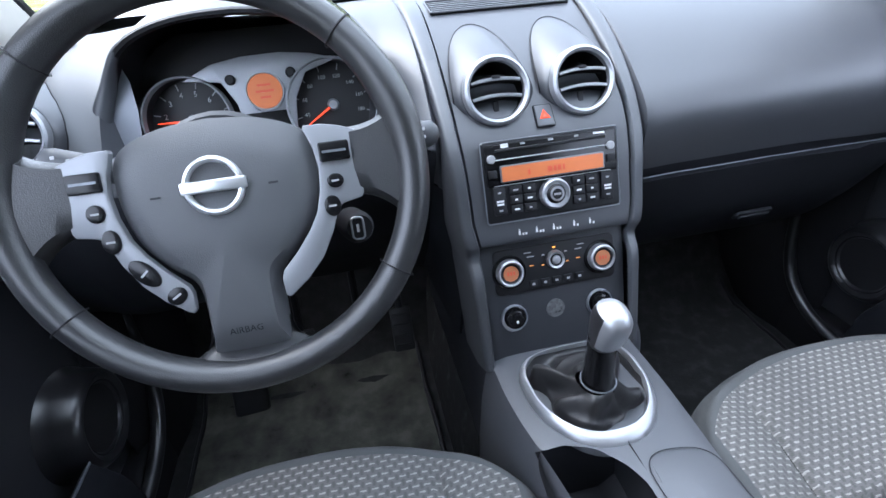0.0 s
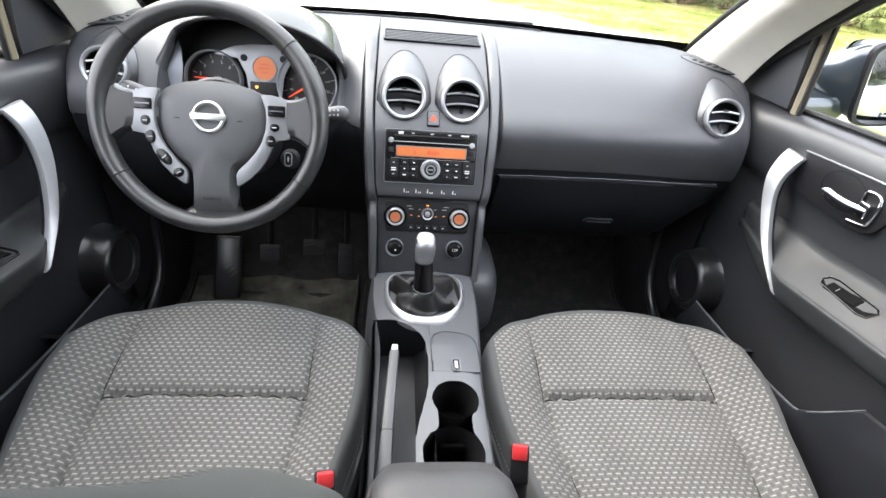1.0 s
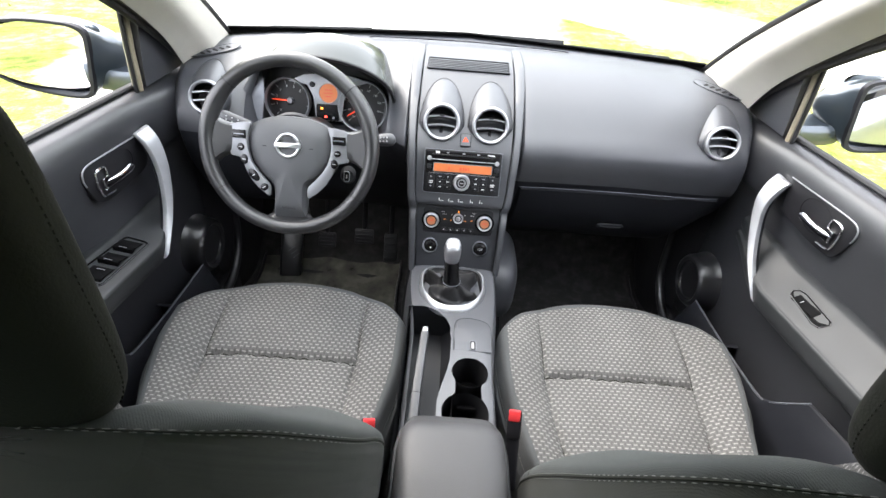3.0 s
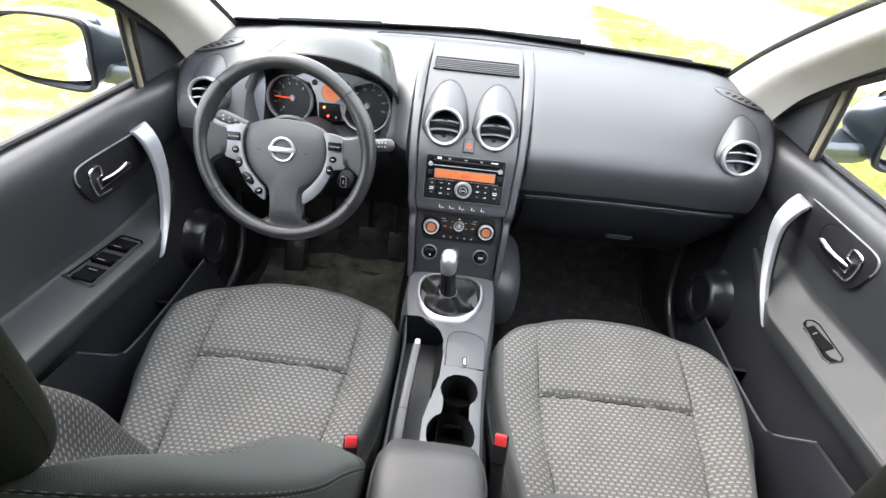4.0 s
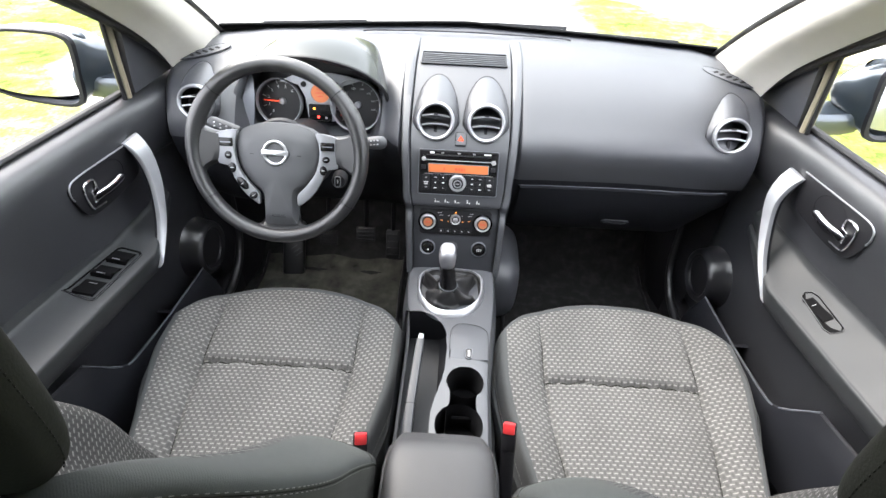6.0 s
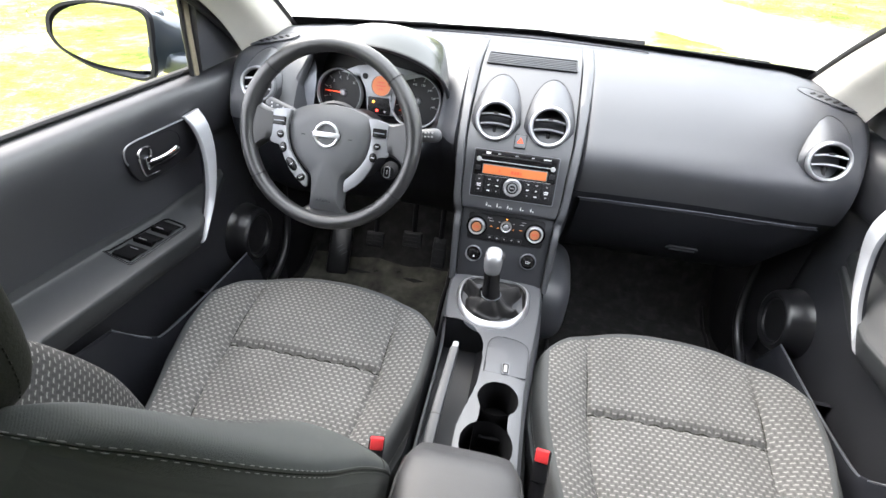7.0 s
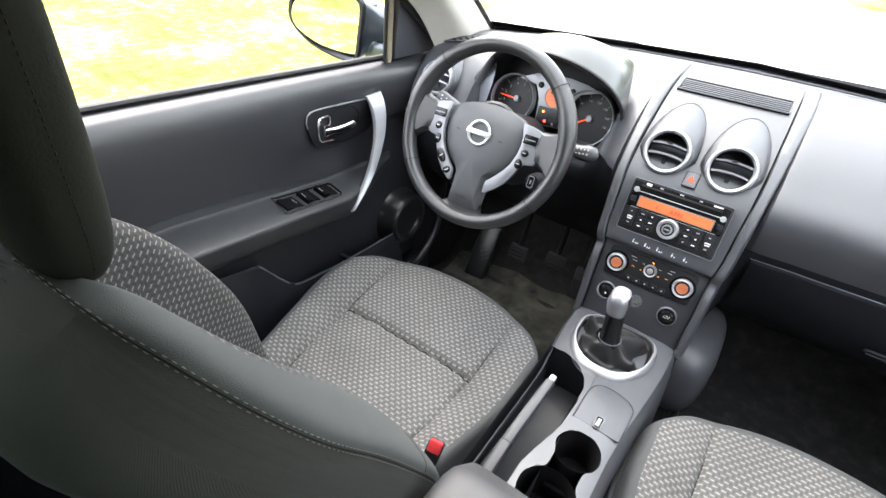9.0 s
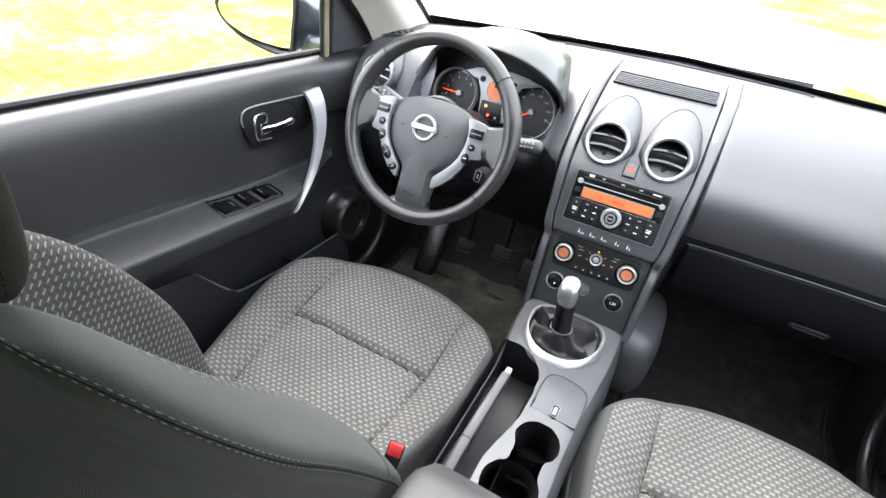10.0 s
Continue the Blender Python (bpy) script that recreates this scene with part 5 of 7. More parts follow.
def console_body():
    """Top sheet with holes for the handbrake well and the cup holders, and flared sides."""
    xs = np.linspace(-0.108, 0.100, 53)
    ys = np.linspace(-0.06, 0.552, 124)

    def width(y):
        return (-0.084 - 0.022 * ease(0.28, 0.50, y), 0.080 + 0.022 * ease(0.18, 0.50, y))

    def well(x, y):
        edge = -0.004 - 0.024 * ease(0.24, 0.10, y)
        if y > 0.30:
            edge = -0.085 + 0.081 * math.sqrt(max(0, 1 - ((y - 0.30) / 0.088) ** 2))
        return x < edge and 0.02 < y < 0.388

    def cups(x, y):
        a = math.hypot(x - 0.036, y - 0.193) < 0.037
        b = math.hypot(x - 0.026, y - 0.098) < 0.045
        c = abs(x - 0.033) < 0.024 and 0.10 < y < 0.20
        return a or b or c

    bm = bmesh.new()
    vs = {}
    lx = np.linspace(0, 1, len(xs))
    for j, y in enumerate(ys):
        a, b = width(y)
        for i, t in enumerate(lx):
            x = a + (b - a) * t
            crown = -0.006 * abs(2 * t - 1) ** 6
            vs[i, j] = bm.verts.new((x, y, con_top(y) + crown))
    for j in range(len(ys) - 1):
        for i in range(len(xs) - 1):
            q = (vs[i, j], vs[i + 1, j], vs[i + 1, j + 1], vs[i, j + 1])
            c = sum((v.co for v in q), Vector()) / 4
            if not well(c.x, c.y) and not cups(c.x, c.y):
                bm.faces.new(q)
    loose = [v for v in bm.verts if not v.link_faces]
    bmesh.ops.delete(bm, geom=loose, context="VERTS")
    # smooth the stepped hole rims
    for _ in range(3):
        for e_v in [v for v in bm.verts if v.is_boundary]:
            nb = [e.other_vert(e_v).co for e in e_v.link_edges if e.is_boundary]
            if len(nb) == 2 and 0.03 < e_v.co.y < 0.53 and not (e_v.co.x > 0.07 and e_v.co.y > 0.25):
                e_v.co = e_v.co * 0.5 + (nb[0] + nb[1]) * 0.25
    for s in (0, 1):
        rows = []
        for y in np.linspace(-0.06, 0.552, 30):
            x = width(y)[s]
            sg = -1 if s == 0 else 1
            rows.append([(x, y, con_top(y) - 0.006), (x + sg * 0.006, y, con_top(y) - 0.02), (x + sg * 0.014, y, con_top(y) - 0.08), (x + sg * 0.02, y, 0.50), (x + sg * 0.022, y, 0.36)])
        g = grid(rows)
        me = bpy.data.meshes.new("tmp")
        g.to_mesh(me)
        g.free()
        bm.from_mesh(me)
        bpy.data.meshes.remove(me)
    return bm


part("body", console_body(), M_console, console)
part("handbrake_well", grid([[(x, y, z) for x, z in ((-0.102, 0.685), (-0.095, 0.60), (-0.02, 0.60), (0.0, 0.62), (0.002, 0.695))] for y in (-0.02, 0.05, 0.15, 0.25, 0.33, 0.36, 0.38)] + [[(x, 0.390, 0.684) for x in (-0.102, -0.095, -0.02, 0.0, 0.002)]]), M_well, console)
# the dark of the deep holes is put into the cups' black colour
cups = part("cup_holder", merge(moved(turned([(0.0365, 0.0), (0.036, -0.03), (0.032, -0.07), (0.0, -0.072)], 36), Matrix.Translation((0.036, 0.193, con_top(0.193) - 0.001))), moved(turned([(0.0445, 0.0), (0.044, -0.03), (0.04, -0.07), (0.0, -0.072)], 36), Matrix.Translation((0.026, 0.098, con_top(0.098) - 0.001)))), M_scuttle, console, "deep cup holders with their inner shade painted black")
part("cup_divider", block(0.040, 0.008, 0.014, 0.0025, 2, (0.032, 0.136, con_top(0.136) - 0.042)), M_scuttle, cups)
lid_m = frame_at((0.040, 0.293, con_top(0.293) + 0.0015), (0, 1, -0.074), (0, 0.074, 1))
lidline = spline([(-0.037, -0.043), (-0.037, -0.038), (-0.037, 0.018), (-0.034, 0.040), (-0.024, 0.053), (-0.006, 0.057), (0.020, 0.053), (0.034, 0.046), (0.042, 0.034), (0.044, 0.014), (0.043, -0.038), (0.042, -0.045)], 50)
lid = part("coin_tray_lid", moved(plate(lidline, 0.003, 0.001), lid_m @ Matrix.Translation((0, 0, -0.0046))), M_console, console)
part("lid_gap", moved(tube([(x, y, -0.0002) for x, y in lidline], 0.0006, 5), lid_m), M_dash_low, lid)
toggle = part("lock_toggle", moved(plate(rounded(0.013, 0.026, 0.004), 0.002, 0.0006), Matrix.Translation((0.043, 0.262, con_top(0.262) + 0.001))), M_gloss, console, "small black toggle")
part("toggle_rim", tube([(0.043 + x, 0.262 + y, con_top(0.262) + 0.0026) for x, y in rounded(0.013, 0.026, 0.0045)], 0.0009, 5, closed=True), M_rail, toggle)
part("toggle_key", block(0.006, 0.017, 0.0022, 0.0009, 2, (0.043, 0.262, con_top(0.262) + 0.0034)), M_dimmark, toggle)

# gear lever: silver bezel, folded leather boot, shaft and knob
gear = thing("gear_lever", (-0.008, 0.44, 0.69), "gear lever with silver knob, black leather boot and silver bezel", "gear lever")
GZ = frame_at((-0.003, 0.459, con_top(0.44) + 0.005), (0, 1, 0.02), (0, -0.02, 1))
bez = []
for a in np.linspace(0, 2 * math.pi, 65)[:-1]:
    c, s = math.cos(a), math.sin(a)
    x = 0.072 * math.copysign(abs(c) ** (0.66 if s > 0 else 0.84), c) * (1 + 0.10 * s)
    y = (0.070 if s > 0 else 0.073) * math.copysign(abs(s) ** (0.66 if s > 0 else 0.98), s)
    bez.append((x, y))
part("bezel", moved(grid([[(x * (1 + 0.11 * f), y * (1 + (0.04 if y > 0 else 0.27) * f), z * (1 - 0.3 * y / 0.07)) for x, y in bez] for f, z in ((1.05, -0.008), (1.0, 0.001), (0.75, 0.0055), (0.35, 0.0085), (0.08, 0.0085), (-0.03, 0.006), (-0.05, -0.003))], close_u=True), GZ), M_silver, gear, "silver painted bezel ring")
rows = []
for k in range(33):
    v = k / 32
    row = []
    for i, (x, y) in enumerate(bez):
        a = 2 * math.pi * i / 64
        # a few broad creases run down from the collar and sink into a gutter inside the ring
        amp = math.sin(math.pi * min(0.03 + 0.97 * v ** 0.8, 1)) ** 0.7
        w = a + 0.55 * math.sin(math.pi * v) + 0.35 * math.sin(2 * a + 0.7)
        c1 = math.cos(4 * w + 0.6)
        c2 = math.cos(7 * a - 1.2 * v + 2.1)
        fold = 0.62 * math.copysign(abs(c1) ** 0.7, c1) + 0.22 * c2 + 0.35 * noise.noise(Vector((x * 16 + 3, y * 16, v * 1.2)))
        sc = 0.99 - 0.70 * v ** 0.95
        rr = 1 + 0.19 * fold * amp
        row.append((x * sc * rr - 0.010 * v, y * sc * rr - 0.028 * v, 0.001 - 0.020 * math.sin(math.pi * min(v * 3.2, 1)) * (1 - v) + 0.043 * v ** 1.5 + 0.015 * fold * amp))
    rows.append(row)
part("boot", moved(grid(rows, close_u=True), GZ), M_boot, gear, "folded black leather boot", angle=75)
shaft = [(-0.008, 0.4315, 0.722), (-0.0095, 0.431, 0.75), (-0.0115, 0.429, 0.785), (-0.0135, 0.427, 0.815)]
part("shaft", tube(spline(shaft, 10), [0.0205, 0.0200, 0.0195, 0.0185, 0.0178, 0.0172, 0.0168, 0.0165, 0.0162, 0.016], 24), M_gloss, gear, "gloss black shaft")
part("shaft_ring", tube([(-0.008 + 0.0207 * math.cos(a), 0.4315 + 0.0207 * math.sin(a), 0.733) for a in np.linspace(0, 2 * math.pi, 33)[:-1]], 0.0011, 6, closed=True), M_rail, gear)
km = frame_at((-0.0125, 0.427, 0.800), (0, 1, 0.15), (0, -0.12, 1))
rows = []
ANG = [2 * math.pi * i / 48 for i in range(48)]
for z, rx, ry, yo in ((0.0, 0.0165, 0.0165, 0.0), (0.006, 0.0165, 0.0180, -0.001), (0.014, 0.0175, 0.0200, -0.002), (0.024, 0.0185, 0.0220, -0.003), (0.036, 0.0190, 0.0235, -0.004), (0.046, 0.0180, 0.0225, -0.005), (0.052, 0.0155, 0.0195, -0.005), (0.056, 0.0115, 0.0145, -0.005), (0.0582, 0.007, 0.008, -0.005), (0.0588, 0.0005, 0.0006, -0.005)):
    rows.append([(rx * math.copysign(abs(math.cos(a)) ** 0.85, math.cos(a)), yo + ry * math.copysign(abs(math.sin(a)) ** 0.85, math.sin(a)), z) for a in ANG])
kn = part("knob", moved(grid(rows, close_u=True, cap=True), km), M_satin, gear, "smooth dark knob")
lo = Vector((0, -0.005, 0.03))
cap_rows = [[lo + (Vector(r[i]) - lo) * 1.025 for i in range(27, 46)] for r in rows[1:]]
part("knob_cap", moved(merge(grid(cap_rows), grid([[lo + (Vector(r[i % 48]) - lo) * 1.024 for i in range(49)] for r in rows[6:]])), km), M_silver, kn, "satin silver cap over the knob")

# handbrake lever
hb = thing("handbrake", (-0.06, 0.15, 0.62), "grey handbrake lever with a chrome push button", "handbrake")
path = spline([(-0.072, 0.04, 0.650), (-0.069, 0.13, 0.668), (-0.064, 0.22, 0.684), (-0.060, 0.296, 0.694)], 18)
SEC = ((-1.0, -1.4), (-1.0, 0.45), (-0.85, 0.80), (-0.55, 0.92), (0.2, 1.0), (0.75, 0.86), (0.98, 0.5), (1.0, -0.2), (0.8, -1.4))


def lever(i0, i1, grow=1.0):
    rws = []
    for i in range(i0, i1):
        p = Vector(path[i])
        f = i / 17
        w = float(np.interp(f, (0, 0.41, 1), (0.0140, 0.0098, 0.0084))) * grow
        rws.append([(p.x + a * w, p.y, p.z + b * w) for a, b in SEC])
    return grid(rws, cap=True)


part("grip", lever(7, 18), M_grip, hb, "smooth grey lever grip")
part("grip_base", lever(0, 8, 1.04), M_grip, hb)
part("grip_band", tube([Vector(path[7]) + Vector((a * 0.0100, 0.001, b * 0.0100)) for a, b in SEC], 0.0008, 5), M_black, hb)
part("push_button", moved(block(0.0115, 0.018, 0.011, 0.0025, 2), pose(-0.0597, 0.302, 0.6955, 5, 0, -2)), M_pull, hb, "chrome push button")
part("sheath", tube(spline([(-0.070, -0.02, 0.62), (-0.071, 0.03, 0.640), (-0.071, 0.07, 0.650)], 8), [0.028, 0.027, 0.025, 0.024, 0.022, 0.021, 0.02, 0.019], 14), M_black, hb)

# armrest box lid
arm = thing("armrest", (0, -0.15, 0.70), "black padded vinyl armrest on the centre console", "armrest")


def pad_rows(x0, x1, y0, y1, z0, z1, r):
    rows = []
    for v in np.linspace(0, 1, 30):
        y = y1 + (y0 - y1) * v
        tt = ease(0, 0.10, v)
        zt = z0 + (z1 - z0) * (0.45 + 0.55 * math.sin(tt * math.pi / 2)) + 0.006 * math.sin(math.pi * v)
        wn_ = 1 - 0.20 * (1 - math.sin(min(v / 0.16, 1) * math.pi / 2)) ** 1.3
        c, hw = (x0 + x1) / 2, (x1 - x0) / 2 * wn_
        row = []
        for a in np.linspace(0, math.pi, 21):
            ca, sa = math.cos(a), math.sin(a)
            row.append((c - hw * math.copysign(abs(ca) ** 0.42, ca), y, z0 + (zt - z0) * sa ** 0.42))
        rows.append(row)
    return rows


part("pad", grid(pad_rows(-0.088, 0.083, -0.42, 0.035, 0.755, 0.806, 0.02), cap=True), M_vinyl, arm)
part("pad_seam", tube([(p[0], p[1], 0.763) for p in [(-0.0905, -0.4), (-0.0905, -0.02), (-0.085, 0.012), (-0.07, 0.036), (0.0, 0.041), (0.065, 0.036), (0.08, 0.012), (0.0855, -0.02), (0.0855, -0.4)]], 0.003, 6), M_black, arm)
part("box", block(0.160, 0.44, 0.32, 0.01, 2, (-0.002, -0.19, 0.60)), M_black, arm)

# ---- pedals, footrest, mats ----
pedals = thing("pedals", (-0.35, 0.95, 0.34), "black rubber pedals under the dashboard", "pedals")
for x, y, z, w, h in ((-0.42, 0.90, 0.475, 0.058, 0.05), (-0.295, 0.905, 0.495, 0.062, 0.05), (-0.205, 0.90, 0.46, 0.045, 0.10)):
    m = frame_at((x, y, z), (0, 0.45, 0.9), (0, -0.9, 0.45))
    p = part("pedal", moved(block(w, h, 0.012, 0.004, 2), m), M_rubber, pedals)
    part("pedal_arm", tube([(x, y + 0.015, z + 0.02), (x, y + 0.06, z + 0.15), (x, y + 0.07, z + 0.28)], 0.008, 8), M_black, p)
    for k in range(4):
        part("rib", moved(block(w * 0.85, 0.004, 0.004, 0.001, 1, (0, -h * 0.35 + k * h * 0.23, 0.007)), m), M_rubber, p)
fr = thing("footrest", (-0.545, 0.93, 0.33), "black plastic footrest with angled grooves", "footrest")
fm = frame_at((-0.556, 0.925, 0.400), (0, 0.55, 0.83), (0.1, -0.83, 0.55))
part("pad", moved(block(0.074, 0.19, 0.03, 0.010, 4), fm), M_satin, fr)
for k in range(3):
    part("groove", moved(block(0.026, 0.003, 0.002, 0, at=(0.004, -0.026 + 0.014 * k, 0.0155)), fm @ pose(0, 0, 0, 0, 0, 38)), M_siderail, fr)


def floor_mat(x0, x1, label):
    root = thing("floor_mat", ((x0 + x1) / 2, 0.7, 0.325), label, "floor mat", "floor mats")
    rows = []
    for y in np.linspace(0.38, 0.97, 26):
        rows.append([(x0 + (x1 - x0) * t + 0.006 * noise.noise(Vector((x0 + t * 5, y * 9, 1))), y, 0.3275 + 0.006 * noise.noise(Vector((t * 7, y * 14, x0))) + 0.5 * max(0, y - 0.9)) for t in np.linspace(0, 1, 22)])
    ob = part("carpet", grid(rows), M_mat if x0 < 0 else M_carpet, root)
    edge = [r[0] for r in rows] + rows[-1][1:] + [r[-1] for r in rows[::-1]][1:] + rows[0][::-1][1:]
    part("binding", tube([Vector(p) + Vector((0, 0, 0.002)) for p in edge], 0.005, 6), M_black, root)


floor_mat(-0.66, -0.17, "worn dusty dark floor mat in the driver's footwell")
floor_mat(0.17, 0.66, "black floor mat in the passenger footwell")


# ---- front seats ----
def sect_groove(d, w):
    return math.exp(-(d / w) ** 2)


def make_seat(cx, s, label, fore):
    """s: the side on which the centre of the car lies; fore: how far the backrest is wound forward."""
    root = thing("front_seat", (cx, 0.2, 0.34), label, "car seat", "front seats")
    NU, NV = 97, 97
    y0, y1 = -0.10, 0.475

    def cushion_point(u, v):
        # u across -1..1, v from back 0 to front 1
        au = abs(u)
        front = 0.290 + 0.222 * max(0.0, 1 - au ** 2.4) ** 0.46
        y = y0 + (front - y0) * v
        hw = 0.288 - 0.070 * ease(0.30, -0.08, y)
        x = cx + u * hw
        z = 0.588 + 0.030 * v + 0.020 * ease(0.55, 0.85, v)
        z += 0.022 * ease(0.56, 0.80, au) * (1 - 0.45 * ease(0.5, 1, v))
        edge = max(ease(0.88, 1.0, au), ease(0.94, 1.0, v))
        z -= 0.050 * edge ** 2
        # stitched valleys
        z -= 0.009 * sect_groove(au - 0.585 - 0.05 * (0.7 - v), 0.016) * (1 - ease(0.86, 0.95, v))
        z -= 0.013 * sect_groove(v - 0.615 - 0.07 * u * u, 0.011) * (1 - ease(0.54, 0.62, au)) * (1 + 0.25 * math.sin(u * 60))
        z += 0.006 * (1 - (au / 0.55) ** 2) * (au < 0.55)
        z += 0.0015 * noise.noise(Vector((x * 14, y * 14, 2)))
        return Vector((x, y, z))

    us, vs = np.linspace(-1, 1, NU), np.linspace(0, 1, NV)
    P = [[cushion_point(u, v) for u in us] for v in vs]
    UV = [[(p.x, p.y) for p in r] for r in P]

    def sub(test, thick=0.0):
        bm = grid(P, uv=UV)
        bm.verts.ensure_lookup_table()
        kill = []
        for k, f in enumerate(bm.faces):
            j, i = divmod(k, NU - 1)
            if not test((us[i] + us[i + 1]) / 2, (vs[j] + vs[j + 1]) / 2):
                kill.append(f)
        bmesh.ops.delete(bm, geom=kill, context="FACES")
        return bm

    def inside(u, v):
        return abs(u) < 0.875 and v < 0.938

    cushion = part("cushion", sub(inside), M_cloth, root, "patterned grey cloth cushion", recalc=False)
    part("cushion_border", sub(lambda u, v: not inside(u, v)), M_twill, cushion, "plain grey cloth border", recalc=False)
    # skirt below the border
    ring = [P[0][i] for i in range(0, NU, 3)] + [P[j][-1] for j in range(3, NV, 3)] + [P[-1][i] for i in range(NU - 4, -1, -3)] + [P[j][0] for j in range(NV - 4, 0, -3)]
    c = Vector((cx, 0.2, 0))
    rows = []
    for dz, k in ((0.0, 1.0), (-0.02, 1.012), (-0.07, 1.015), (-0.13, 0.99)):
        rows.append([(c.x + (p.x - c.x) * k, c.y + (p.y - c.y) * k, p.z + dz) for p in ring])
    uvr = [[(i * 0.02, j * 0.05) for i in range(len(ring))] for j in range(4)]
    part("cushion_side", grid(rows, close_u=True, uv=uvr), M_twill, cushion)
    # pale double stitch along the outer edge of the border
    for au in (-0.972, 0.972):
        line = [cushion_point(au, v) + Vector((0, 0, 0.0015)) for v in np.linspace(0.02, 0.97, 120)]
        part("stitching", merge(*[tube([line[i], line[i + 1]], 0.0006, 4) for i in range(0, 118, 2)]), M_thread, cushion)
    # sewn seams sunk in the cloth
    for sgn in (-1, 1):
        seam = [(sgn * (0.585 + 0.05 * (0.7 - v)), v) for v in np.linspace(0.02, 0.885, 66)]
        part("seam", tube([cushion_point(u, v) + Vector((0, 0, 0.0002)) for u, v in seam], 0.0012, 5), M_backcloth, cushion)
    part("seam", tube([cushion_point(u, 0.615 + 0.07 * u * u) + Vector((0, 0, 0.0004)) for u in np.linspace(-0.575, 0.575, 80)], 0.0022, 5), M_backcloth, cushion)
    # seat base and rails
    part("seat_base", block(0.44, 0.44, 0.13, 0.02, 2, (cx, 0.16, 0.44)), M_black, root)
    for sx in (-0.2, 0.2):
        part("seat_rail", block(0.04, 0.62, 0.05, 0.005, 1, (cx + sx, 0.18, 0.345)), M_black, root)
    part("side_trim", merge(grid([[(cx - s * (0.285 + dx), y, z) for dx, z in ((0.0, 0.40), (0.012, 0.44), (0.012, 0.52 + zz), (0.0, 0.545 + zz))] for y, zz in ((-0.10, 0.05), (0.0, 0.03), (0.15, -0.02), (0.30, -0.03), (0.38, -0.06))])), M_black, root)

    # backrest: closed sections up the reclined back
    head = Vector((0, -0.268 + 0.012 * fore, 1.150))
    up = Vector((0, -0.46, 0.89)).normalized()
    SPINE = spline([(0, 0.000 + 0.042 * fore, 0.56), (0, -0.035 + 0.042 * fore, 0.68), (0, -0.088 + 0.036 * fore, 0.80), (0, -0.150 + 0.031 * fore, 0.92), (0, -0.208 + 0.021 * fore, 1.03), tuple(head)], 60)
    NS, NA = 60, 96
    # half width and bolster height up the back, smoothed
    SH_S = np.linspace(0, 1, 41)
    SH_W = np.interp(SH_S, (0, 0.2, 0.45, 0.75, 0.85, 0.93, 1.0), (0.245, 0.266, 0.274, 0.270, 0.256, 0.222, 0.160))
    SH_B = np.interp(SH_S, (0, 0.20, 0.38, 0.55, 0.68, 0.82, 1.0), (0.006, 0.018, 0.034, 0.040, 0.034, 0.016, 0.0))
    for _ in range(4):
        SH_W[1:-1] = (SH_W[:-2] + 2 * SH_W[1:-1] + SH_W[2:]) / 4
        SH_B[1:-1] = (SH_B[:-2] + 2 * SH_B[1:-1] + SH_B[2:]) / 4

    def back_section(k):
        sft = k / (NS - 1)
        base = Vector(SPINE[k])
        tang = (Vector(SPINE[min(k + 1, 59)]) - Vector(SPINE[max(k - 1, 0)])).normalized()
        fwd = Vector((0, tang.z, -tang.y))
        hw = float(np.interp(sft, SH_S, SH_W))
        end = math.sqrt(max(0.0, 1 - ((sft - 0.93) / 0.07) ** 2)) if sft > 0.93 else 1.0
        hw *= 0.8 + 0.2 * end
        thick_b = (0.135 - 0.03 * sft) * (0.3 + 0.7 * end)
        front = (0.042 - 0.01 * sft) * (0.2 + 0.8 * end)
        bol = float(np.interp(sft, SH_S, SH_B)) * end
        row = []
        for i in range(NA):
            a = 2 * math.pi * i / NA
            ca, sa = math.cos(a), math.sin(a)
            x = hw * math.copysign(abs(ca) ** 0.55, ca)
            au = abs(x) / hw
            inner = x * s > 0
            side = 0.40 if inner else 0.8 + 0.35 * fore
            if sa >= 0:
                d = front * abs(sa) ** 0.35 * (0.30 + 0.70 * ease(0.36, 0.68, au)) + bol * side * (ease(0.40, 0.68, au) if inner else ease(0.54, 0.72, au)) * (1 - 0.55 * ease(0.72, 1.0, au)) * abs(sa) ** 0.30
                d -= 0.0 if inner else 0.022 * ease(0.36, 0.10, sft) * fore * ease(0.0, 0.5, au)
                d -= 0.042 * (1 - ease(0.44, 0.66, au)) * ease(0.02, 0.25, sft) * (1 - ease(0.70, 0.90, sft)) * fore
                d -= 0.007 * sect_groove(au - 0.44, 0.03) * end
                d -= 0.010 * sect_groove(sft - 0.60 - 0.02 * au, 0.012) * (1 - ease(0.5, 0.58, au))
            else:
                d = -thick_b * abs(sa) ** 0.4
            row.append(base + Vector((cx + x, 0, 0)) + fwd * d)
        return row

    R = [back_section(k) for k in range(NS)]
    UVb = []
    for k in range(NS):
        run, row = 0.0, []
        for i in range(NA):
            run += (R[k][i] - R[k][i - 1]).length if i else 0.0
            row.append(run)
        mid = row[NA // 4]
        UVb.append([(r - mid, k / (NS - 1) * 0.61 + 0.3) for r in row])

    def bsub(test, cap=False):
        bm = grid(R, close_u=True, uv=UVb, cap=False)
        kill = []
        for k, f in enumerate(bm.faces):
            j, i = divmod(k, NA)
            if not test((i + 0.5) / NA * 360, (j + 0.5) / (NS - 1)):
                kill.append(f)
        bmesh.ops.delete(bm, geom=kill, context="FACES")
        return bm

    def zone(deg, sft):
        if 57 < deg < 123 and sft < 0.90:
            return "insert"
        if 3.7 < deg < 176.3:
            return "edge"
        return "rear"

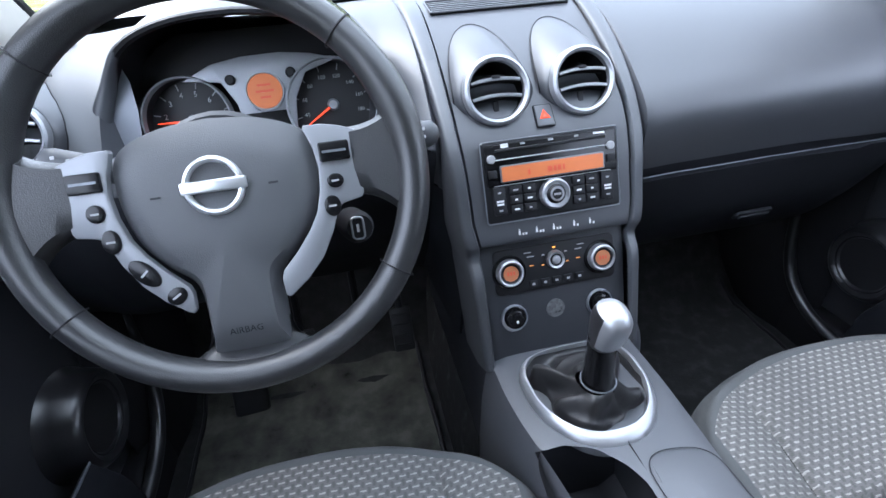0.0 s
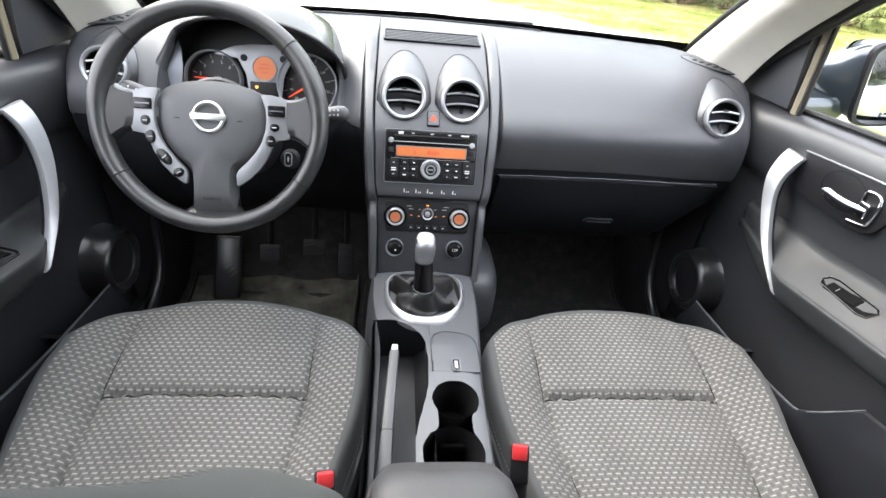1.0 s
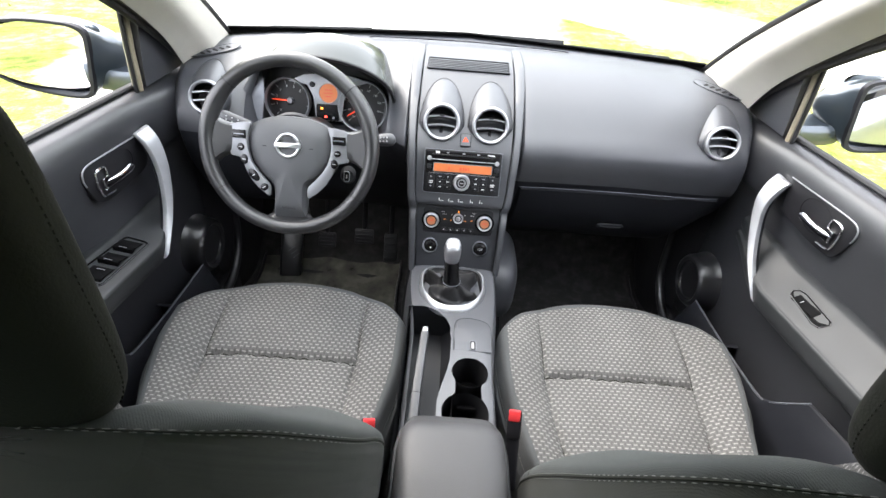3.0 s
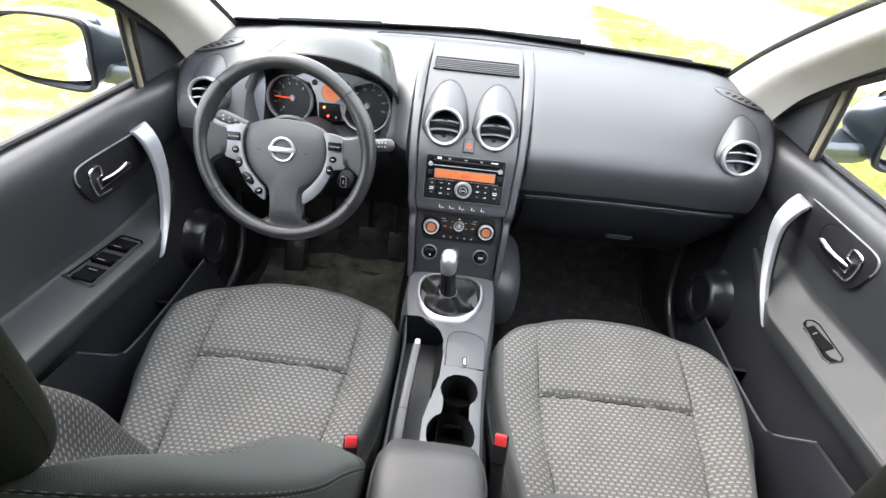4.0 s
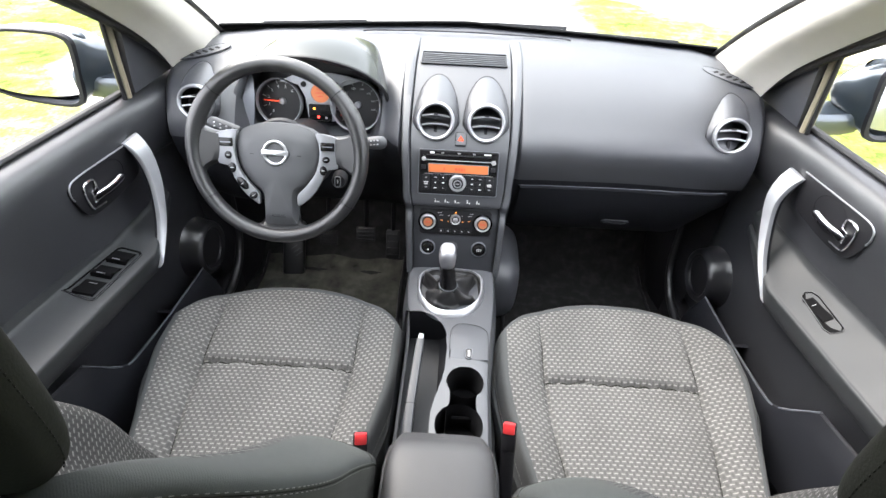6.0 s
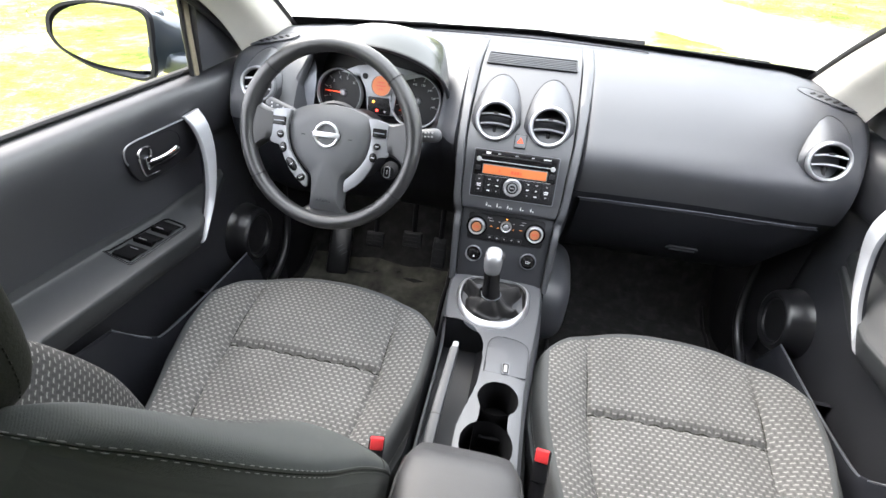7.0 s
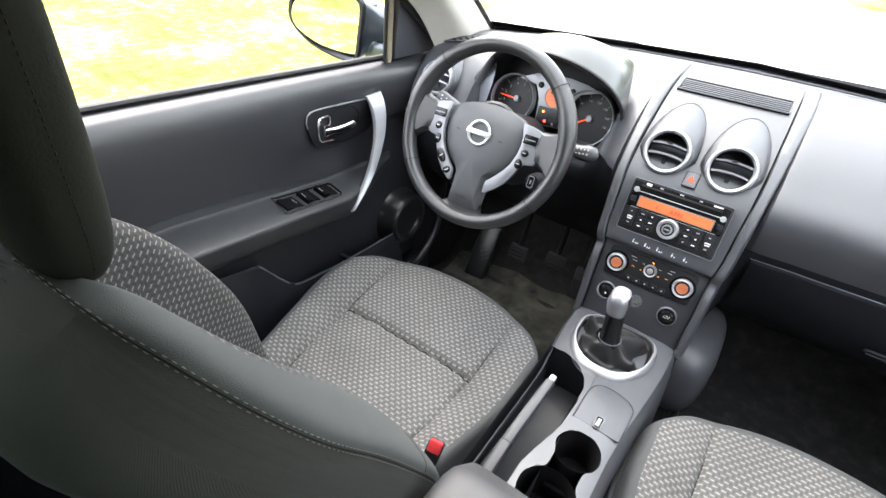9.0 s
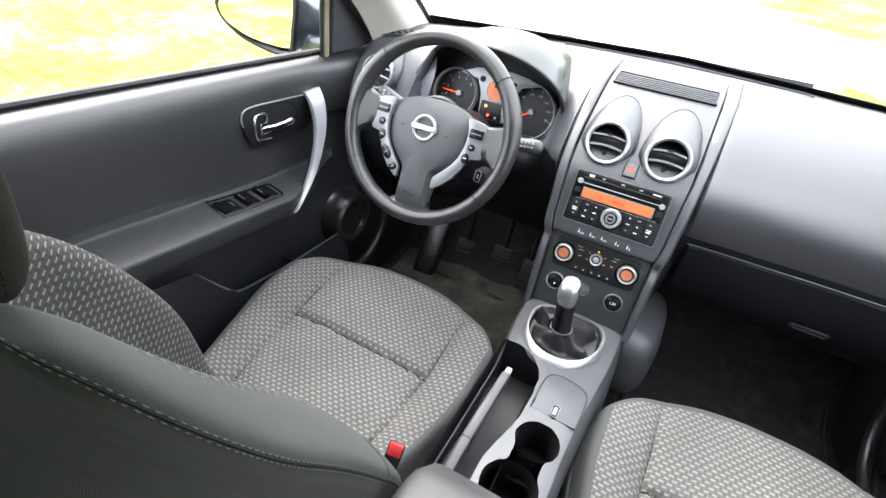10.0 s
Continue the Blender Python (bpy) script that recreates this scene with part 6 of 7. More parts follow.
    back = part("backrest", bsub(lambda d, t: zone(d, t) == "insert"), M_shadedweave, root, "patterned grey cloth backrest", recalc=False)
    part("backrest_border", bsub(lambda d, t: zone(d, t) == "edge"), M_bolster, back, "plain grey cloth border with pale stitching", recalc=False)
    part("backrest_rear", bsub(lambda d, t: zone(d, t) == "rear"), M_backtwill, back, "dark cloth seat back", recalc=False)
    top = [R[-1][i] for i in range(NA)]
    crown_mid = sum(top, Vector()) / NA
    part("backrest_top", grid([[p for p in top], [p.lerp(crown_mid + up * 0.006, 0.6) for p in top], [crown_mid + up * 0.008 + Vector((0.001 * math.cos(k), 0.001 * math.sin(k), 0)) for k in range(NA)]], close_u=True), M_backtwill, back)
    # a sunk seam between two rows of pale stitches, each side
    for idx, kind in ((0.68, "stitching"), (1.02, "stitching"), (0.84, "seam"), (46.98, "stitching"), (47.32, "stitching"), (47.16, "seam")):
        pts = []
        i0 = int(idx)
        for k in range(1, NS - 1):
            a, b = R[k][i0], R[k][i0 + 1]
            p = a.lerp(b, idx - i0)
            nrm = (b - a).cross(R[k + 1][i0] - R[k - 1][i0]).normalized()
            if nrm.dot(p - Vector((cx, SPINE[k][1], SPINE[k][2]))) < 0:
                nrm = -nrm
            pts.append(p + nrm * (0.0007 if kind == "stitching" else 0.0002))
        crown = head + Vector((cx, 0, 0)) + up * 0.008
        pts += [pts[-1].lerp(crown, f) + up * 0.004 for f in (0.25, 0.5, 0.75)]
        fine = [Vector(p) for p in spline(pts, 900)]
        pts, run = [fine[0]], 0.0
        for q, r in zip(fine, fine[1:]):
            run += (r - q).length
            if run >= 0.0034:
                pts.append(r)
                run = 0.0
        if kind == "seam":
            lo_, hi_ = (idx, 13.0) if idx < 24 else (35.0, idx)
            cross = [R[21][int(q)].lerp(R[21][int(q) + 1], q - int(q)) for q in np.linspace(lo_, hi_, 12)]
            part("seam", tube(cross, 0.0007, 5), M_backcloth, back)
        if kind == "seam":
            part("seam", tube(pts, 0.0009, 5), M_backcloth, back)
        else:
            part("stitching", merge(*[tube([pts[i], pts[i].lerp(pts[i + 1], 0.5), pts[i + 1]], [0.0003, 0.0005, 0.0003], 5) for i in range(0, len(pts) - 1, 2)]), M_thread, back)

    # headrest on two posts
    hc = Vector((cx, -0.221, 1.274))
    hup = Vector((0, 0.055, 1)).normalized()
    hf = Vector((0, 1, -0.055)).normalized()
    rows = []
    for v in np.linspace(-1, 1, 25):
        ring_ = []
        edge = (1 - abs(v) ** 5) ** 0.5 if abs(v) < 1 else 0
        hw = (0.102 - 0.008 * v) * (0.45 + 0.55 * edge)
        d = (0.031 + 0.004 * (1 - v * v)) * (0.25 + 0.75 * edge)
        for i in range(40):
            a = 2 * math.pi * i / 40
            ca, sa = math.cos(a), math.sin(a)
            ring_.append(hc + hup * (0.146 * v) + Vector((hw * math.copysign(abs(ca) ** 0.55, ca), 0, 0)) + hf * (d * math.copysign(abs(sa) ** 0.7, sa)))
        rows.append(ring_)
    hr = part("headrest", grid(rows, close_u=True, cap=True), M_backcloth, root, "dark cloth headrest")
    for k in (0, 20):
        pts = [rows[j][k] + Vector((0.0012 if k == 0 else -0.0012, 0, 0)) for j in range(2, 23)]
        pts = [Vector(p) for p in spline(pts, 90)]
        part("stitching", merge(*[tube([pts[i], pts[i + 1]], 0.0007, 4) for i in range(0, 88, 2)]), M_backcloth, hr)
    for sx in (-0.06, 0.06):
        part("headrest_post", tube([hc + hup * -0.10 + Vector((sx, 0, 0)), hc + hup * -0.20 + Vector((sx, -0.010, 0))], 0.006, 10), M_chrome, hr)
    return root


make_seat(-0.378, 1, "driver's seat in grey dash-patterned cloth with dark headrest", 1.0)
make_seat(0.384, -1, "passenger seat in grey dash-patterned cloth with dark headrest", 0.0)


def make_buckle(at, lean):
    root = thing("belt_buckle", (at[0], at[1], at[2] - 0.1), "black seat belt buckle with a red release button", "seat belt buckle", "seat belt buckles")
    m = frame_at(at, (0, 0.55, 0.85), (lean * 0.25, -0.8, 0.55)) @ Matrix.Scale(0.85, 4)
    part("housing", moved(block(0.030, 0.060, 0.022, 0.004, 3, (0, -0.016, 0)), m), M_black, root)
    part("release_button", moved(block(0.025, 0.024, 0.012, 0.003, 2, (0, 0.006, 0.008)), m), M_red, root, "red release button")
    part("stalk", tube([m @ Vector((0, -0.04, 0)), m @ Vector((0, -0.09, -0.002)), m @ Vector((0, -0.16, -0.005))], 0.012, 10, flat=0.6), M_black, root)


make_buckle((-0.147, 0.062, 0.695), 1)
make_buckle((0.118, 0.094, 0.705), -1)


# ---- front doors ----
MIRROR_TURN = {-1: 18, 1: 25.5}  # degrees that each outside mirror is turned towards the car
MIRROR_TILT = {-1: -2, 1: -3.6}


def make_door(s, label, switches):
    root = thing("front_door", (s * 0.76, 0.3, 0.36), label, "car door", "front doors")

    def X(x):
        return s * x

    # main panel with shoulder below the glass, concave middle
    rows = []
    for y in np.linspace(-0.42, 0.90, 61):
        b = belt(y)
        pull = 0.012 * ease(0.62, 0.88, y)
        sh = 0.026 * ease(0.50, 0.85, y)
        prof = [(0.795, b + 0.002), (0.778, b + 0.004), (0.758 - 0.3 * sh, b - 0.002), (0.742 - 0.7 * sh, b - 0.014 - 0.2 * sh), (0.734 - sh, b - 0.040 - 0.5 * sh), (0.734 - sh, b - 0.080 - 0.6 * sh), (0.740 - 0.6 * sh, b - 0.125 - 0.6 * sh), (0.747, 0.90), (0.748, 0.85), (0.744, 0.80), (0.742, 0.70), (0.744, 0.55), (0.748, 0.40)]
        rows.append([(X(x - (pull if k > 2 else 0)), y, z) for k, (x, z) in enumerate(spline(prof, 44))])
    part("door_panel", grid(rows), M_door, root, "dark grained door panel")
    part("belt_strip", tube([(X(0.775), y, belt(y) + 0.008) for y in np.linspace(-0.42, 0.86, 20)], 0.009, 8, flat=0.7), M_rubber, root)
    part("outer_skin", grid([[(X(x), y, z + (belt(min(y, 0.88)) - 1.085) * k) for y in np.linspace(-0.42, 0.93, 16)] for x, z, k in ((0.789, 1.055, 1.0), (0.804, 1.035, 1.0), (0.828, 0.97, 0.6), (0.85, 0.85, 0), (0.855, 0.6, 0), (0.83, 0.36, 0))]), M_body, root, "blue-grey painted outer skin")

    # armrest: level light top with a rolled inner edge, drawn to a point ahead of the pull handle
    shift = 0.0 if s < 0 else 0.024

    def arm_in(y):
        """Inner edge of the armrest's top: x and z."""
        x = 0.656 + shift + (0.082 - shift) * max(0.0, (y - 0.41) / 0.24) ** 1.1
        z = 0.849 - 0.128 * max(y, 0.03) if y < 0.41 else 0.7965 + 0.004 * ease(0.41, 0.60, y)
        return x, z + 0.05 * max(0.0, 0.03 - y)

    def arm_out(y):
        return arm_in(y)[1] + 0.016 + 1.2 * shift - 0.012 * ease(0.40, 0.62, y)

    rows = []
    for y in np.linspace(-0.42, 0.645, 60):
        xi, zi = arm_in(y)
        zo = arm_out(y)
        hang = 1 - 0.5 * ease(0.45, 0.645, y)
        rows.append(spline([(X(0.7485), y, zo + 0.022), (X(0.7455), y, zo + 0.010), (X(0.739), y, zo + 0.001), (X((0.742 + xi) / 2), y, (zo + zi) / 2), (X(xi + 0.009), y, zi + 0.001), (X(xi + 0.002), y, zi - 0.003), (X(xi + 0.001), y, zi - 0.012), (X(xi + 0.006 * hang), y, zi - 0.040 * hang), (X(min(xi + 0.022, 0.744)), y, zi - 0.058 * hang), (X(0.746), y, zi - 0.080 * hang)], 34))
    part("armrest", grid(rows), M_armpad, root, "lighter grey armrest")

    # window switches let into the armrest's top
    def on_arm(x, y, up=0.0):
        zi, zo = arm_in(y)[1], arm_out(y)
        return (X(x), y, zi + (zo - zi) * (x - 0.66 - shift) / (0.08 - shift) + up)

    if switches == 3:
        quad = [(0.741, 0.246), (0.737, 0.252), (0.730, 0.402), (0.724, 0.409), (0.684, 0.406), (0.677, 0.399), (0.678, 0.240), (0.683, 0.235)]
    else:
        quad = [(0.719, 0.247), (0.724, 0.254), (0.730, 0.345), (0.727, 0.362), (0.719, 0.368), (0.711, 0.360), (0.703, 0.268), (0.706, 0.252)]
    mx, my = sum(p[0] for p in quad) / 8, sum(p[1] for p in quad) / 8

    def inset(k, up):
        return [on_arm(mx + (x - mx) * k, my + (y - my) * (1 - (1 - k) * 0.45), up) for x, y in quad]

    sp = part("switch_plate", grid([inset(1.0, -0.002), inset(1.0, 0.0025), inset(0.93, 0.003), inset(0.86, -0.0005 if switches == 3 else 0.0012), inset(0.4, -0.0005 if switches == 3 else 0.0008), inset(0.01, -0.0005)], close_u=True), M_pit, root, "black window switch plate", angle=25)
    part("plate_edge", tube(inset(1.0, 0.0022), 0.0008, 5, closed=True), M_grip, sp)
    keys = ((0.352, 0.394, 0.0085), (0.302, 0.340, 0.0085), (0.246, 0.292, 0.004)) if switches == 3 else ((0.280, 0.350, 0.003),)
    for y0, y1, rise in keys:
        x0, x1 = (0.686, 0.724) if switches == 3 else (0.708, 0.7225)
        prof = [(y0, 0.0), (y0 + 0.003, rise), (y0 + 0.010, rise + 0.0012), ((y0 + y1) / 2, rise * 0.45), (y1 - 0.003, rise * 0.5), (y1, 0.0)]
        sw = part("window_switch", grid([[on_arm(x, y, z + 0.0005) for y, z in prof] for x in (x0, x0 + 0.002, x1 - 0.002, x1)], cap=True), M_pit, sp)
        part("switch_mark", tube([on_arm(x0 + (x1 - x0) * f, y0 + 0.006 if rise > 0.005 else (y0 + y1) / 2 + 0.012, rise + 0.0022 if rise > 0.005 else rise * 0.7 + 0.001) for f in (0.3, 0.7)], 0.0008, 5), M_dimmark, sw)

    # silver pull handle: a curved flat bar from the recess's front end down to the armrest's edge
    line = [Vector(p) for p in spline([(X(0.722), 0.562, 0.994), (X(0.706), 0.560, 0.972), (X(0.694), 0.555, 0.935), (X(0.683 + 0.4 * shift), 0.535, 0.885), (X(0.671 + 0.8 * shift), 0.488, 0.82), (X(0.658 + 1.15 * shift), 0.414, 0.762)], 30)]
    rows, flank = [], []
    for i, p in enumerate(line):
        f = i / 29
        w = 0.0215 - 0.009 * f - 0.004 * ease(0.85, 1.0, f)
        nn = Vector((-s, -0.30, 0.12)).normalized()
        fr_ = Vector((0, 1, 0.10 + 0.35 * f))
        fr_ = (fr_ - nn * fr_.dot(nn)).normalized()
        rows.append([p + fr_ * (w * a) + nn * b for a, b in ((-1, -0.006), (-1.0, 0.0005), (-0.86, 0.0045), (0, 0.0065), (0.82, 0.005), (1.0, 0.001), (1, -0.006), (0.4, -0.008), (-0.4, -0.008))])
        flank.append([p + fr_ * (w * 0.75) - nn * 0.006, p - fr_ * (w * 0.92) - nn * 0.006, p - fr_ * (w * 0.80) - nn * (0.020 - 0.006 * f), p + fr_ * (w * 0.5) - nn * 0.024])
    pull = part("pull_handle", grid(rows, close_u=True, cap=True), M_pull, root, "curved silver pull handle")
    part("handle_flank", grid(flank, close_u=True, cap=True), M_dash_low, pull, "dark grey back of the handle")

    # inner handle in a dark escutcheon with a bright rim
    back, rise = (0.0, 0.0) if s < 0 else (0.032, 0.024)
    m = frame_at((X(0.7375), 0.418 - back, 0.957 + rise), (0, 0.0, 1), (-s, 0, 0))

    def ho(y, z):
        """Outline coordinates in the panel's plane from metres along the car."""
        return ((y - 0.418) * s * -1 if s > 0 else (y - 0.418), z - 0.957)

    raw = [(0.584, 0.981), (0.47, 0.991), (0.39, 0.997), (0.365, 0.992), (0.358, 0.976), (0.370, 0.932), (0.388, 0.911), (0.43, 0.903), (0.50, 0.902), (0.565, 0.912)]
    pts = [ho(y, z) for y, z in spline(raw + [raw[0]], 55)[:-1]]
    esc = part("handle_recess", moved(plate(pts, 0.006, 0.002), m), M_black, root, "black handle recess")
    part("recess_rim", moved(tube([(x, y, 0.0065) for x, y in [ho(y, z) for y, z in spline([(0.584, 0.981), (0.47, 0.991), (0.39, 0.997), (0.365, 0.992), (0.358, 0.976), (0.361, 0.962)], 28)]], 0.0018, 6), m), M_silver, esc, "thin silver edge")
    ex, ez = ho(0.468, 0.952)
    part("recess_cup", moved(turned([(0.0, -0.006), (0.03, 0.005), (0.034, 0.0063)], 30), m @ Matrix.Translation((ex, ez, 0)) @ Matrix.Diagonal((1.5, 0.95, 1, 1))), M_pit, esc)
    # chrome blade on a square root, with a thin bright bracket behind it
    rows = []
    for f in np.linspace(0, 1, 14):
        y, z = 0.404 - back + 0.092 * f, 0.944 + rise - 0.012 * f + 0.010 * f * f
        hh = 0.0085 - 0.002 * math.sin(math.pi * f) - (0.006 if f > 0.97 else 0)
        xx = 0.7265 - 0.006 * math.sin(math.pi * f * 0.6)
        rows.append([(X(xx + 0.0035 * math.cos(a) + 0.002 * math.sin(a)), y, z + hh * math.copysign(abs(math.sin(a)) ** 0.7, math.sin(a))) for a in np.linspace(0, 2 * math.pi, 17)[:-1]])
    part("door_lever", grid(rows, close_u=True, cap=True), M_chrome, esc, "chrome door lever")
    part("lever_base", tube([Vector((X(0.729), y - back, z + rise)) for y, z in spline([(0.424, 0.958), (0.424, 0.970), (0.418, 0.976), (0.400, 0.977), (0.391, 0.970), (0.388, 0.950), (0.391, 0.928), (0.400, 0.921), (0.430, 0.916)], 34)], 0.0024, 8), M_chrome, esc)
    part("lever_root", block(0.010, 0.022, 0.026, 0.003, 2, (X(0.729), 0.412 - back, 0.945 + rise)), M_chrome, esc)

    # lower panel, speaker swell and door bin
    rows = [[(X(x), 0.678 + r * math.cos(b), 0.592 + r * math.sin(b)) for b in np.linspace(0, 2 * math.pi, 49)[:-1]] for x, r in ((0.75, 0.094), (0.742, 0.088), (0.722, 0.081), (0.699, 0.077), (0.691, 0.072), (0.688, 0.066), (0.691, 0.060), (0.699, 0.052))]
    spk = part("speaker_housing", grid(rows, close_u=True, cap=True), M_satin, root, "black speaker housing")
    part("speaker_ring", tube([(X(0.695), 0.678 + 0.057 * math.cos(b), 0.592 + 0.057 * math.sin(b)) for b in np.linspace(0, 2 * math.pi, 41)[:-1]], 0.002, 6, closed=True), M_black, spk)
    out = [(0.655, 0.38), (0.64, 0.50), (0.605, 0.578), (0.52, 0.582), (0.38, 0.592), (0.255, 0.610), (0.215, 0.645), (0.165, 0.712), (0.06, 0.734), (-0.05, 0.742), (-0.36, 0.75), (-0.40, 0.38)]
    bm = grid([[(X(xx + (0.012 if y < 0.2 else 0)), y, zz(z)) for y, z in out] for xx, zz in ((0.690, lambda z: 0.38), (0.686, lambda z: 0.38 + (z - 0.38) * 0.8), (0.692, lambda z: z - 0.004), (0.696, lambda z: z), (0.702, lambda z: z - 0.004), (0.702, lambda z: 0.38))])
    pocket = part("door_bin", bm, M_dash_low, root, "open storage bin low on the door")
    part("bin_rim", tube([(X(0.694 + (0.012 if y < 0.2 else 0)), y, z + 0.001) for y, z in spline(out[2:8], 40)], 0.0022, 6), M_rail, pocket)
    part("bin_divider", grid([[(X(x), y, z) for x in (0.70, 0.745)] for y, z in ((0.46, 0.40), (0.45, 0.57), (0.435, 0.575))]), M_dash_low, pocket)

    # mirror-corner trim, window frame and glass
    corner = [(0.89, 1.045), (0.672, 1.050), (0.668, 1.09), (0.660, 1.16), (0.648, 1.245), (0.70, 1.205), (0.80, 1.125)]
    bm = grid([[(X(0.748 - 0.22 * max(0, z - 1.06) + dx), y, z) for y, z in corner] for dx in (0.018, 0.0)], close_u=True, cap=True)
    part("mirror_corner_trim", bm, M_dash, root, "dark triangular corner trim")
    part("window_channel", tube([(X(0.762), 0.660, 1.045), (X(0.750), 0.652, 1.14), (X(0.728), 0.636, 1.255)], 0.011, 8), M_frame, root, "beige window channel")
    part("channel_seal", tube([(X(0.758), 0.645, 1.045), (X(0.746), 0.637, 1.14), (X(0.724), 0.620, 1.265)], 0.005, 8), M_rubber, root)
    fr_pts = spline([(X(0.742), 0.895, 1.062), (X(0.714), 0.645, 1.245), (X(0.665), 0.34, 1.405), (X(0.622), 0.04, 1.52), (X(0.62), -0.32, 1.54)], 26)
    part("window_frame", tube(fr_pts, 0.019, 10), M_rubber, root, "black window frame")
    low = [Vector(p) + Vector((-s * 0.014, -0.010, -0.020)) for p in spline([(X(0.735), 0.87, 1.075), (X(0.712), 0.665, 1.225), (X(0.665), 0.34, 1.398), (X(0.622), 0.04, 1.515), (X(0.62), -0.32, 1.535)], 26)]
    part("frame_seal", tube(low, 0.0095, 8), M_seal, root, "dark ribbed rubber seal")
    part("frame_lip", tube([p + Vector((s * 0.007, -0.005, -0.009)) for p in low], 0.009, 8), M_rubber, root)
    # outside mirror
    mir = part("outside_mirror", bmesh.new(), M_body, root)
    mc = Vector((X(0.962) + (0.022 if s > 0 else 0), 0.730, 1.098 + (0.016 if s > 0 else 0)))
    ml = Matrix.Translation(mc) @ pose(0, 0, 0, 0, 0, 0)
    tear = [(0.142, 0.005), (0.126, 0.052), (0.080, 0.086), (0.0, 0.102), (-0.075, 0.101), (-0.116, 0.095), (-0.135, 0.076), (-0.131, 0.03), (-0.121, -0.03), (-0.111, -0.08), (-0.097, -0.100), (-0.068, -0.106), (0.0, -0.098), (0.06, -0.082), (0.11, -0.052), (0.134, -0.025)]
    rim_xz = [(1.02 * x, 0.82 * z) for x, z in spline(tear + tear[:1], 57)[:-1]]
    rows = []
    for k in range(20):
        v = k / 19
        sc = (1 - (v * 0.985) ** 3.2) ** 0.5
        zs = (1 - (v * 0.985) ** 2.4) ** 0.5
        egg = ease(-0.05, 0.45, v)
        shift = 0.034 * ease(0, 0.7, v)
        row = []
        for x, z in rim_xz:
            a = math.atan2(z, x * 0.62)
            ex, ez = 0.142 * math.cos(a), 0.086 * math.sin(a) - 0.002
            px, pz = x + (ex - x) * egg, z + (ez - z) * egg
            row.append((X(1) * (px * sc * (1 + 0.04 * ease(0, 0.3, v)) + 0.022 - shift), -0.06 + 0.15 * v, pz * zs))
        rows.append(row)
    part("mirror_housing", moved(grid(rows, close_u=True), ml), M_body, mir, "blue-grey mirror housing")
    part("mirror_rim", moved(grid([[(X(1) * (x * k + 0.022), yy, z * k) for x, z in rim_xz] for k, yy in ((1.01, -0.055), (1.0, -0.066), (0.93, -0.066), (0.90, -0.050))], close_u=True), ml), M_dash_low, mir)
    part("mirror_glass", moved(grid([[(X(1) * (x * k), -0.048, z * k) for x, z in rim_xz] for k in (0.90, 0.5, 0.001)], close_u=True), ml @ Matrix.Translation((X(1) * 0.022, 0, 0)) @ pose(0, 0, 0, MIRROR_TILT[s], 0, -s * MIRROR_TURN[s])), M_mirror, mir, "clear mirror glass")
    part("mirror_foot", grid([[(X(x), 0.735 + a, z + b) for a, b in ((-0.034, -0.028), (-0.040, -0.016), (-0.040, 0.012), (-0.034, 0.022), (0.03, 0.028), (0.045, -0.028))] for x, z in ((0.785, 1.048), (0.825, 1.048), (0.875, 1.052), (0.90, 1.06))], close_u=True, cap=True), M_body, mir)
    return root


make_door(-1, "driver's door with dark panel, silver pull handle and three switches", 3)
make_door(1, "passenger door with dark panel, silver pull handle and one switch", 1)

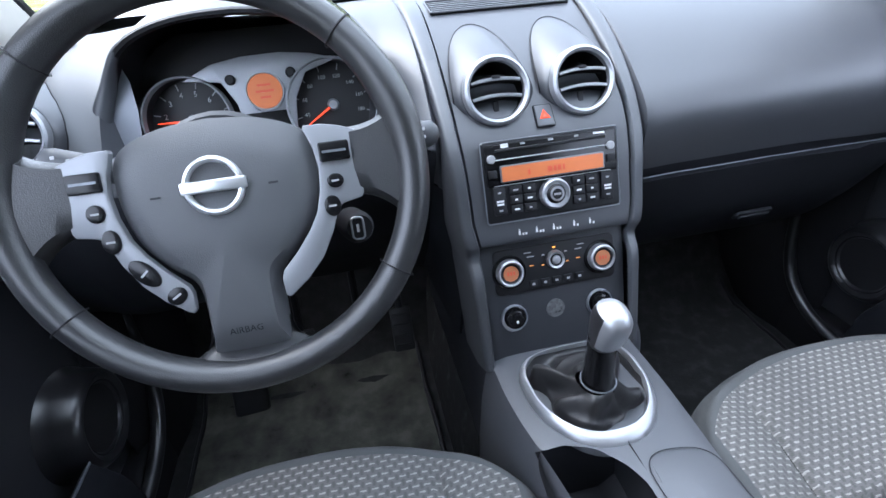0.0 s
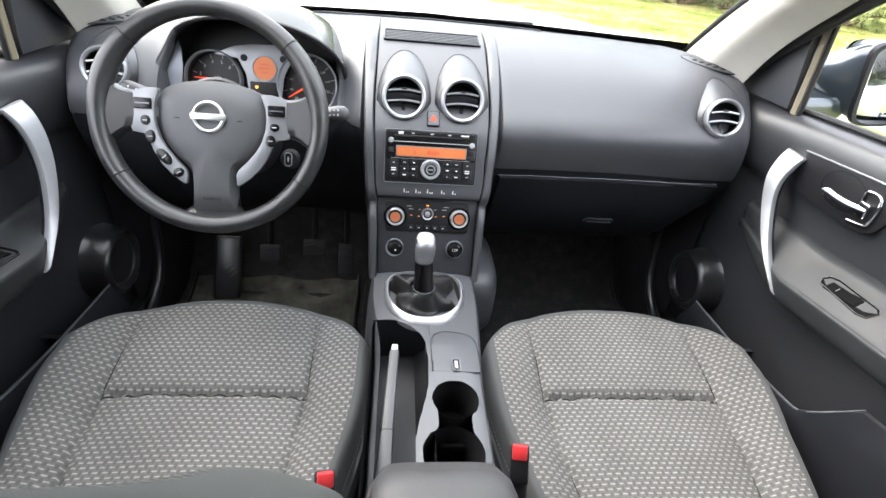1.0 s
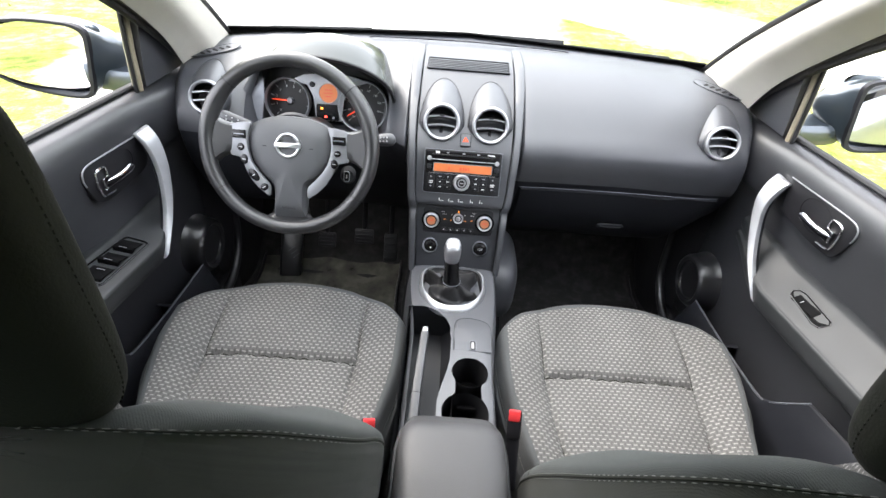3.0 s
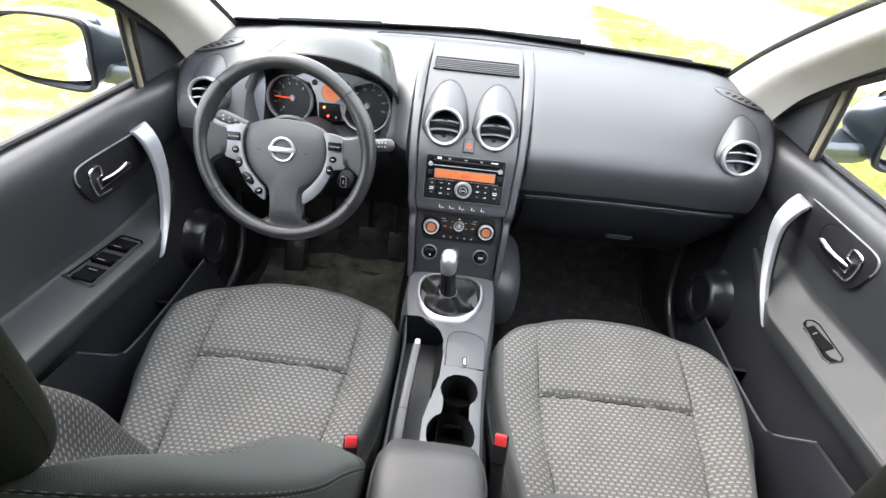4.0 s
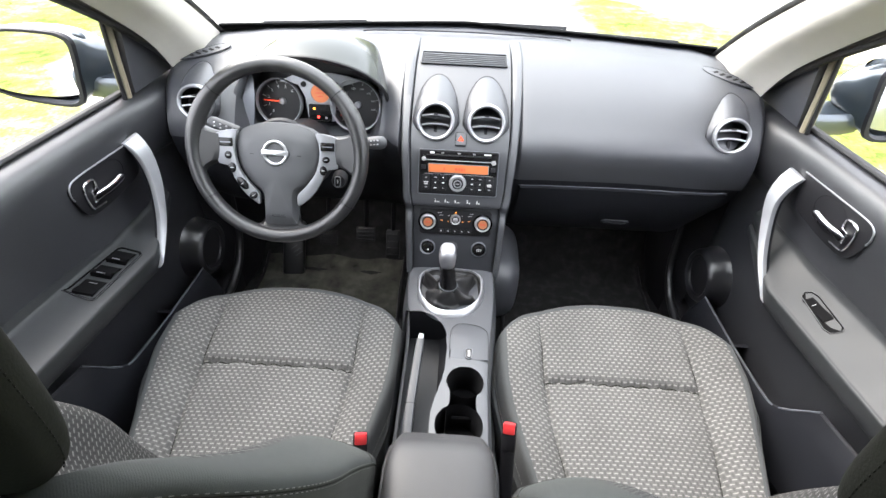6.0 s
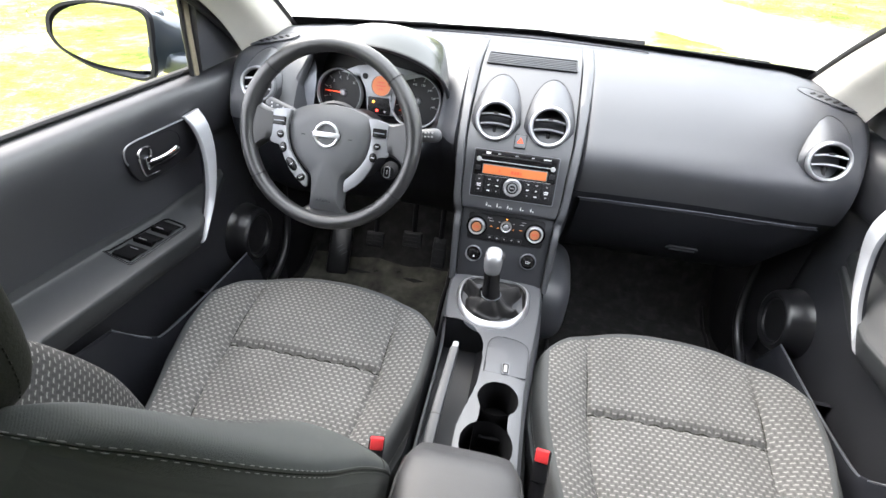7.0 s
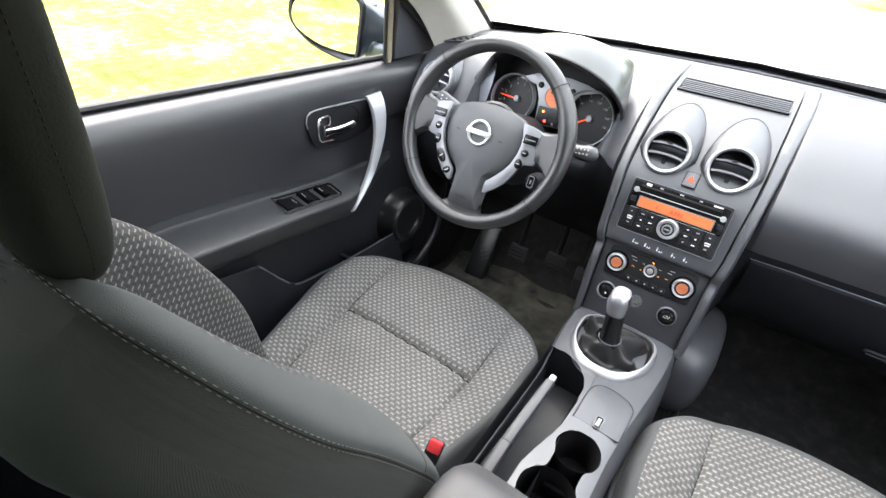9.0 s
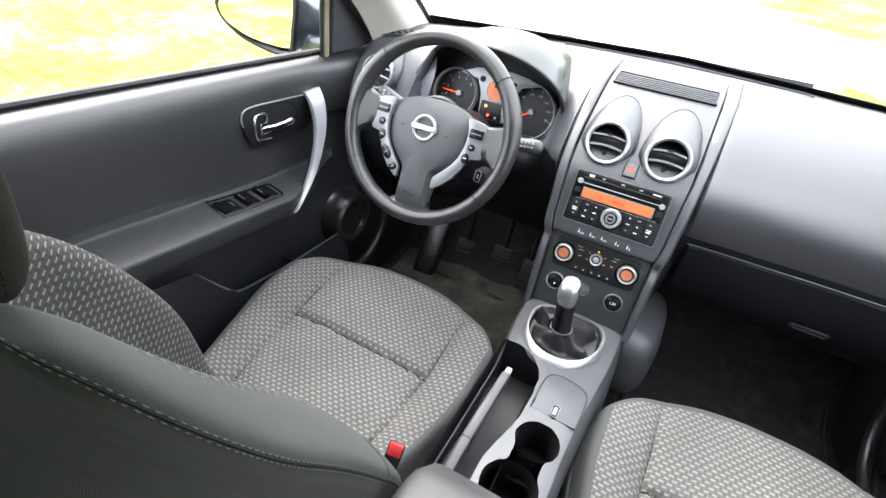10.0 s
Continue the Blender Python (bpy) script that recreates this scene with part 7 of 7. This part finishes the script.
# ---- inner mirror ----
im = thing("rear_view_mirror", (0, 0.50, 1.45), "black-framed rear-view mirror hanging from the windscreen", "mirror")
mm_ = frame_at((0.0, 0.548, 1.378), (0, 0.1, 1), (-0.25, -1, -0.12))
part("housing", moved(grid([[(x * k, y * k, z) for x, y in rounded(0.245, 0.072, 0.026, 8)] for k, z in ((1.0, 0.0), (1.0, -0.01), (0.85, -0.03), (0.3, -0.04))], close_u=True, cap=True), mm_), M_black, im)
part("mirror_glass", moved(plate(rounded(0.236, 0.063, 0.023, 8), 0.002), mm_), M_mirror, im, "mirror glass")
part("stem", tube([mm_ @ Vector((0, 0, -0.03)), mm_ @ Vector((0, 0.03, -0.07)), (0.0, 0.53, 1.475)], 0.009, 8), M_black, im)

# kick panels and door seals by the footwells
for s in (-1, 1):
    kp_ = thing("kick_panel", (s * 0.7, 0.86, 0.34), "black curved kick panel beside the footwell", "trim panel", "kick panels")
    part("panel", grid([[(s * x, y, z) for y, x in ((0.74, 0.725), (0.80, 0.70), (0.88, 0.685), (1.0, 0.68), (1.1, 0.69))] for z in (0.32, 0.5, 0.7, 0.9)]), M_black, kp_)
    part("door_seal", tube(spline([(s * 0.700, 0.865, 0.74), (s * 0.696, 0.850, 0.62), (s * 0.690, 0.822, 0.51), (s * 0.688, 0.768, 0.445), (s * 0.690, 0.690, 0.412), (s * 0.70, 0.58, 0.395), (s * 0.712, 0.40, 0.39)], 36), 0.013, 12), M_satin, kp_)
# side of the stack by the passenger's footwell
sb = thing("console_side_cover", (0.16, 0.72, 0.5), "grey plastic cover at the side of the centre stack", "trim panel")


def box_dome(c, radii, power=0.55, nu=40, nv=24):
    """A rounded box about a centre."""
    def pw(v):
        return math.copysign(abs(v) ** power, v)
    rows = []
    for j in range(nv + 1):
        b = math.pi * (j / nv - 0.5) * 0.998
        rows.append([(c[0] + radii[0] * pw(math.cos(b)) * pw(math.cos(a)), c[1] + radii[1] * pw(math.cos(b)) * pw(math.sin(a)), c[2] + radii[2] * pw(math.sin(b))) for a in (2 * math.pi * i / nu for i in range(nu))])
    return grid(rows, close_u=True, cap=True)


part("cover", box_dome((0.100, 0.715, 0.540), (0.092, 0.135, 0.104)), M_console, sb)
for s in (1, -1):
    part("side_panel", grid([[(s * x, max(y, y0), z) for z, x, y0 in ((0.33, 0.126, 0.50), (0.45, 0.122, 0.51), (0.56, 0.116, 0.53), (0.66, 0.112, 0.56), (0.80, 0.112, 0.605))] for y in (0.5, 0.62, 0.72, 0.85, 1.0)]), M_dash_low, sb)
